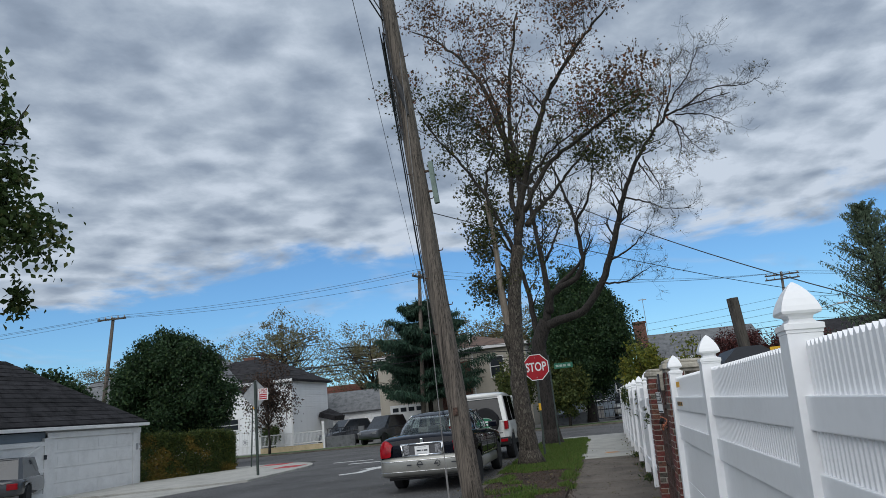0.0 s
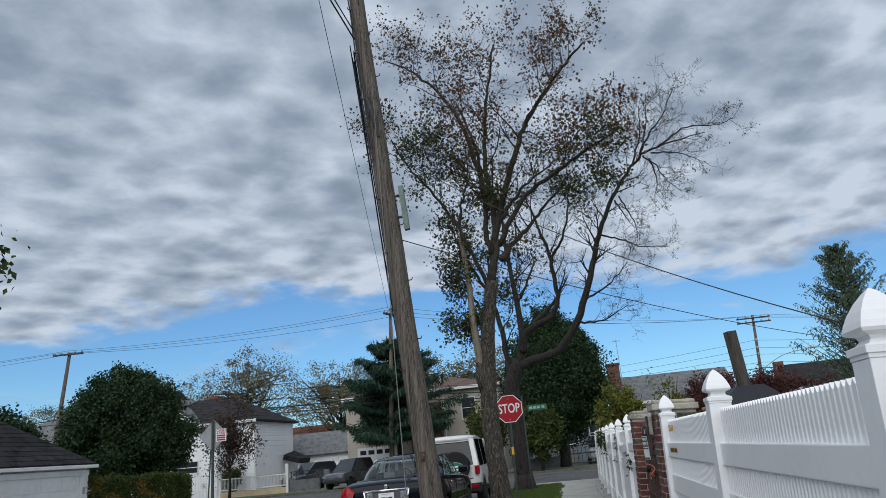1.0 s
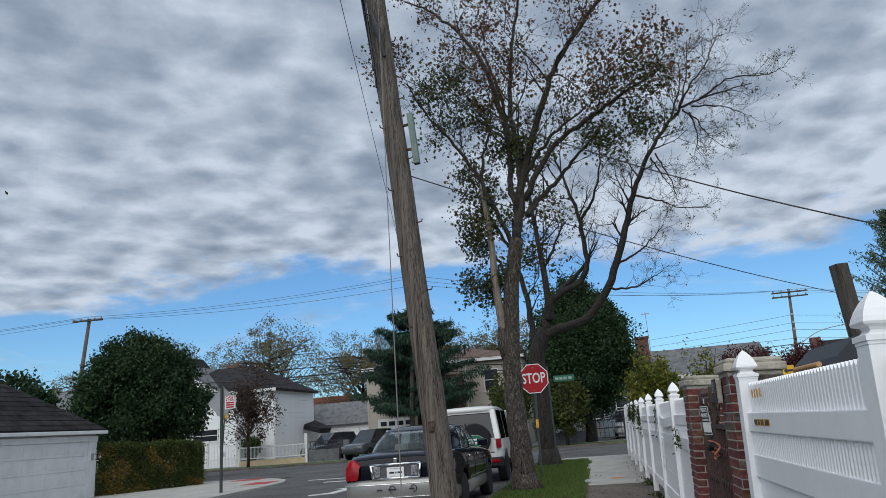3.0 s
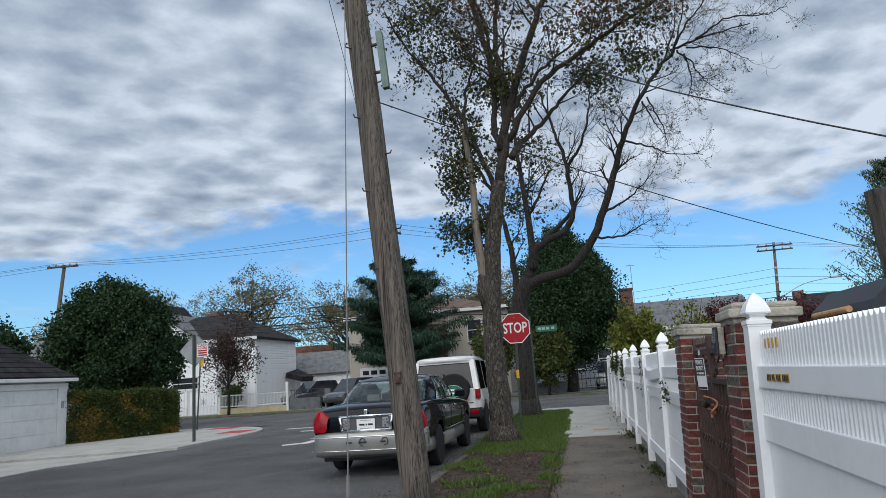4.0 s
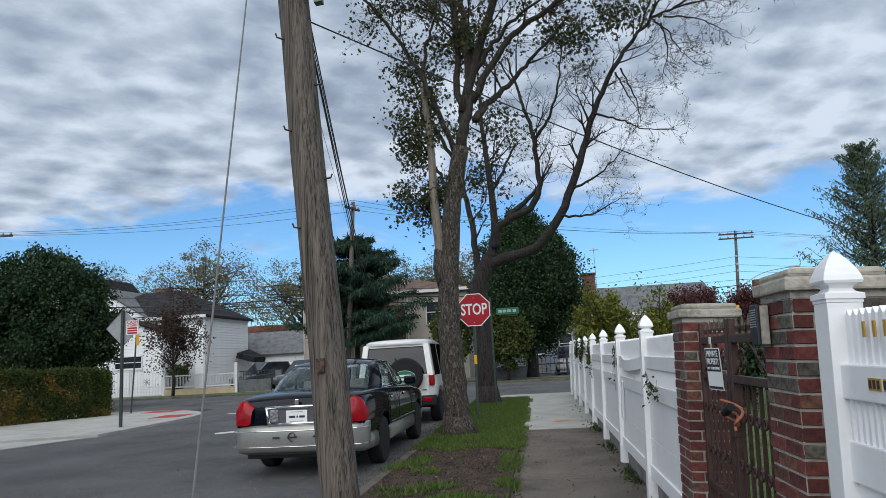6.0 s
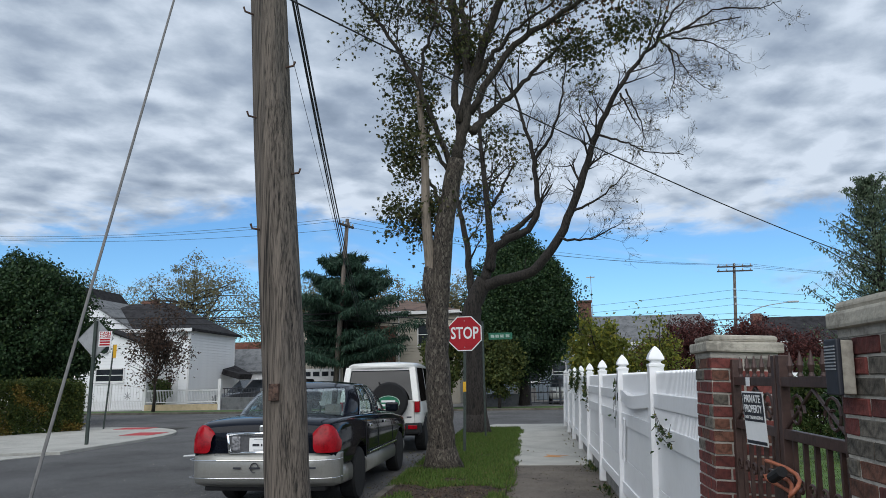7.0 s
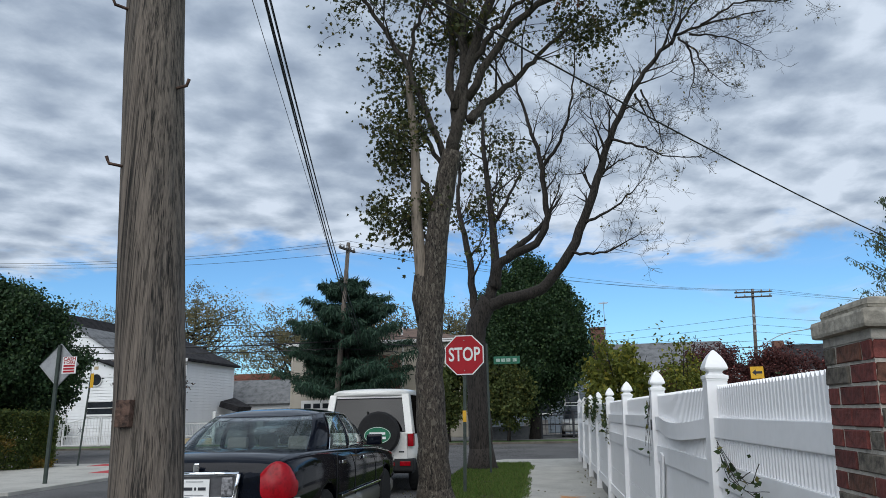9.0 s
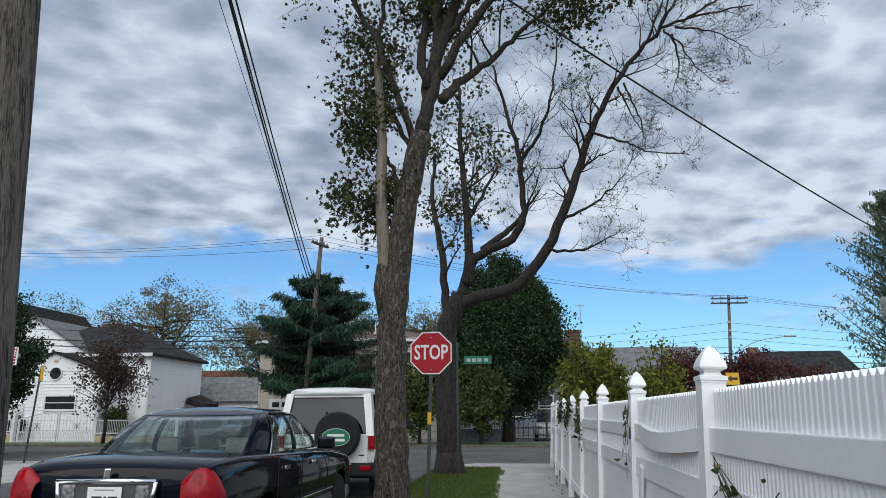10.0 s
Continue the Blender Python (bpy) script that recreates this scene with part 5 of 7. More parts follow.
# the hedge beside the garage
hedge = thing("hedge", "clipped green and yellowing privet hedge", "hedge")
ha, hb = Vector((-17.75, 25.4, 0)), Vector((-15.65, 28.9, 0))
hd = (hb - ha).normalized()
hn = Vector((-hd.y, hd.x, 0))
nrg = np.random.default_rng(8)
n = 52000
u, w, hgt = nrg.random(n), nrg.random(n), nrg.random(n)
face = nrg.integers(0, 4, n)
w = np.where(face == 0, nrg.random(n) * 0.12, w)
hgt = np.where(face == 1, 1 - nrg.random(n) * 0.08, hgt)
u = np.where(face == 2, 1 - nrg.random(n) * 0.05, u)
ln = (hb - ha).length
hp = np.array([tuple(ha + hd * (a * ln) + hn * (b * 0.9 + 0.06 * math.sin(a * 23)) + Vector((0, 0, 0.05 + c * (1.78 - 0.12 * a + 0.05 * math.sin(a * 31 + b * 5) + 0.04 * math.sin(a * 11))))) for a, b, c in zip(u, w, hgt)])
hp += nrg.normal(size=hp.shape) * np.where(nrg.random((n, 1)) < 0.2, 0.1, 0.035)
bm = bmesh.new()
for k in range(16):
    q = ha + hd * (ln * (k + 0.5) / 16) + hn * 0.45
    tube(bm, [q + Vector((0, 0, -0.05)), q + Vector((0.05, 0, 1.3))], [0.03, 0.01], 5)
part("stems", bm, BARK_DARK, hedge)
patch = np.array([noise.noise(Vector((q[0] * 1.3, q[1] * 1.3, q[2] * 1.6))) - 0.25 * q[2] for q in hp])
yellow = patch + nrg.normal(size=n) * 0.12 > 0.02
part("crown", leaves_mesh(hp[~yellow], 0.085, 61, 0.3, 0.6), L_HEDGE, hedge)
part("crown", leaves_mesh(hp[yellow], 0.085, 62, 0.3, 0.6), L_HEDGE_Y, hedge, "yellowing leaves low on the hedge")

# vines on the white fence
for i, (y, z, n, lg) in enumerate(((11.15, 1.24, 40, 0.4), (19.9, 1.45, 160, 0.5), (22.0, 1.55, 240, 0.6), (24.4, 1.6, 200, 0.5), (14.9, 1.4, 8, 0.2))):
    rg = random.Random(70 + i)
    vine = thing("vine", "thin green vine climbing over the white fence", "vine")
    pts = []
    for k in range(5):
        if i == 0:
            c = [Vector((1.372, y + 1.1, z + 0.02 + 0.012 * k)), Vector((1.34, y + rg.uniform(0.4, 0.75), z + rg.uniform(-0.16, -0.02))), Vector((1.31, y + rg.uniform(-0.05, 0.35), z + rg.uniform(-0.2, 0.06)))]
        else:
            c = [Vector((1.40, y + rg.uniform(-0.08, 0.08), z + 0.28)), Vector((1.36, y + rg.uniform(-lg, lg) * 0.6, z)), Vector((1.33, y + rg.uniform(-lg, lg), z - rg.uniform(0.1, 0.45)))]
        cp = curve_pts(c, 5)
        part("stem", tubed(cp, 0.0022, 4), BARK_DARK, vine)
        pts += cp[2:]
    pp = np.array([tuple(rg.choice(pts) + Vector((rg.gauss(-0.01, 0.015), rg.gauss(0, 0.05), rg.gauss(0, 0.05)))) for _ in range(n)])
    part("leaves", leaves_mesh(pp, 0.042 if i == 0 else 0.06, 71 + i, 0.3, 0.65), L_VINE, vine)


# ---- vehicles ----
def loft(rings, close=True):
    bm = bmesh.new()
    vs = [[bm.verts.new(p) for p in r] for r in rings]
    for a, b in zip(vs, vs[1:]):
        for k in range(len(a) - (0 if close else 1)):
            k2 = (k + 1) % len(a)
            bm.faces.new((a[k], a[k2], b[k2], b[k]))
    bm.faces.new(vs[0][::-1])
    bm.faces.new(vs[-1])
    bmesh.ops.recalc_face_normals(bm, faces=bm.faces)
    return bm


def car_ring(y, w, zb, zt, crown=0.02, sh=0.05, flare=0.0):
    h = zt - zb
    half = [(w * 0.94, zb), (w * 0.985, zb + 0.12 * h), (w, zb + 0.4 * h), (w * 0.995, zb + 0.68 * h), (w * 0.965, zt - sh), (w * 0.9, zt - sh * 0.25), (w * 0.75, zt), (w * 0.4, zt + crown)]
    return [(x, y, z) for x, z in half] + [(0, y, zt + crown * 1.2)] + [(-x, y, z) for x, z in half[::-1]]


def smooth_part(name, bm, material, parent, label="", level=1, crease=None):
    ob = part(name, bm, material, parent, label, smooth=True)
    md = ob.modifiers.new("smooth", "SUBSURF")
    md.levels = md.render_levels = level
    return ob


def cut(ob, cutters):
    """Cuts the wheel arches out of a body and keeps the plain result."""
    bm = bmesh.new()
    for c, r, w in cutters:
        bmesh.ops.create_cone(bm, cap_ends=True, segments=28, radius1=r, radius2=r, depth=w, matrix=Matrix.Translation(c) @ Matrix.Rotation(math.pi / 2, 4, "Y"))
    tmp = new("arch_cut", mesh_of(bm, "arch_cut"))
    md = ob.modifiers.new("arch", "BOOLEAN")
    md.operation, md.object, md.solver = "DIFFERENCE", tmp, "EXACT"
    tmp.matrix_world = ob.parent.matrix_basis
    bpy.context.view_layer.update()
    me = bpy.data.meshes.new_from_object(ob.evaluated_get(bpy.context.evaluated_depsgraph_get()))
    old = ob.data
    ob.modifiers.clear()
    ob.data = me
    bpy.data.meshes.remove(old)
    bpy.data.objects.remove(tmp)
    return ob


def wheel(parent, x, y, r, w, out, rim_mat=STEEL):
    s = 1 if out > 0 else -1
    prof = [(r * 0.62, -w / 2), (r * 0.93, -w / 2), (r, -w * 0.36), (r, w * 0.36), (r * 0.93, w / 2), (r * 0.62, w / 2)]
    t = part("wheel", lathe(prof, 28), BLACK, parent, smooth=False, m=pose(x, y, r + ROAD_Z, 0, 90 * s, 0))
    rim = lathe([(r * 0.63, 0.0), (r * 0.63, w * 0.46), (r * 0.58, w * 0.44), (r * 0.5, w * 0.34), (r * 0.2, w * 0.3), (r * 0.16, w * 0.42), (0.02, w * 0.44)], 24)
    rm = part("rim", rim, rim_mat, t, "wheel rim")
    for k in range(5):
        a = k * 2 * math.pi / 5
        # black block gives the shade of an opening between spokes; the rim is uncut
        part("spoke_shade", boxed(-0.03, 0.03, r * 0.3, r * 0.5, w * 0.3, w * 0.352, 0.004), BLACK, t, m=Matrix.Rotation(a, 4, "Z"))
    return t


def pane(name, quad, parent, material=None, thick=0.004, label=""):
    ob = part(name, slab(bmesh.new(), quad, thick), material or GLASS, parent, label)
    ob.visible_shadow = False
    return ob


def sedan(x, y):
    c = thing("sedan", "black sedan with silver lower body parked at the kerb", "car", Matrix.Translation((x, y, 0)) @ Matrix.Diagonal((1.0, 1.0, 1.05, 1.0)))
    z0 = ROAD_Z / 1.05
    W = 0.985
    st = [(0.05, 0.9, 0.50, 0.95), (0.09, 0.945, 0.48, 1.035), (0.28, 0.965, 0.46, 1.085), (0.75, 0.98, 0.44, 1.11), (1.15, W, 0.42, 1.11), (2.2, W, 0.42, 1.08), (3.6, W, 0.42, 1.03), (3.9, 0.98, 0.42, 1.02), (4.6, 0.965, 0.42, 0.96), (5.15, 0.93, 0.44, 0.90), (5.34, 0.85, 0.48, 0.82)]
    body = smooth_part("body", loft([car_ring(yy, w, zb + z0, zt + z0) for yy, w, zb, zt in st]), CAR_BLACK, c)
    arch = [(Vector((s * 0.9, yy, 0.34 + z0)), 0.395, 0.6) for s in (-1, 1) for yy in (1.25, 4.24)]
    cut(body, arch)
    lo = [(0.06, 0.9, 0.3, 0.5), (0.2, 0.955, 0.28, 0.53), (0.8, 0.985, 0.25, 0.535), (4.5, 0.972, 0.24, 0.52), (5.2, 0.9, 0.26, 0.48), (5.34, 0.78, 0.3, 0.46)]
    cl = smooth_part("lower_cladding", loft([car_ring(yy, w, zb + z0, zt + z0, 0.0, 0.02) for yy, w, zb, zt in lo]), CAR_SILVER, c, "silver painted lower body")
    cut(cl, arch)
    # rear bumper
    bp = [(-0.99, 0.28, 0.0), (-0.95, 0.06, 0.0), (-0.7, -0.03, 0.0), (0, -0.06, 0.0), (0.7, -0.03, 0.0), (0.95, 0.06, 0.0), (0.99, 0.28, 0.0)]
    prof = [(0.1, 0.325), (0.02, 0.35), (-0.012, 0.42), (-0.02, 0.54), (-0.018, 0.63), (0.01, 0.685), (0.09, 0.7)]
    bmb = bmesh.new()
    rings = [[bmb.verts.new((px, py + d * (1 if abs(px) < 0.98 else 0), zz + z0)) for px, py, _ in bp] for d, zz in prof]
    for a, b in zip(rings, rings[1:]):
        for k in range(len(a) - 1):
            bmb.faces.new((a[k], a[k + 1], b[k + 1], b[k]))
    bump = smooth_part("rear_bumper", bmb, CAR_SILVER, c, "scuffed silver rear bumper")
    bump.modifiers.new("thick", "SOLIDIFY").thickness = 0.03
    part("bumper_trim", tubed(curve_pts([(-0.99, 0.26, 0.625 + z0), (-0.95, 0.035, 0.625 + z0), (-0.7, -0.06, 0.625 + z0), (0, -0.09, 0.625 + z0), (0.7, -0.06, 0.625 + z0), (0.95, 0.035, 0.625 + z0), (0.99, 0.26, 0.625 + z0)], 4), 0.006, 6), CHROME, bump)
    part("bumper_trim", tubed(curve_pts([(-0.99, 0.26, 0.42 + z0), (-0.955, 0.04, 0.42 + z0), (-0.7, -0.048, 0.42 + z0), (0, -0.077, 0.42 + z0), (0.7, -0.048, 0.42 + z0), (0.955, 0.04, 0.42 + z0), (0.99, 0.26, 0.42 + z0)], 4), 0.004, 6), CHROME, bump)
    for s in (-1, 1):
        part("scuff", tubed([(0.14 + s * (0.19 - 0.05 * math.cos(k * 0.45)), -0.085, 0.545 + z0 + 0.055 * math.sin(k * 0.45)) for k in range(12)], 0.007, 5), SIGN_BLACK, bump, "dark curved scrape in the paint")
    for px, pw in ((-0.33, 0.1), (-0.12, 0.14), (0.25, 0.09), (0.62, 0.12)):
        part("scuff", boxed(px, px + pw, -0.088, -0.078, 0.53 + z0, 0.553 + z0, 0.004), SIGN_BLACK, bump, "dark scrape in the paint")
    part("valance", boxed(-0.8, 0.8, 0.14, 0.4, 0.25 + z0, 0.34 + z0, 0.02), BLACK, c)
    # lamps
    for s in (-1, 1):
        q = [(s * 0.665, 0.005), (s * 0.77, 0.0), (s * 0.87, 0.02), (s * 0.955, 0.09), (s * 0.975, 0.24)]
        bl = bmesh.new()
        tops = [(0.93, 0.03), (1.045, 0.04), (1.055, 0.05), (1.0, 0.04), (0.84, 0.0)]
        ra = [bl.verts.new((px + s * 0.004, py - 0.005, 0.705 + z0)) for px, py in q]
        rm2 = [bl.verts.new((px + s * 0.012, py - 0.015, 0.85 + z0)) for px, py in q]
        rb = [bl.verts.new((px - s * 0.01 + s * 0.0, py + dy, zt + z0)) for (px, py), (zt, dy) in zip(q, tops)]
        rc = [bl.verts.new((px - s * 0.03, py + 0.07, zt + z0 - 0.015)) for (px, py), (zt, dy) in zip(q, tops)]
        for a, b in ((ra, rm2), (rm2, rb), (rb, rc)):
            for k in range(4):
                bl.faces.new((a[k], a[k + 1], b[k + 1], b[k]))
        bmesh.ops.recalc_face_normals(bl, faces=bl.faces)
        smooth_part("tail_lamp", bl, LAMP_RED, c, "red tail lamp")
    # number plate surround
    bs = bmesh.new()
    for a, b in (((-0.45, 0.93), (0.45, 0.93)), ((0.45, 0.93), (0.41, 0.71)), ((0.41, 0.71), (-0.41, 0.71)), ((-0.41, 0.71), (-0.45, 0.93))):
        tube(bs, [(a[0], 0.0, a[1] + z0), (b[0], 0.0, b[1] + z0)], 0.022, 8)
    sur = part("chrome_surround", bs, CHROME, c, "chrome frame round the plate", smooth=True)
    part("recess", boxed(-0.43, 0.43, 0.004, 0.06, 0.7 + z0, 0.925 + z0, 0.01), PLATE_DARK, c)
    for s in (-1, 1):
        part("reverse_lamp", boxed(s * 0.335 - 0.06, s * 0.335 + 0.06, -0.012, 0.03, 0.735 + z0, 0.905 + z0, 0.02), LAMP_CLEAR, c, "clear reversing lamp")
    pl = part("number_plate", boxed(-0.155, 0.155, -0.014, -0.006, 0.725 + z0, 0.885 + z0, 0.003), SIGN_WHITE, c)
    for bx0, bx1, bz in ((-0.11, -0.02, 0.8), (0.0, 0.02, 0.8), (0.04, 0.12, 0.8)):
        part("bar", boxed(bx0, bx1, -0.017, -0.0135, bz - 0.014 + z0, bz + 0.014 + z0), SIGN_BLACK, pl)
    part("bar", boxed(-0.09, 0.09, -0.017, -0.0135, 0.86 + z0, 0.868 + z0), SIGN_GREY, pl)
    part("bar", boxed(-0.1, 0.1, -0.017, -0.0135, 0.74 + z0, 0.748 + z0), SIGN_GREY, pl)
    part("badge", boxed(-0.03, 0.03, -0.005, 0.01, 0.95 + z0, 1.03 + z0, 0.012), CHROME, c, "plain chrome emblem")
    part("bar", boxed(-0.62, -0.46, 0.0, 0.012, 0.675 + z0, 0.687 + z0), CHROME, c)
    part("bar", boxed(0.5, 0.62, 0.0, 0.012, 0.675 + z0, 0.687 + z0), CHROME, c)
    # cabin: roof, pillars, glass and seats
    zb, zt = 1.09 + z0, 1.54 + z0
    base = [(0, 0.9), (0.36, 0.915), (0.64, 0.95), (0.77, 1.02), (0.83, 1.2), (0.865, 1.46), (0.875, 1.54), (0.885, 2.32), (0.885, 2.42), (0.872, 3.18), (0.845, 3.42), (0.76, 3.62), (0.4, 3.82), (0, 3.86)]
    top = [(0, 1.52), (0.3, 1.535), (0.52, 1.57), (0.63, 1.63), (0.665, 1.74), (0.685, 1.86), (0.69, 1.9), (0.7, 2.32), (0.7, 2.42), (0.685, 2.78), (0.66, 2.86), (0.58, 2.92), (0.3, 3.0), (0, 3.03)]
    spans = (("rear_window", 0, 3, GLASS), ("rear_pillar", 3, 6, CAR_BLACK), ("side_window", 6, 7, GLASS), ("door_pillar", 7, 8, CAR_BLACK), ("side_window", 8, 9, GLASS), ("front_pillar", 9, 10, CAR_BLACK), ("windscreen", 10, 13, GLASS))

    def shell(i, t, sx):
        """A point of the cabin wall: i along the plan, t from the waist to the roof."""
        bulge = 0.05 * math.sin(math.pi * t)
        x = base[i][0] + (top[i][0] - base[i][0]) * t
        y = base[i][1] + (top[i][1] - base[i][1]) * t
        n2 = Vector((x * 1.0, (y - 2.3) * 0.6, 0))
        n2 = n2.normalized() * bulge if n2.length else n2
        return Vector((sx * (x + n2.x), y + n2.y, zb - 0.03 + (zt - 0.05 - 0.045 * ((top[i][1] - 2.3) / 0.75) ** 2 - zb + 0.03) * t))

    for name, a, b, mt in spans:
        for sx in (-1, 1):
            if name in ("rear_window", "windscreen") and sx < 0:
                continue
            idx = list(range(a, b + 1))
            cols = [(i, sx) for i in idx]
            if name == "rear_window":
                cols = [(i, -1) for i in idx[::-1]] + [(i, 1) for i in idx[1:]]
            if name == "windscreen":
                cols = [(i, 1) for i in idx] + [(i, -1) for i in idx[::-1][1:]]
            sh = bmesh.new()
            grid = [[sh.verts.new(shell(i, t / 6, q)) for i, q in cols] for t in range(7)]
            for r0, r1 in zip(grid, grid[1:]):
                for c0 in range(len(cols) - 1):
                    sh.faces.new((r0[c0], r0[c0 + 1], r1[c0 + 1], r1[c0]))
            bmesh.ops.recalc_face_normals(sh, faces=sh.faces)
            ob = part(name, sh, mt, c, smooth=True)
            ob.modifiers.new("thick", "SOLIDIFY").thickness = 0.004 if mt == GLASS else 0.02
            if mt == GLASS:
                ob.visible_shadow = False
    b3 = lambda k: shell(k[0], 0.03, k[1]) * 1.0 + Vector((0.004 * k[1], 0, 0))
    t3 = lambda k: shell(k[0], 0.97, k[1]) + Vector((0.004 * k[1], 0, 0))
    rim_pts = [shell(i, 1.0, 1) for i in range(len(top))] + [shell(i, 1.0, -1) for i in range(len(top) - 2, 0, -1)]
    mid = Vector((0, 2.28, 0))
    rf = bmesh.new()
    rows = []
    for s in (0.12, 0.35, 0.55, 0.72, 0.86, 0.95, 1.0, 1.012):
        rows.append([rf.verts.new((p.x * s, mid.y + (p.y - mid.y) * s, (zt + 0.005) - (zt + 0.005 - p.z) * s ** 2.4 - (0.012 if s > 1 else 0))) for p in rim_pts])
    rf.faces.new(rows[0])
    for r0, r1 in zip(rows, rows[1:]):
        for k in range(len(r0)):
            k2 = (k + 1) % len(r0)
            rf.faces.new((r0[k], r0[k2], r1[k2], r1[k]))
    bmesh.ops.recalc_face_normals(rf, faces=rf.faces)
    part("roof", rf, CAR_BLACK, c, smooth=True)
    for sx in (-1, 1):
        part("window_trim", tubed([b3((6, sx)), b3((7, sx)), b3((8, sx)), b3((9, sx)), b3((10, sx))], 0.009, 5), CHROME, c)
        part("window_trim", tubed([shell(6, t / 6, sx) + Vector((0.006 * sx, 0, 0)) for t in range(7)] + [t3((7, sx)), t3((8, sx)), t3((9, sx))], 0.007, 5), CHROME, c)
        mir = boxed(-0.11, 0.11, -0.06, 0.06, -0.07, 0.07, 0.03)
        part("mirror", mir, CAR_BLACK, c, m=Matrix.Translation((sx * 1.02, 3.25, 1.12 + z0)))
        for yy in (1.75, 2.75):
            part("door_handle", boxed(-0.012, 0.012, yy, yy + 0.16, 0.9 + z0, 0.94 + z0, 0.008), CHROME, c, m=Matrix.Translation((sx * 0.985, 0, 0)))
        for yy in (1.55, 2.38, 3.5):
            part("door_seam", boxed(sx * 0.984 - 0.004, sx * 0.984 + 0.004, yy, yy + 0.008, 0.5 + z0, 1.03 + z0), BLACK, c)
        part("side_trim", boxed(sx * 0.99 - 0.008, sx * 0.99 + 0.008, 1.75, 3.75, 0.535 + z0, 0.56 + z0, 0.006), CHROME, c)
    for sx in (-0.4, 0.4):
        for yy in (1.75, 2.75):
            part("seat_back", boxed(sx - 0.28, sx + 0.28, yy, yy + 0.16, 0.5 + z0, 1.06 + z0, 0.05), SEAT, c)
            part("headrest", boxed(sx - 0.13, sx + 0.13, yy + 0.02, yy + 0.12, 1.05 + z0, 1.22 + z0, 0.04), SEAT, c)
    part("parcel_shelf", boxed(-0.7, 0.7, 1.2, 1.75, 1.05 + z0, 1.075 + z0), SEAT, c)
    st_w = bmesh.new()
    tube(st_w, [(-0.4 + 0.18 * math.cos(k * 0.3), 3.15 + 0.05 * math.sin(k * 0.3), 1.08 + z0 + 0.17 * math.sin(k * 0.3)) for k in range(22)], 0.014, 6)
    part("steering_wheel", st_w, BLACK, c)
    bl = bmesh.new()
    for s in (-1, 1):
        tube(bl, [(s * 0.70, 0.95, 1.055 + z0), (s * 0.62, 0.2, 1.03 + z0)], 0.005, 4)
    part("boot_seam", bl, BLACK, c)
    for s in (-1, 1):
        for yy in (1.25, 4.24):
            wheel(c, s * 0.86, yy, 0.335, 0.22, s, CAR_GREY)
    return c


sedan(-3.12, 14.4)


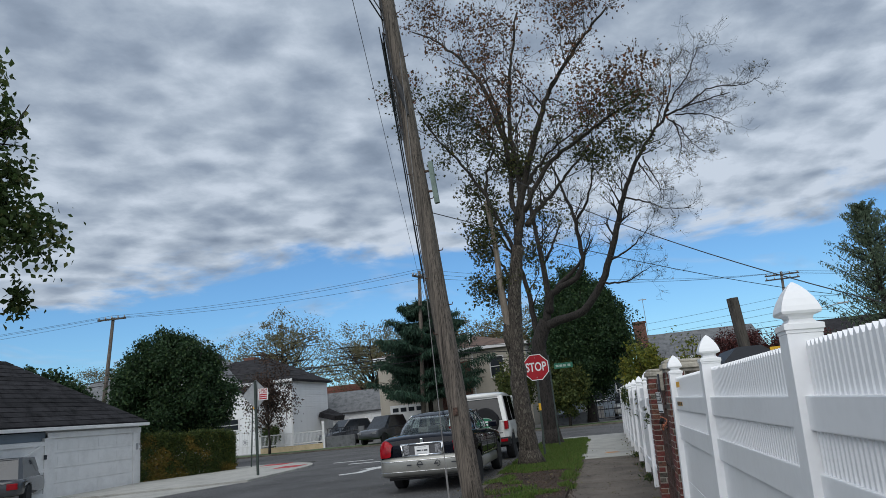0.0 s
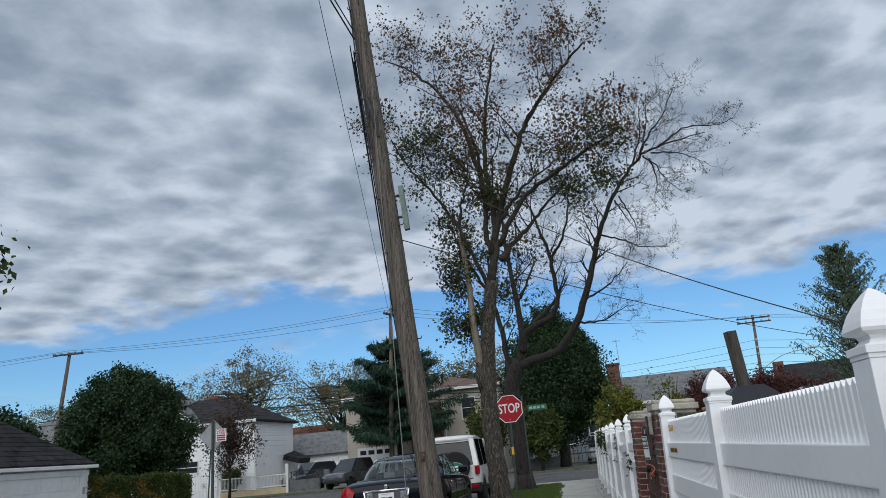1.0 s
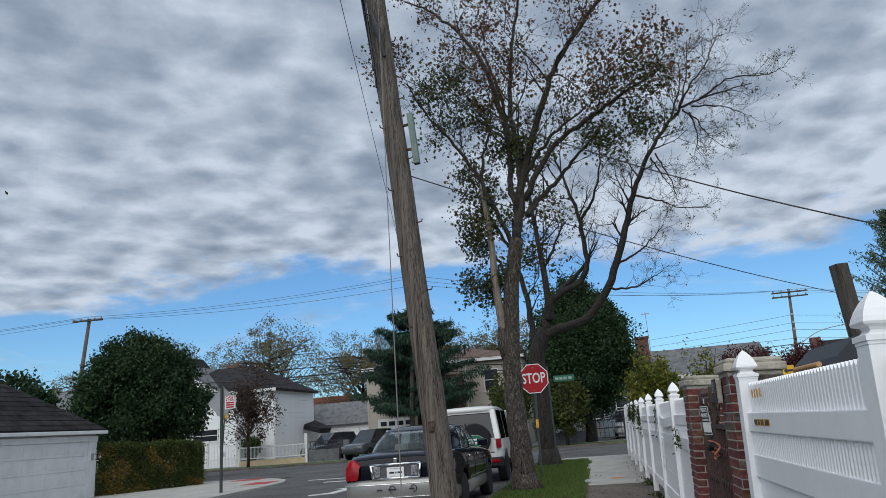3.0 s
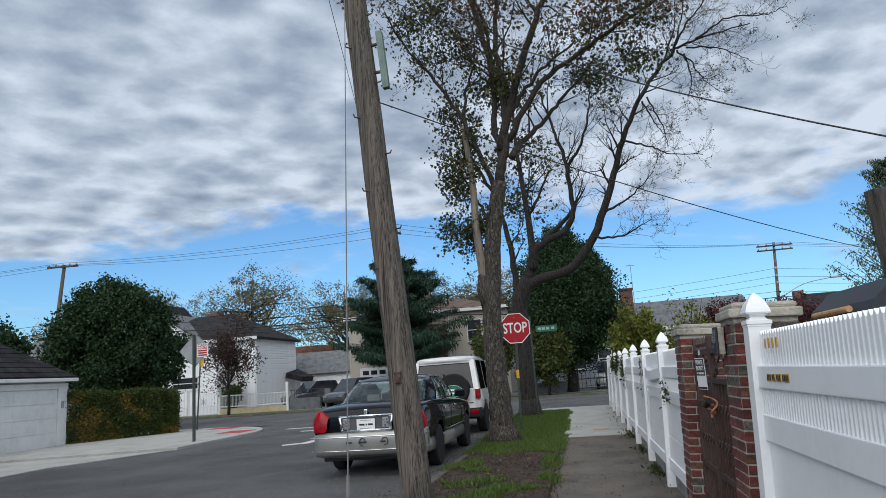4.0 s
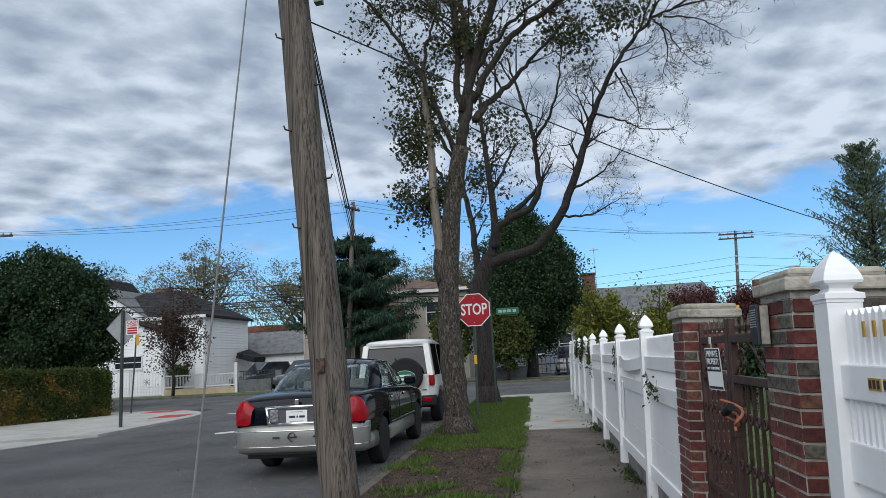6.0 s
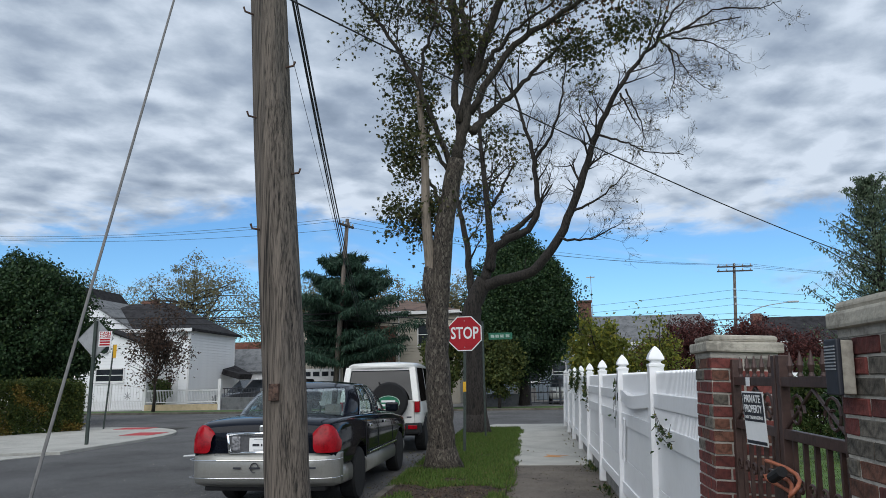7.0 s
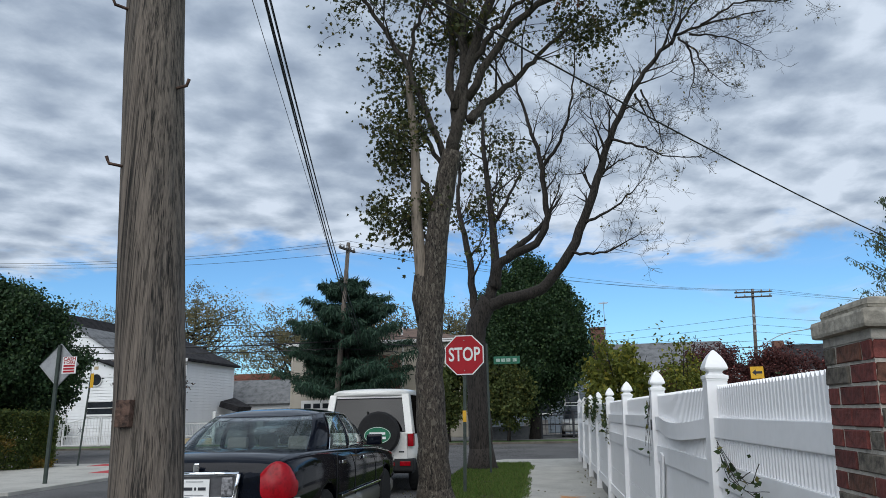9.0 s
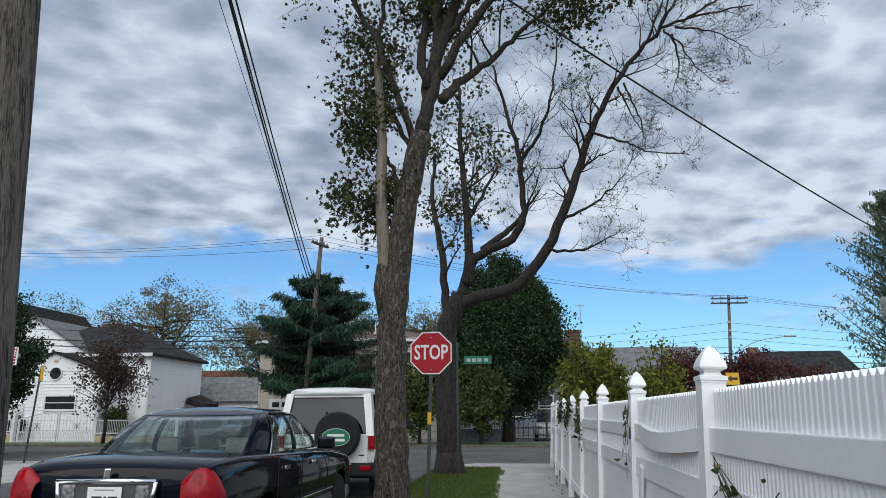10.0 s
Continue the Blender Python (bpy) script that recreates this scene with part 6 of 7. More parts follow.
def off_roader(x, y):
    c = thing("off_road_vehicle", "white boxy off-road vehicle with a spare wheel", "car", Matrix.Translation((x, y, 0)) @ Matrix.Diagonal((1.05, 1.0, 1.055, 1.0)))
    z0 = ROAD_Z / 1.055
    lo = [(0.04, 0.84, 0.52, 1.12), (0.12, 0.885, 0.5, 1.14), (1.0, 0.895, 0.45, 1.14), (3.2, 0.895, 0.45, 1.12), (3.4, 0.89, 0.46, 1.1), (4.2, 0.86, 0.48, 1.06), (4.35, 0.8, 0.5, 1.0)]
    body = smooth_part("body", loft([car_ring(yy, w, zb + z0, zt + z0, 0.0, 0.03) for yy, w, zb, zt in lo]), CAR_WHITE, c)
    arch = [(Vector((s * 0.8, yy, 0.37 + z0)), 0.43, 0.6) for s in (-1, 1) for yy in (0.98, 3.52)]
    cut(body, arch)
    zb, zt = 1.1 + z0, 1.8 + z0
    up = [(0.06, 0.84, 0.76), (1.2, 0.87, 0.78), (2.2, 0.87, 0.77), (2.75, 0.86, 0.74)]
    # roof with its step
    rf = [car_ring(0.1, 0.72, zt - 0.02, zt + 0.07, 0.01, 0.03), car_ring(0.2, 0.76, zt - 0.03, zt + 0.125, 0.015, 0.04), car_ring(1.5, 0.78, zt - 0.03, zt + 0.14, 0.015, 0.04), car_ring(1.75, 0.77, zt - 0.03, zt + 0.06, 0.015, 0.03), car_ring(2.6, 0.74, zt - 0.04, zt + 0.03, 0.015, 0.03), car_ring(2.75, 0.68, zt - 0.06, zt - 0.01, 0.01, 0.02)]
    smooth_part("roof", loft(rf), CAR_WHITE, c)
    bk = lambda s, z, ins=0.0: Vector((s * (0.865 - 0.095 * (z - zb) / (zt - zb) - ins), 0.05 + 0.12 * (z - zb) / (zt - zb), z))
    for s in (-1, 1):
        q = [bk(s, zb - 0.02), bk(s, zb - 0.02, 0.13), bk(s, zt, 0.13), bk(s, zt)]
        part("rear_pillar", slab(bmesh.new(), q if s < 0 else q[::-1], 0.05), CAR_WHITE, c)
        a0, a1 = Vector((s * 0.87, 0.08, zb - 0.02)), Vector((s * 0.775, 0.18, zt))
        side = lambda yy, u: Vector((s * (0.875 - 0.1 * u), yy + 0.1 * (u if yy < 0.5 else (-6.5 * u if yy > 3 else 0)), zb - 0.02 + (zt - zb + 0.02) * u))
        for y0, y1 in ((0.08, 0.22), (1.15, 1.25), (2.1, 2.2)):
            part("door_pillar", slab(bmesh.new(), [side(y0, 0), side(y1, 0), side(y1, 1), side(y0, 1)] if s < 0 else [side(y1, 0), side(y0, 0), side(y0, 1), side(y1, 1)], 0.03), CAR_WHITE, c)
        part("front_pillar", tubed([Vector((s * 0.84, 3.2, zb)), Vector((s * 0.74, 2.62, zt))], 0.035, 6), CAR_WHITE, c)
        for y0, y1 in ((0.22, 1.15), (1.25, 2.1)):
            pane("side_window", [side(y0, 0), side(y1, 0), side(y1, 1), side(y0, 1)], c, GLASS_DARK)
        pane("side_window", [side(2.2, 0), Vector((s * 0.85, 3.15, zb)), Vector((s * 0.75, 2.6, zt)), side(2.2, 1)], c, GLASS)
        part("tail_lamp", boxed(s * 0.82 - 0.05, s * 0.82 + 0.06, 0.0, 0.16, 0.86 + z0, 1.1 + z0, 0.015), LAMP_RED, c, "upright red tail lamp")
        part("bumper_lamp", boxed(s * 0.74 - 0.1, s * 0.74 + 0.1, -0.1, -0.08, 0.52 + z0, 0.6 + z0, 0.01), LAMP_RED, c)
        part("mirror", boxed(s * 1.0 - 0.1, s * 1.0 + 0.1, 2.95, 3.05, 1.15 + z0, 1.33 + z0, 0.03), BLACK, c)
    part("tailgate_lower", boxed(-0.76, 0.76, 0.035, 0.09, 0.56 + z0, 1.12 + z0, 0.02), CAR_WHITE, c)
    part("header", slab(bmesh.new(), [bk(-1, zt - 0.06), bk(1, zt - 0.06), bk(1, zt + 0.02), bk(-1, zt + 0.02)], -0.05), CAR_WHITE, c)
    pane("rear_window", [bk(-1, zb + 0.02, 0.13), bk(1, zb + 0.02, 0.13), bk(1, zt - 0.06, 0.13), bk(-1, zt - 0.06, 0.13)], c, GLASS_DARK)
    part("window_seal", tubed([bk(-1, zb + 0.02, 0.13), bk(1, zb + 0.02, 0.13), bk(1, zt - 0.06, 0.13), bk(-1, zt - 0.06, 0.13), bk(-1, zb + 0.02, 0.13)], 0.014, 6), BLACK, c)
    pane("windscreen", [Vector((0.82, 3.25, zb)), Vector((-0.82, 3.25, zb)), Vector((-0.7, 2.65, zt)), Vector((0.7, 2.65, zt))], c, GLASS)
    part("wiper", tubed([(0.1, 0.03, zb - 0.02), (-0.02, 0.08, zb + 0.4)], 0.015, 5), BLACK, c)
    part("rear_bumper", boxed(-0.9, 0.9, -0.08, 0.25, 0.42 + z0, 0.64 + z0, 0.04), BLACK, c, "black plastic bumper")
    sp = part("spare_wheel", lathe([(0.05, -0.1), (0.365, -0.1), (0.4, -0.06), (0.4, 0.06), (0.37, 0.1), (0.02, 0.115)], 32), BLACK, c, "covered black spare wheel", smooth=False, m=pose(0.24, -0.08, 1.1 + z0, 90))
    oval = bmesh.new()
    bmesh.ops.create_cone(oval, cap_ends=True, segments=32, radius1=0.255, radius2=0.255, depth=0.006)
    part("badge", oval, OVAL_GREEN, sp, "plain green oval badge", m=Matrix.Translation((0.0, -0.03, 0.116)) @ Matrix.Diagonal((1.0, 0.6, 1, 1)))
    ring = bmesh.new()
    tube(ring, [(0.243 * math.cos(k * 0.2), -0.03 + 0.143 * math.sin(k * 0.2), 0.12) for k in range(33)], 0.004, 5)
    part("badge_rim", ring, SIGN_WHITE, sp)
    for zz, w in ((0.005, 0.15), (-0.075, 0.16)):
        part("bar", boxed(-w, w, zz - 0.024, zz + 0.02, 0.118, 0.122), SIGN_WHITE, sp)
    part("bar", boxed(0.6, 0.7, 0.028, 0.036, 0.75 + z0, 0.775 + z0), SIGN_BLACK, c)
    part("seat_back", boxed(-0.65, 0.65, 1.4, 1.55, 0.8 + z0, 1.4 + z0, 0.05), SEAT, c)
    part("floor_pan", boxed(-0.8, 0.8, 0.3, 4.1, 0.36 + z0, 0.5 + z0), BLACK, c)
    for s in (-1, 1):
        for yy in (0.98, 3.52):
            wheel(c, s * 0.78, yy, 0.365, 0.23, s)
    return c


off_roader(-3.14, 21.3)


def plain_car(name, label, x, y, turn, paint, tall=False):
    """A parked car seen far off."""
    c = thing(name, label, "car", pose(x, y, 0.06, 0, 0, turn))
    h = 1.05 if tall else 0.85
    top = 1.75 if tall else 1.42
    st = [(0.0, 0.78, 0.35, h - 0.1), (0.15, 0.86, 0.3, h), (2.2, 0.9, 0.28, h + 0.02), (3.6, 0.88, 0.28, h - 0.05), (4.4, 0.82, 0.3, h - 0.15), (4.55, 0.7, 0.4, h - 0.3)]
    body = smooth_part("body", loft([car_ring(*s) for s in st]), paint, c)
    cut(body, [(Vector((s * 0.85, yy, 0.3)), 0.37, 0.5) for s in (-1, 1) for yy in (0.85, 3.65)])
    cab = [[(s * w, yy, z) for s, w, yy, z in ((-1, wb, y0, h - 0.04), (1, wb, y0, h - 0.04), (1, wt, y1, top), (-1, wt, y1, top))] for wb, wt, y0, y1 in ((0.7, 0.58, 0.3, 0.75), (0.78, 0.64, 0.5, 0.9), (0.78, 0.64, 3.1, 2.5), (0.72, 0.58, 3.4, 2.6))]
    part("cabin_glass", loft(cab), WINDOW_DARK, c)
    part("roof", loft([car_ring(0.72, 0.56, top - 0.05, top, 0.01, 0.02), car_ring(1.5, 0.64, top - 0.05, top + 0.03, 0.01, 0.02), car_ring(2.62, 0.58, top - 0.05, top, 0.01, 0.02)]), paint, c, smooth=True)
    for s in (-1, 1):
        part("tail_lamp", boxed(s * 0.62 - 0.14, s * 0.62 + 0.14, -0.02, 0.1, h - 0.32, h - 0.14, 0.02), LAMP_RED, c)
        part("head_lamp", boxed(s * 0.58 - 0.14, s * 0.58 + 0.14, 4.4, 4.53, h - 0.38, h - 0.24, 0.02), LAMP_CLEAR, c)
        for yy in (0.85, 3.65):
            part("wheel", lathe([(0.2, -0.1), (0.31, -0.1), (0.33, -0.05), (0.33, 0.05), (0.31, 0.1), (0.2, 0.08)], 20), BLACK, c, m=pose(s * 0.78, yy, 0.29, 0, 90 * s, 0))
    part("number_plate", boxed(-0.15, 0.15, -0.03, 0.02, 0.5, 0.6), SIGN_WHITE, c)
    return c


plain_car("suv", "dark parked off-road car in a driveway", -16.6, 50.5, 150, CAR_GREY, True)
plain_car("suv", "dark parked car beside the driveway wall", -13.4, 48.0, 165, CAR_GREY, True)
plain_car("hatchback", "dark hatchback parked outside the garage", -17.2, 17.6, 30, CAR_GREY)
plain_car("minivan", "pale parked car behind a black gate", 2.3, 52.0, 178, CAR_WHITE, True)


# ---- buildings ----
def siding(parent, material, a, b, z0, z1, out, pitch=0.19):
    """Lapped boards on a wall between two plan points; out is the side it faces."""
    me = None
    a, b, o = Vector((*a, 0)), Vector((*b, 0)), Vector((*out, 0))
    n = max(1, round((z1 - z0) / pitch))
    h = (z1 - z0) / n
    for i in range(n):
        if me is None:
            bm = bmesh.new()
            lo = [bm.verts.new(p + o * d) for p, d in ((a, 0.0), (b, 0.0), (b, 0.034), (a, 0.034))]
            hi = [bm.verts.new(p + o * d + Vector((0, 0, h))) for p, d in ((a, 0.0), (b, 0.0), (b, 0.004), (a, 0.004))]
            bm.faces.new(lo)
            bm.faces.new(hi)
            for k in range(4):
                bm.faces.new((lo[k], lo[(k + 1) % 4], hi[(k + 1) % 4], hi[k]))
            bmesh.ops.recalc_face_normals(bm, faces=bm.faces)
            me = mesh_of(bm, "clapboard")
            me.materials.append(material)
        part("clapboard", me, None, parent, m=Matrix.Translation((0, 0, z0 + i * h)))


def window(parent, x, y, z, w, h, facing=(0, -1), blind=False):
    """A framed sash window set on a wall face."""
    ang = math.degrees(math.atan2(facing[0], -facing[1]))
    wn = part("window", boxed(-w / 2, w / 2, -0.01, 0.03, 0, h), WINDOW_DARK, parent, m=pose(x + facing[0] * 0.04, y + facing[1] * 0.04, z, 0, 0, ang))
    f = bmesh.new()
    t = 0.07
    for q in ((-w / 2 - t, w / 2 + t, -t, 0), (-w / 2 - t, w / 2 + t, h, h + t), (-w / 2 - t, -w / 2, 0, h), (w / 2, w / 2 + t, 0, h), (-w / 2, w / 2, h / 2 - 0.025, h / 2 + 0.025)):
        box(f, q[0], q[1], -0.05, 0.03, q[2], q[3])
    part("frame", f, PAINT_W, wn)
    part("sill", boxed(-w / 2 - 0.1, w / 2 + 0.1, -0.09, 0.03, -0.12, -0.07), PAINT_W, wn)


def roof_gable(x0, x1, y0, y1, eave, ridge, along="x", over=0.35, thick=0.14):
    bm = bmesh.new()
    if along == "x":
        ym = (y0 + y1) / 2
        k = (ridge - eave) / (ym - y0) * over
        q = [[(x0 - over, y0 - over, eave - k), (x1 + over, y0 - over, eave - k), (x1 + over, ym, ridge), (x0 - over, ym, ridge)], [(x1 + over, y1 + over, eave - k), (x0 - over, y1 + over, eave - k), (x0 - over, ym, ridge), (x1 + over, ym, ridge)]]
    else:
        xm = (x0 + x1) / 2
        k = (ridge - eave) / (xm - x0) * over
        q = [[(x0 - over, y1 + over, eave - k), (x0 - over, y0 - over, eave - k), (xm, y0 - over, ridge), (xm, y1 + over, ridge)], [(x1 + over, y0 - over, eave - k), (x1 + over, y1 + over, eave - k), (xm, y1 + over, ridge), (xm, y0 - over, ridge)]]
    for p in q:
        slab(bm, p, thick)
    return bm


def roof_hip(x0, x1, y0, y1, eave, ridge, along="x", over=0.35):
    bm = bmesh.new()
    x0, x1, y0, y1 = x0 - over, x1 + over, y0 - over, y1 + over
    lo = [bm.verts.new(p) for p in ((x0, y0, eave), (x1, y0, eave), (x1, y1, eave), (x0, y1, eave))]
    d = [bm.verts.new((v.co.x, v.co.y, eave - 0.14)) for v in lo]
    if along == "x":
        s = (y1 - y0) / 2
        a, b = bm.verts.new((x0 + s, (y0 + y1) / 2, ridge)), bm.verts.new((x1 - s, (y0 + y1) / 2, ridge))
        fs = [(lo[0], lo[1], b, a), (lo[1], lo[2], b), (lo[2], lo[3], a, b), (lo[3], lo[0], a)]
    else:
        s = (x1 - x0) / 2
        a, b = bm.verts.new(((x0 + x1) / 2, y0 + s, ridge)), bm.verts.new(((x0 + x1) / 2, y1 - s, ridge))
        fs = [(lo[0], lo[1], a), (lo[1], lo[2], b, a), (lo[2], lo[3], b), (lo[3], lo[0], a, b)]
    for f in fs:
        bm.faces.new(f)
    for i in range(4):
        bm.faces.new((d[i], d[(i + 1) % 4], lo[(i + 1) % 4], lo[i]))
    bm.faces.new(d[::-1])
    return bm


def gable_end(parent, pts, material):
    bm = bmesh.new()
    bm.faces.new([bm.verts.new(p) for p in pts])
    ob = part("gable", bm, material, parent)
    md = ob.modifiers.new("thick", "SOLIDIFY")
    md.thickness, md.offset = 0.1, 0
    return ob


def house(label, x0, x1, y0, y1, eave, wall, roof_bm, roof_mat, name="house"):
    h = thing(name, label, "house")
    core = part("wall", boxed(x0, x1, y0, y1, 0.0, eave - 0.02), wall, h)
    for a, b, o in (((x0, y0), (x1, y0), (0, -1)), ((x1, y0), (x1, y1), (1, 0)), ((x0, y0), (x0, y1), (-1, 0))):
        siding(core, wall, a, b, 0.15, eave, o)
    for x in (x0, x1):
        part("corner_board", boxed(x - 0.06, x + 0.06, y0 - 0.05, y0 + 0.07, 0.1, eave), PAINT_W if wall != SIDING_B else wall, h)
    part("roof", roof_bm, roof_mat, h)
    part("fascia", boxed(x0 - 0.3, x1 + 0.3, y0 - 0.42, y0 - 0.38, eave - 0.2, eave + 0.02), PAINT_W, h)
    return h


h1 = house("white clapboard house with a dark hipped roof", -33.0, -22.7, 50.0, 57.2, 5.35, SIDING_W, roof_hip(-33.0, -22.7, 50.0, 57.2, 5.35, 7.6), SHINGLE_D)
for x, z, w, hh in ((-24.6, 3.3, 1.0, 1.3), (-27.4, 1.1, 1.7, 1.3), (-30.8, 3.4, 1.0, 1.3)):
    window(h1, x, 50.0, z, w, hh)
part("garage_door", boxed(-26.0, -23.4, 49.93, 49.97, 0.1, 2.4), PAINT_W, h1)
part("downpipe", tubed([(-22.62, 49.9, 0.1), (-22.62, 49.9, 5.2)], 0.05, 6), PAINT_W, h1)
wing = part("front_wing", boxed(-30.7, -24.6, 47.9, 50.0, 0, 4.15), SIDING_W, h1, "gabled front wing")
siding(wing, SIDING_W, (-30.7, 47.9), (-24.6, 47.9), 0.1, 4.15, (0, -1))
siding(wing, SIDING_W, (-24.6, 47.9), (-24.6, 50.0), 0.1, 4.15, (1, 0))
gable_end(h1, [(-30.7, 47.9, 4.15), (-24.6, 47.9, 4.15), (-27.65, 47.9, 5.25)], SIDING_W)
part("wing_roof", roof_gable(-30.7, -24.6, 47.9, 50.2, 4.15, 5.25, "y", 0.25, 0.1), SHINGLE_D, h1)
round_win = part("round_window", lathe([(0.36, 0.0), (0.36, 0.06)], 28), WINDOW_DARK, h1, "dark round window", m=pose(-27.5, 47.86, 4.02, 90))
part("frame", tubed([(0.38 * math.cos(k * math.pi / 14), 0.38 * math.sin(k * math.pi / 14), 0.05) for k in range(29)], 0.035, 5), PAINT_W, round_win)
part("gable_vent", boxed(-27.72, -27.44, 47.83, 47.89, 4.66, 4.86), YELLOW_WALL, h1)
window(h1, -27.0, 47.9, 1.9, 1.9, 0.75)
# the tall white gable behind the wing
gable_end(h1, [(-35.0, 49.9, 5.3), (-26.6, 49.9, 5.3), (-30.9, 49.9, 7.75)], SIDING_W)
part("upper_roof", roof_gable(-35.0, -26.8, 49.95, 56.5, 5.3, 7.75, "y", 0.25, 0.1), SHINGLE_G, h1, "grey shingled upper roof")
part("chimney", boxed(-29.2, -28.2, 54.6, 55.4, 6.6, 7.95, 0.02), BRICK_FAR, h1)
part("door", boxed(-30.3, -29.3, 47.82, 47.88, 0.1, 2.2), PAINT_W, h1)
h8 = house("tall white gabled house with a dark steep roof", -41.8, -35.4, 58.0, 66.0, 6.5, SIDING_W, roof_gable(-41.8, -35.4, 58.0, 66.0, 6.5, 10.1, "y", 0.3, 0.16), SHINGLE_D)
gable_end(h8, [(-41.8, 57.97, 6.5), (-35.4, 57.97, 6.5), (-38.6, 57.97, 10.0)], SIDING_W)
window(h8, -38.6, 57.95, 6.6, 0.9, 1.2)

h2 = thing("garage", "low white garage with a grey shingled roof", "garage")
part("wall", boxed(-24.0, -17.6, 58.0, 63.0, 0, 2.6), SIDING_W, h2)
part("roof", roof_gable(-24.0, -17.6, 58.0, 63.0, 2.6, 4.3, "x", 0.3), SHINGLE_G, h2)
part("garage_door", boxed(-23.0, -19.0, 57.92, 57.97, 0.05, 2.2), PAINT_W, h2)
aw = thing("awning", "dark brown awning on the white house", "awning")
part("canopy", slab(bmesh.new(), [(-22.6, 54.8, 2.3), (-21.2, 54.8, 1.9), (-21.2, 57.0, 1.9), (-22.6, 57.0, 2.6)], 0.4), SHINGLE_D, aw)
for yy in (54.9, 56.9):
    part("post", tubed([(-21.3, yy, 0.05), (-21.3, yy, 2.1)], 0.05, 6), PAINT_W, aw)
hr = house("brick house with a rust-red roof behind the garage", -37.0, -20.5, 74.0, 83.0, 4.2, BRICK_FAR, roof_hip(-37.0, -20.5, 74.0, 83.0, 4.2, 6.1), SHINGLE_R)
for x in (-34, -30, -26, -23):
    window(hr, x, 74.0, 1.2, 1.2, 1.3)

h3 = house("beige clapboard house with a brick bay and brown roof", -15.8, -4.4, 51.0, 60.0, 6.15, SIDING_B, roof_hip(-15.8, -4.4, 51.0, 60.0, 6.15, 7.5), SHINGLE_B)
part("brick_bay", boxed(-10.9, -8.6, 50.6, 51.0, 0, 5.2, 0.01), BRICK_FAR, h3)
part("garage_door", boxed(-15.1, -12.4, 50.9, 50.96, 0.05, 2.5), PAINT_W, h3)
for k in range(4):
    part("door_light", boxed(-14.9 + 0.62 * k, -14.45 + 0.62 * k, 50.88, 50.91, 2.0, 2.3), WINDOW_DARK, h3)
part("downpipe", tubed([(-8.4, 50.92, 0.1), (-8.4, 50.92, 6.0)], 0.05, 6), PAINT_W, h3)
window(h3, -6.6, 51.0, 3.9, 0.95, 1.4)
window(h3, -6.6, 51.0, 1.0, 0.95, 1.4)
window(h3, -13.8, 51.0, 3.8, 0.95, 1.4)
part("vent_pipe", tubed([(-8.8, 52.6, 6.4), (-8.8, 52.6, 7.5)], 0.08, 8), PAINT_W, h3)

# the grey siding colour stands in for shade on these pale walls
h4 = house("pale house half hidden behind the maple, walls darkened for shade", -3.6, 3.3, 56.0, 64.0, 5.4, SIDING_G, roof_hip(-3.6, 3.3, 56.0, 64.0, 5.4, 7.0, "y"), SHINGLE_D)
for x in (-2.2, 0.4, 2.3):
    window(h4, x, 56.0, 1.4, 0.9, 1.3)
    window(h4, x, 56.0, 3.7, 0.9, 1.2)
for k in range(5):
    part("step", boxed(-1.0, 0.6, 54.4 + 0.3 * k, 56.0, 0.05 + 0.18 * k, 0.23 + 0.18 * k), CEMENT, h4)
h5 = house("white house with a grey gabled roof and brick chimney", 4.3, 12.6, 54.0, 62.0, 3.9, SIDING_W, roof_gable(4.3, 12.6, 54.0, 62.0, 3.9, 5.95, "x", 0.3), SHINGLE_G)
gable_end(h5, [(4.3, 54.0, 3.9), (4.3, 62.0, 3.9), (4.3, 58.0, 5.85)], SIDING_W)
ch = part("chimney", boxed(3.7, 4.6, 53.6, 54.4, 0.05, 6.75, 0.02), BRICK_FAR, h5, "red brick chimney")
part("chimney_cap", boxed(3.64, 4.66, 53.54, 54.46, 6.7, 6.85, 0.02), BRICK_FAR, ch)
an = part("antenna", tubed([(4.75, 54.6, 5.0), (4.75, 54.6, 8.7)], 0.02, 5), STEEL, h5)
for k in range(4):
    part("element", tubed([(4.45, 54.5 + 0.14 * k, 8.6), (5.05, 54.5 + 0.14 * k, 8.6)], 0.012, 4), STEEL, an)
for x in (6.2, 9.0, 11.4):
    window(h5, x, 54.0, 1.6, 1.0, 1.2)
h6 = house("white house with a dark grey gabled roof", 18.6, 24.5, 60.0, 67.0, 4.0, SIDING_W, roof_gable(18.6, 24.5, 60.0, 67.0, 4.0, 6.0, "x", 0.3), SHINGLE_D)
gable_end(h6, [(24.5, 60.0, 4.0), (24.5, 67.0, 4.0), (24.5, 63.5, 5.9)], SIDING_W)
window(h6, 21.5, 60.0, 2.2, 1.0, 1.2)
part("chimney", boxed(18.0, 18.7, 62.8, 63.5, 0.05, 6.4, 0.02), BRICK_FAR, h6)
h7 = house("grey-roofed house behind the far trees", -54.0, -42.0, 58.0, 66.0, 5.2, SIDING_W, roof_hip(-54.0, -42.0, 58.0, 66.0, 5.2, 8.3), SHINGLE_G)
for x in (-51, -47, -44):
    window(h7, x, 58.0, 3.2, 1.0, 1.2)

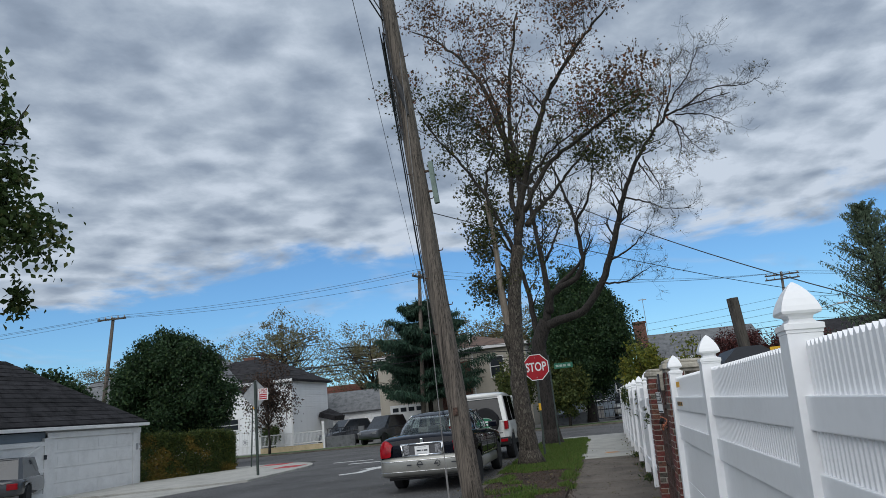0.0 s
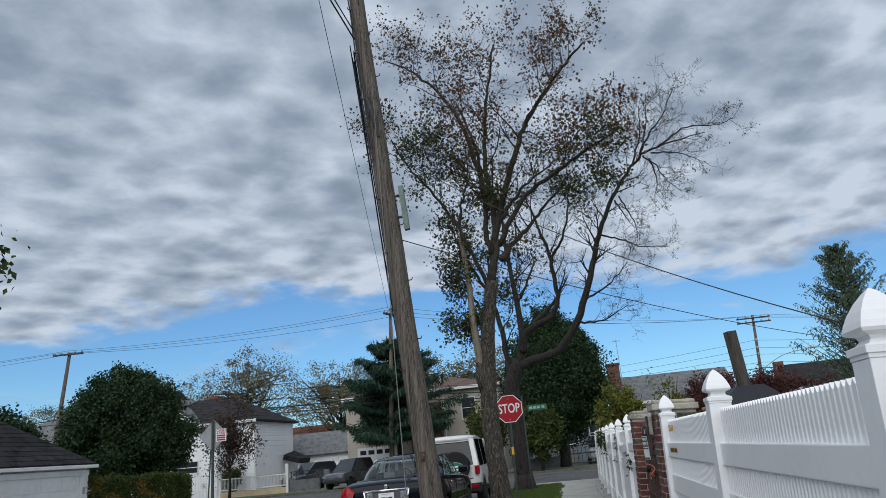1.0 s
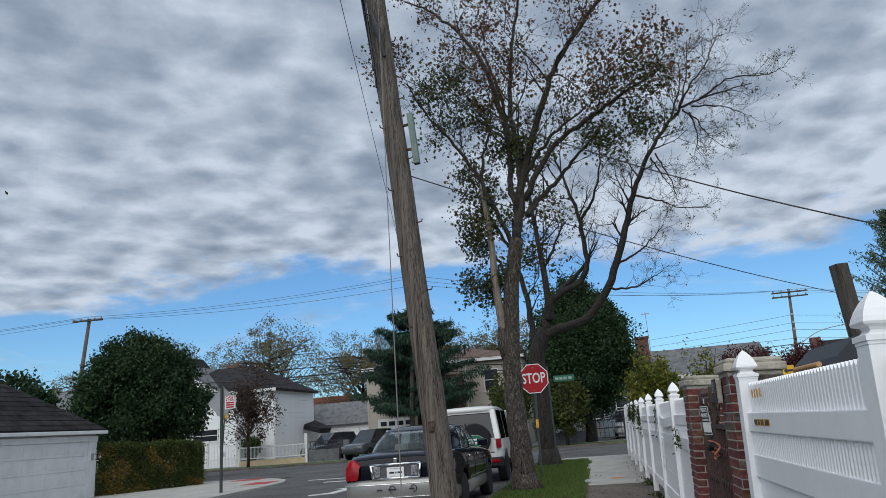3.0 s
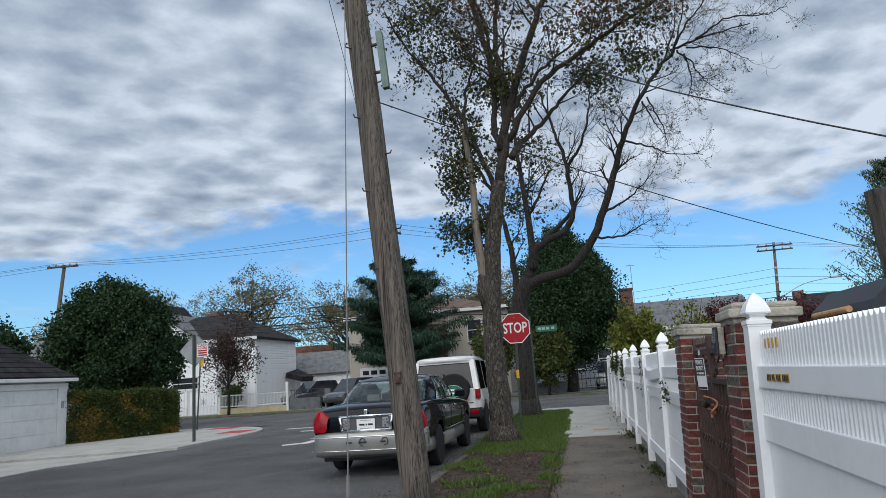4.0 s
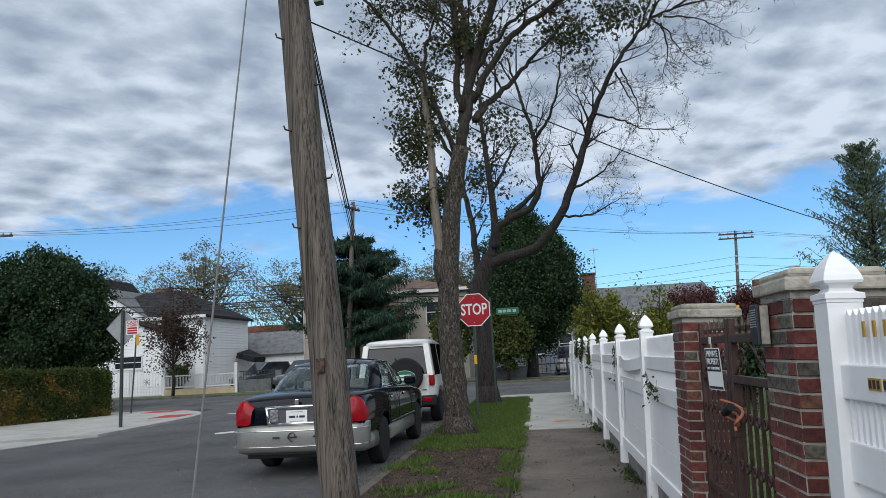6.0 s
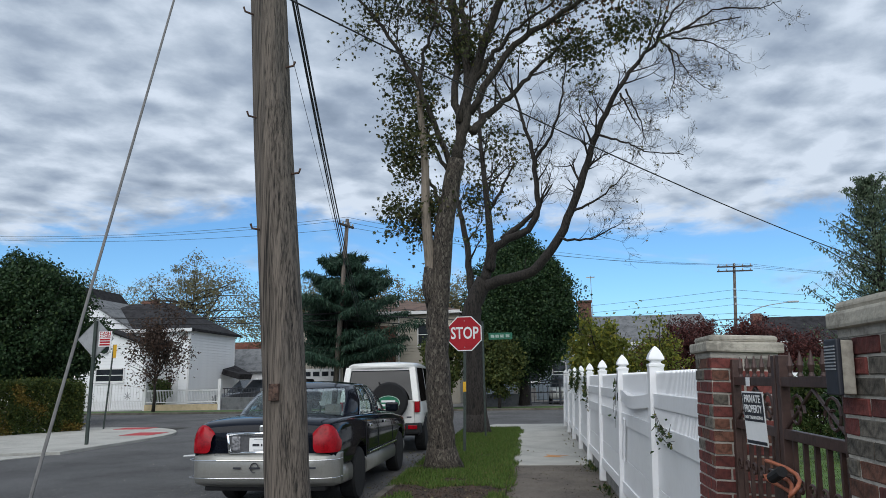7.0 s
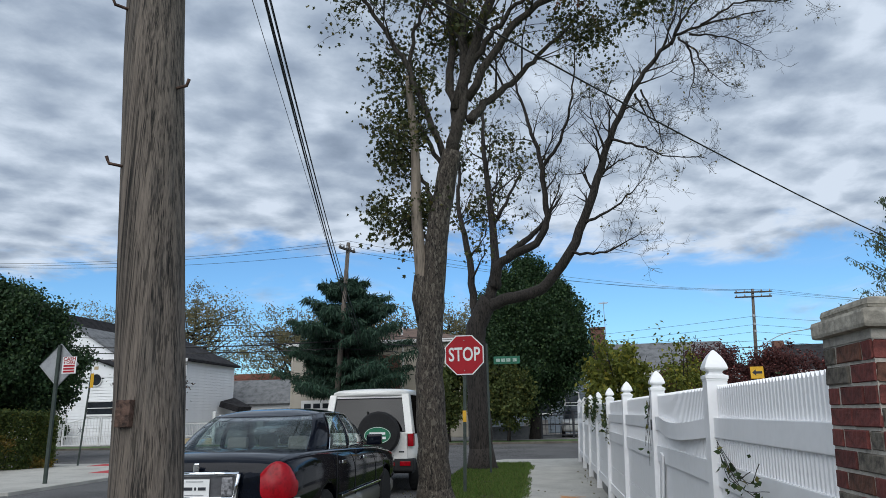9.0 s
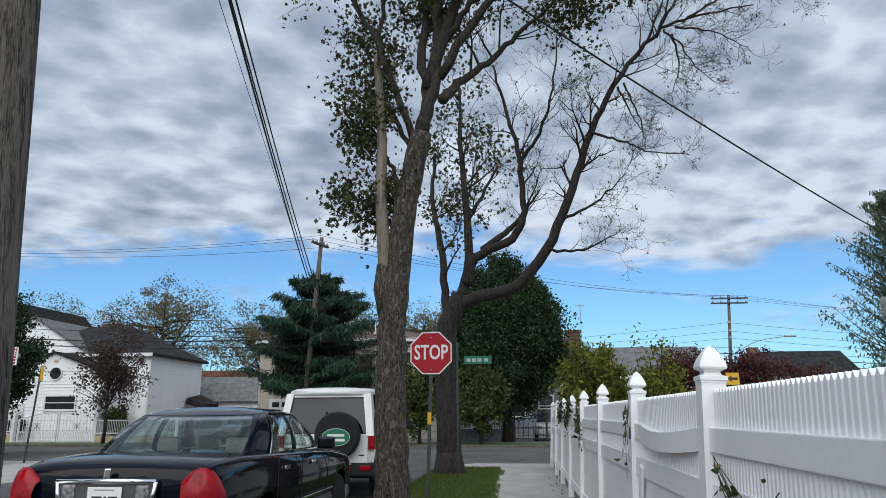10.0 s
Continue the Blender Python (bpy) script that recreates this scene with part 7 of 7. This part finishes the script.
# corner garage on the left
lg = thing("corner_garage", "white garage with a dark hipped shingle roof and roller door", "garage")
part("wall", boxed(-24.6, -17.95, 12.0, 25.35, 0.0, 2.25), SIDING_G, lg)
siding(lg, SIDING_G, (-17.95, 12.0), (-17.95, 20.5), 0.1, 2.25, (1, 0), 0.14)
part("front_panel", boxed(-17.96, -17.9, 20.5, 25.35, 0.0, 2.28), PAINT_W, lg)
for y0, y1 in ((20.5, 20.85), (24.95, 25.38)):
    part("door_jamb", boxed(-17.95, -17.84, y0, y1, 0.0, 2.2, 0.01), PAINT_W, lg)
part("lintel", boxed(-17.95, -17.82, 20.5, 25.4, 2.02, 2.22, 0.01), PAINT_W, lg)
for k in range(4):
    pnl = boxed(-17.93, -17.875, 20.86, 24.94, 0.03 + 0.5 * k, 0.51 + 0.5 * k, 0.008)
    for q in range(4):
        box(pnl, -17.875, -17.868, 21.0 + 1.0 * q, 21.8 + 1.0 * q, 0.13 + 0.5 * k, 0.41 + 0.5 * k, 0.004)
    part("door_section", pnl, PAINT_W, lg)
gr = part("roof", roof_hip(-24.6, -17.95, 12.0, 25.35, 2.42, 5.1, "y", 0.28), SHINGLE_D, lg, "dark asphalt shingles")
part("gutter", boxed(-17.7, -17.6, 11.7, 25.65, 2.27, 2.39, 0.02), PAINT_W, lg)
part("meter", boxed(-17.84, -17.8, 25.1, 25.2, 1.35, 1.6, 0.01), SIGN_GREY, lg)
# shingle courses on the roof faces that the street sees
for k in range(15):
    u0, u1 = k / 15, (k + 1) / 15
    xa, xb = -17.67 - 3.6 * u0, -17.67 - 3.6 * u1
    za, zb2 = 2.42 + 2.68 * u0, 2.42 + 2.68 * u1
    n = 22 - k
    ya, yb = 11.72 + 3.6 * u0, 25.63 - 3.6 * u0
    q = [(xa, ya, za + 0.022), (xa, yb, za + 0.022), (xb, yb - 0.2, zb2 + 0.008), (xb, ya + 0.2, zb2 + 0.008)]
    part("shingle_course", slab(bmesh.new(), q, 0.006), SHINGLE_D, gr)
side_gate = thing("yard_gate", "white boarded yard gate with a diagonal brace", "gate")
part("board", boxed(-17.86, -17.82, 18.4, 20.35, 0.06, 1.95, 0.006), PAINT_W, side_gate)
for z in (0.2, 1.0, 1.85):
    part("rail", boxed(-17.82, -17.78, 18.4, 20.35, z - 0.06, z + 0.06, 0.004), PAINT_W, side_gate)
part("brace", tubed([(-17.79, 18.5, 1.0), (-17.79, 20.2, 1.8)], 0.045, 4), PAINT_W, side_gate)
part("post", boxed(-17.9, -17.78, 20.34, 20.46, 0, 2.05, 0.006), PAINT_W, side_gate)
part("hinge", boxed(-17.78, -17.76, 20.3, 20.42, 1.35, 1.5), SIGN_BLACK, side_gate)

# fence, gate and walls across the street
iron_fence = thing("railing_fence", "white metal railing on a low yellow stucco wall", "fence")
part("wall", boxed(-23.2, -18.5, 45.7, 45.95, 0, 0.42, 0.02), YELLOW_WALL, iron_fence)
for z in (0.55, 1.25):
    part("rail", boxed(-23.2, -18.5, 45.8, 45.85, z - 0.03, z + 0.03), PAINT_W, iron_fence)
for k in range(46):
    part("baluster", boxed(-23.15 + 0.1 * k, -23.13 + 0.1 * k, 45.815, 45.835, 0.5, 1.3), PAINT_W, iron_fence)
for x, h in ((-23.25, 1.75), (-18.45, 1.9)):
    part("post", boxed(x - 0.09, x + 0.09, 45.73, 45.92, 0, h, 0.01), PAINT_W, iron_fence)
dg = thing("driveway_gate", "white arched metal double driveway gate with rosettes", "gate")
for s, (a, b) in enumerate(((-28.2, -25.8), (-25.75, -23.4))):
    for x in (a + 0.03, b - 0.03):
        part("stile", boxed(x - 0.03, x + 0.03, 46.1, 46.16, 0.08, 1.35 if (x < -27 or x > -24.5) else 1.72), PAINT_W, dg)
    arch_z = lambda x: 1.3 + 0.42 * math.cos((x + 25.78) / 2.45 * math.pi / 2)
    part("arch_rail", tubed([(a + (b - a) * k / 10, 46.13, arch_z(a + (b - a) * k / 10)) for k in range(11)], 0.03, 6), PAINT_W, dg)
    for z in (0.12, 0.62):
        part("rail", boxed(a, b, 46.11, 46.15, z - 0.025, z + 0.025), PAINT_W, dg)
    for k in range(22):
        x = a + 0.1 + (b - a - 0.2) * k / 21
        part("bar", boxed(x - 0.012, x + 0.012, 46.12, 46.14, 0.12, 0.62 if k % 2 else arch_z(x)), PAINT_W, dg)
    rs = bmesh.new()
    for k in range(8):
        tube(rs, [((a + b) / 2, 46.08, 0.95), ((a + b) / 2 + 0.24 * math.cos(k * math.pi / 4), 46.08, 0.95 + 0.24 * math.sin(k * math.pi / 4))], 0.02, 4)
    part("rosette", rs, SIGN_GREY, dg)
left_rail = thing("railing_fence", "white metal railing beside the arched driveway gate", "fence")
part("wall", boxed(-40.0, -28.5, 46.0, 46.25, 0, 0.5, 0.02), YELLOW_WALL, left_rail)
for z in (0.65, 1.3):
    part("rail", boxed(-40.0, -28.5, 46.1, 46.15, z - 0.03, z + 0.03), PAINT_W, left_rail)
for k in range(76):
    part("baluster", boxed(-39.95 + 0.15 * k, -39.93 + 0.15 * k, 46.115, 46.135, 0.5, 1.35), PAINT_W, left_rail)
part("post", boxed(-28.55, -28.35, 46.0, 46.25, 0, 1.7, 0.01), PAINT_W, left_rail)
gwall = thing("block_wall", "low grey block wall with black railings", "wall")
for x0, x1 in ((-18.3, -16.2), (-15.9, -15.5)):
    part("wall", boxed(x0, x1, 45.8, 46.05, 0, 0.8 if x0 < -16 else 1.3, 0.02), GREY_BLOCK, gwall)
for k in range(12):
    part("baluster", boxed(-18.2 + 0.17 * k, -18.17 + 0.17 * k, 45.9, 45.93, 0.8, 1.35), SIGN_BLACK, gwall)
part("rail", boxed(-18.3, -16.2, 45.89, 45.94, 1.3, 1.35), SIGN_BLACK, gwall)
wf = thing("vinyl_fence", "white vinyl fence beside the far driveway", "fence")
for k in range(5):
    part("board", boxed(-19.5 + 1.3 * k, -18.25 + 1.3 * k, 54.0, 54.05, 0.1, 1.75, 0.01), PVC, wf)
    part("post", boxed(-19.55 + 1.3 * k, -19.45 + 1.3 * k, 53.98, 54.08, 0, 1.95, 0.01), PVC, wf)
bg = thing("iron_gate", "black metal driveway gate across the street", "gate")
for x in (0.2, 1.9, 3.6):
    part("post", boxed(x - 0.05, x + 0.05, 46.5, 46.6, 0, 1.5), SIGN_BLACK, bg)
for z in (0.25, 0.8, 1.3):
    part("rail", boxed(0.2, 3.6, 46.53, 46.57, z - 0.03, z + 0.03), SIGN_BLACK, bg)
part("arch_rail", tubed([(0.2 + 0.17 * k, 46.55, 1.3 + 0.2 * math.sin(math.pi * k / 20)) for k in range(21)], 0.03, 5), SIGN_BLACK, bg)
for k in range(12):
    part("bar", boxed(0.4 + 0.26 * k, 0.43 + 0.26 * k, 46.54, 46.56, 0.2, 1.35), SIGN_BLACK, bg)
gw2 = thing("block_wall", "low grey front wall of the house across the street", "wall")
part("wall", boxed(-3.4, 0.1, 46.4, 46.65, 0, 0.75, 0.02), GREY_BLOCK, gw2)


# ---- far poles and wires ----
def far_pole(x, y, base_x, h, arm_z, arm, label, turn=0):
    t = thing("utility_pole", label, "utility pole")
    top = Vector((x, y, h))
    part("shaft", tubed([(base_x, y, -0.1), ((x + base_x) / 2, y, h / 2), top], [0.17, 0.15, 0.11], 10), WOOD_POLE, t, smooth=True)
    for z in arm_z:
        f = z / h
        cx = base_x + (x - base_x) * f
        am = part("crossarm", boxed(-arm, arm, -0.06, 0.06, -0.06, 0.06, 0.01), WOOD_POST, t, m=pose(cx, y - 0.15, z, 0, 0, turn))
        for k in range(5):
            part("insulator", lathe([(0.04, 0.06), (0.07, 0.12), (0.05, 0.2), (0.02, 0.24)], 8), SIGN_GREY, am, m=Matrix.Translation((-arm * 0.9 + arm * 0.45 * k, 0, 0)))
    return t


far_pole(-10.45, 45.2, -11.15, 11.35, (10.9,), 0.75, "wooden utility pole with a short crossarm across the street", 70)
far_pole(-34.2, 44.4, -35.4, 11.0, (10.85,), 1.1, "leaning wooden utility pole with a crossarm", 8)
rp = far_pole(18.5, 68.0, 17.75, 11.3, (11.0, 10.6), 1.5, "wooden utility pole with double crossarms and a street lamp arm")
part("lamp_arm", tubed(curve_pts([(18.2, 67.9, 6.2), (20.2, 67.6, 7.3), (22.6, 67.4, 7.7)], 6), 0.035, 6), STEEL, rp)
part("lamp_head", boxed(22.4, 23.3, 67.25, 67.5, 7.62, 7.78, 0.05), STEEL, rp)
for z in (8.9, 8.2, 7.6):
    part("insulator", boxed(18.2, 18.4, 67.85, 68.05, z, z + 0.2, 0.02), SIGN_GREY, rp)
for k, (dx, dz) in enumerate(((-0.7, 0.05), (0.0, 0.32), (0.7, -0.3))):
    line((-34.2 + dx, 44.3, 11.0 + dz * 0.4), (-10.45 + dx * 0.4, 45.0 + dx * 0.4, 11.1 + dz), 0.4, 0.011)
    line((-34.2 + dx, 44.3, 11.0 + dz * 0.4), (-85.0, 42.0 + dx, 11.0 + dz), 0.6, 0.011)
    line((-10.45 + dx * 0.4, 45.0 + dx * 0.4, 11.1 + dz), (18.5 + dx * 1.8, 67.9, 11.2), 0.7, 0.011)
    line((18.5 + dx * 1.8, 67.9, 11.2), (75.0, 92.0 + dx, 11.0 + dz), 0.9, 0.012)
for z0, z1, z2, r in ((6.3, 5.6, 6.4, 0.035), (6.0, 5.2, 5.9, 0.028), (6.9, 6.1, 6.9, 0.016)):
    line((-35.0, 44.3, z0), (-10.9, 45.0, z1), 0.35, r)
    line((-10.9, 45.0, z1), (18.4, 67.9, z2), 0.5, r)
    line((18.4, 67.9, z2), (75.0, 92.0, z2), 0.8, r)
    line((-35.0, 44.3, z0), (-85.0, 42.0, z0), 0.5, r)
for z in (8.95, 8.25, 7.65):
    line((18.2, 67.9, z), (-20.0, 90.0, z + 0.3), 0.5, 0.014)
    line((18.2, 67.9, z), (75.0, 91.0, z), 0.8, 0.014)


# ---- grass, litter ----
def stuff(name, me, material, label, category):
    ob = part(name, me, material)
    return tagged(ob, label, category, kind="stuff")


def blades(n, seed, test, y0, y1, x0, x1, z, size):
    g = np.random.default_rng(seed)
    p = np.stack([g.uniform(x0, x1, n), g.uniform(y0, y1, n), np.full(n, z)], axis=1)
    v = np.array([noise.noise(Vector((a * 1.6, b * 1.6, 0.3))) for a, b, _ in p])
    return leaves_mesh(p[[test(a, b, w) for (a, b, _), w in zip(p, v)]], size, seed + 1, -1.1, 0.13)


def on_verge(x, y, w):
    if 12.7 < y + 0.3 * w < 16.3 and x < -0.3 + 0.3 * w:
        return w > 0.42
    if y > 16.3:
        return w > -0.5
    return w > -0.18


turf_bits = lambda x, y, w: True
stuff("grass", blades(150000, 81, on_verge, 2, 28.5, -1.9, -0.12, 0.045, 0.07), GRASS, "uneven green grass with bare patches on the verge", "grass")
stuff("grass", blades(5000, 87, lambda x, y, w: w > -0.1 and (x < -0.07 or w > 0.12), 2, 28, -0.13, -0.01, 0.0, 0.075), GRASS, "ragged grass creeping over the pavement edge", "grass")
stuff("grass", blades(9000, 83, lambda x, y, w: w > 0.05, 8.5, 13.2, -1.85, -0.6, 0.04, 0.1), GRASS, "long tufts of grass round the pole", "grass")
stuff("grass", blades(26000, 85, turf_bits, 6, 22, 1.8, 8, 0.01, 0.07), GRASS, "green lawn grass inside the gate", "grass")
g = np.random.default_rng(90)
lp = np.concatenate([np.stack([g.uniform(-1.7, -0.2, 260), g.uniform(11, 20, 260), np.full(260, 0.07)], 1), np.stack([1.38 - np.abs(g.normal(0, 0.16, 170)), g.uniform(8, 27, 170), np.full(170, 0.012)], 1), np.stack([g.uniform(-6, -2, 60), g.uniform(10, 20, 60), np.full(60, ROAD_Z + 0.01)], 1), np.stack([-1.97 - np.abs(g.normal(0, 0.35, 300)), g.uniform(6, 22, 300), np.full(300, ROAD_Z + 0.01)], 1), np.stack([g.uniform(-0.1, 1.35, 120), g.uniform(6, 22, 120), np.full(120, 0.008)], 1)])
stuff("fallen_leaves", leaves_mesh(lp, 0.045, 91, 0.1, 0.6), L_OLIVE, "small brown fallen leaves along the kerb and fence", "leaves")
mp = np.stack([g.uniform(-1.78, -0.13, 16000), g.uniform(9.5, 19.0, 16000), np.full(16000, 0.052)], 1)
stuff("mulch", leaves_mesh(mp, 0.026, 93, 0.1, 0.4), SOIL, "dark brown bark mulch in the bare bed", "mulch")
vp = np.stack([1.36 - np.abs(g.normal(0, 0.06, 420)), g.choice([10.6, 13.6, 13.9, 16.2, 18.7, 19.4], 420) + g.normal(0, 0.25, 420), np.full(420, 0.0)], 1)
stuff("weeds", leaves_mesh(vp, 0.07, 95, -0.7, 0.35), L_VINE, "low weeds growing along the fence footing", "weeds")
setting("spray_mark", extrude_poly([(0.48, 20.5), (0.9, 20.42), (0.78, 20.6), (1.0, 20.75), (0.7, 20.78), (0.55, 20.95), (0.58, 20.7)], 0.0, 0.0155), ORANGE_MARK, "faded orange spray mark on the pale pavement", "spray mark")

# crumbs of soil and grit on the road beside the kerb and on the old pavement
grit = np.concatenate([np.stack([-1.93 - np.abs(g.normal(0, 0.22, 2600)), g.uniform(4, 24, 2600), np.full(2600, ROAD_Z + 0.002)], 1), np.stack([g.uniform(-0.11, 1.36, 1500), g.uniform(5, 19, 1500), np.full(1500, 0.004)], 1), np.stack([-0.11 + np.abs(g.normal(0, 0.07, 2500)), g.uniform(4, 19, 2500), np.full(2500, 0.003)], 1)])
stuff("grit", leaves_mesh(grit, 0.02, 97, 0.0, 0.6), SOIL, "brown soil crumbs and grit on the ground", "grit")
stone_pts = np.stack([g.uniform(-7.5, -2.0, 900), g.uniform(4, 20, 900), np.full(900, ROAD_Z + 0.002)], 1)
stuff("gravel", leaves_mesh(stone_pts, 0.018, 98, 0.0, 0.8), CAPSTONE, "loose pale grit scattered on the asphalt", "gravel")

# ---- bricks of the piers ----
BRICK_H, COURSE = 0.0565, 0.0675
brick_mesh = {}


def brick_data(length, material):
    key = (round(length, 3), material.name)
    if key not in brick_mesh:
        bm = boxed(-length / 2, length / 2, 0.0, 0.05, 0.0, BRICK_H, 0.004)
        rg = random.Random(len(brick_mesh))
        for v in bm.verts:
            v.co += Vector((rg.uniform(-0.0015, 0.0015), rg.uniform(-0.003, 0.003), rg.uniform(-0.0015, 0.0015)))
        me = mesh_of(bm, "brick")
        me.materials.append(material)
        brick_mesh[key] = me
    return brick_mesh[key]


brg = random.Random(17)
for pier, x0, x1, y0, y1, top in PIERS:
    n = int(top / COURSE)
    for i in range(n):
        z = top - (i + 1) * COURSE + 0.006
        for wall, (p, q, nx, ny) in enumerate((((x0, y1), (x0, y0), -1, 0), ((x0, y0), (x1, y0), 0, -1), ((x1, y0), (x1, y1), 1, 0), ((x1, y1), (x0, y1), 0, 1))):
            L = math.hypot(q[0] - p[0], q[1] - p[1])
            cuts = (0.5,) if (i + wall) % 2 else (0.25, 0.76)
            e = [0.0, *[c + brg.uniform(-0.02, 0.02) for c in cuts], 1.0]
            for a, b in zip(e, e[1:]):
                ln = round((b - a) * L - 0.012, 2)
                m_ = brg.choices((BRICK_RED, BRICK_BROWN, BRICK_GREY), (0.68, 0.17, 0.15))[0]
                c = (a + b) / 2
                cx, cy = p[0] + (q[0] - p[0]) * c, p[1] + (q[1] - p[1]) * c
                ang = math.degrees(math.atan2(q[1] - p[1], q[0] - p[0]))
                part("brick", brick_data(ln, m_), None, pier, m=pose(cx + brg.uniform(-0.002, 0.002), cy + brg.uniform(-0.002, 0.002), z, 0, 0, ang))
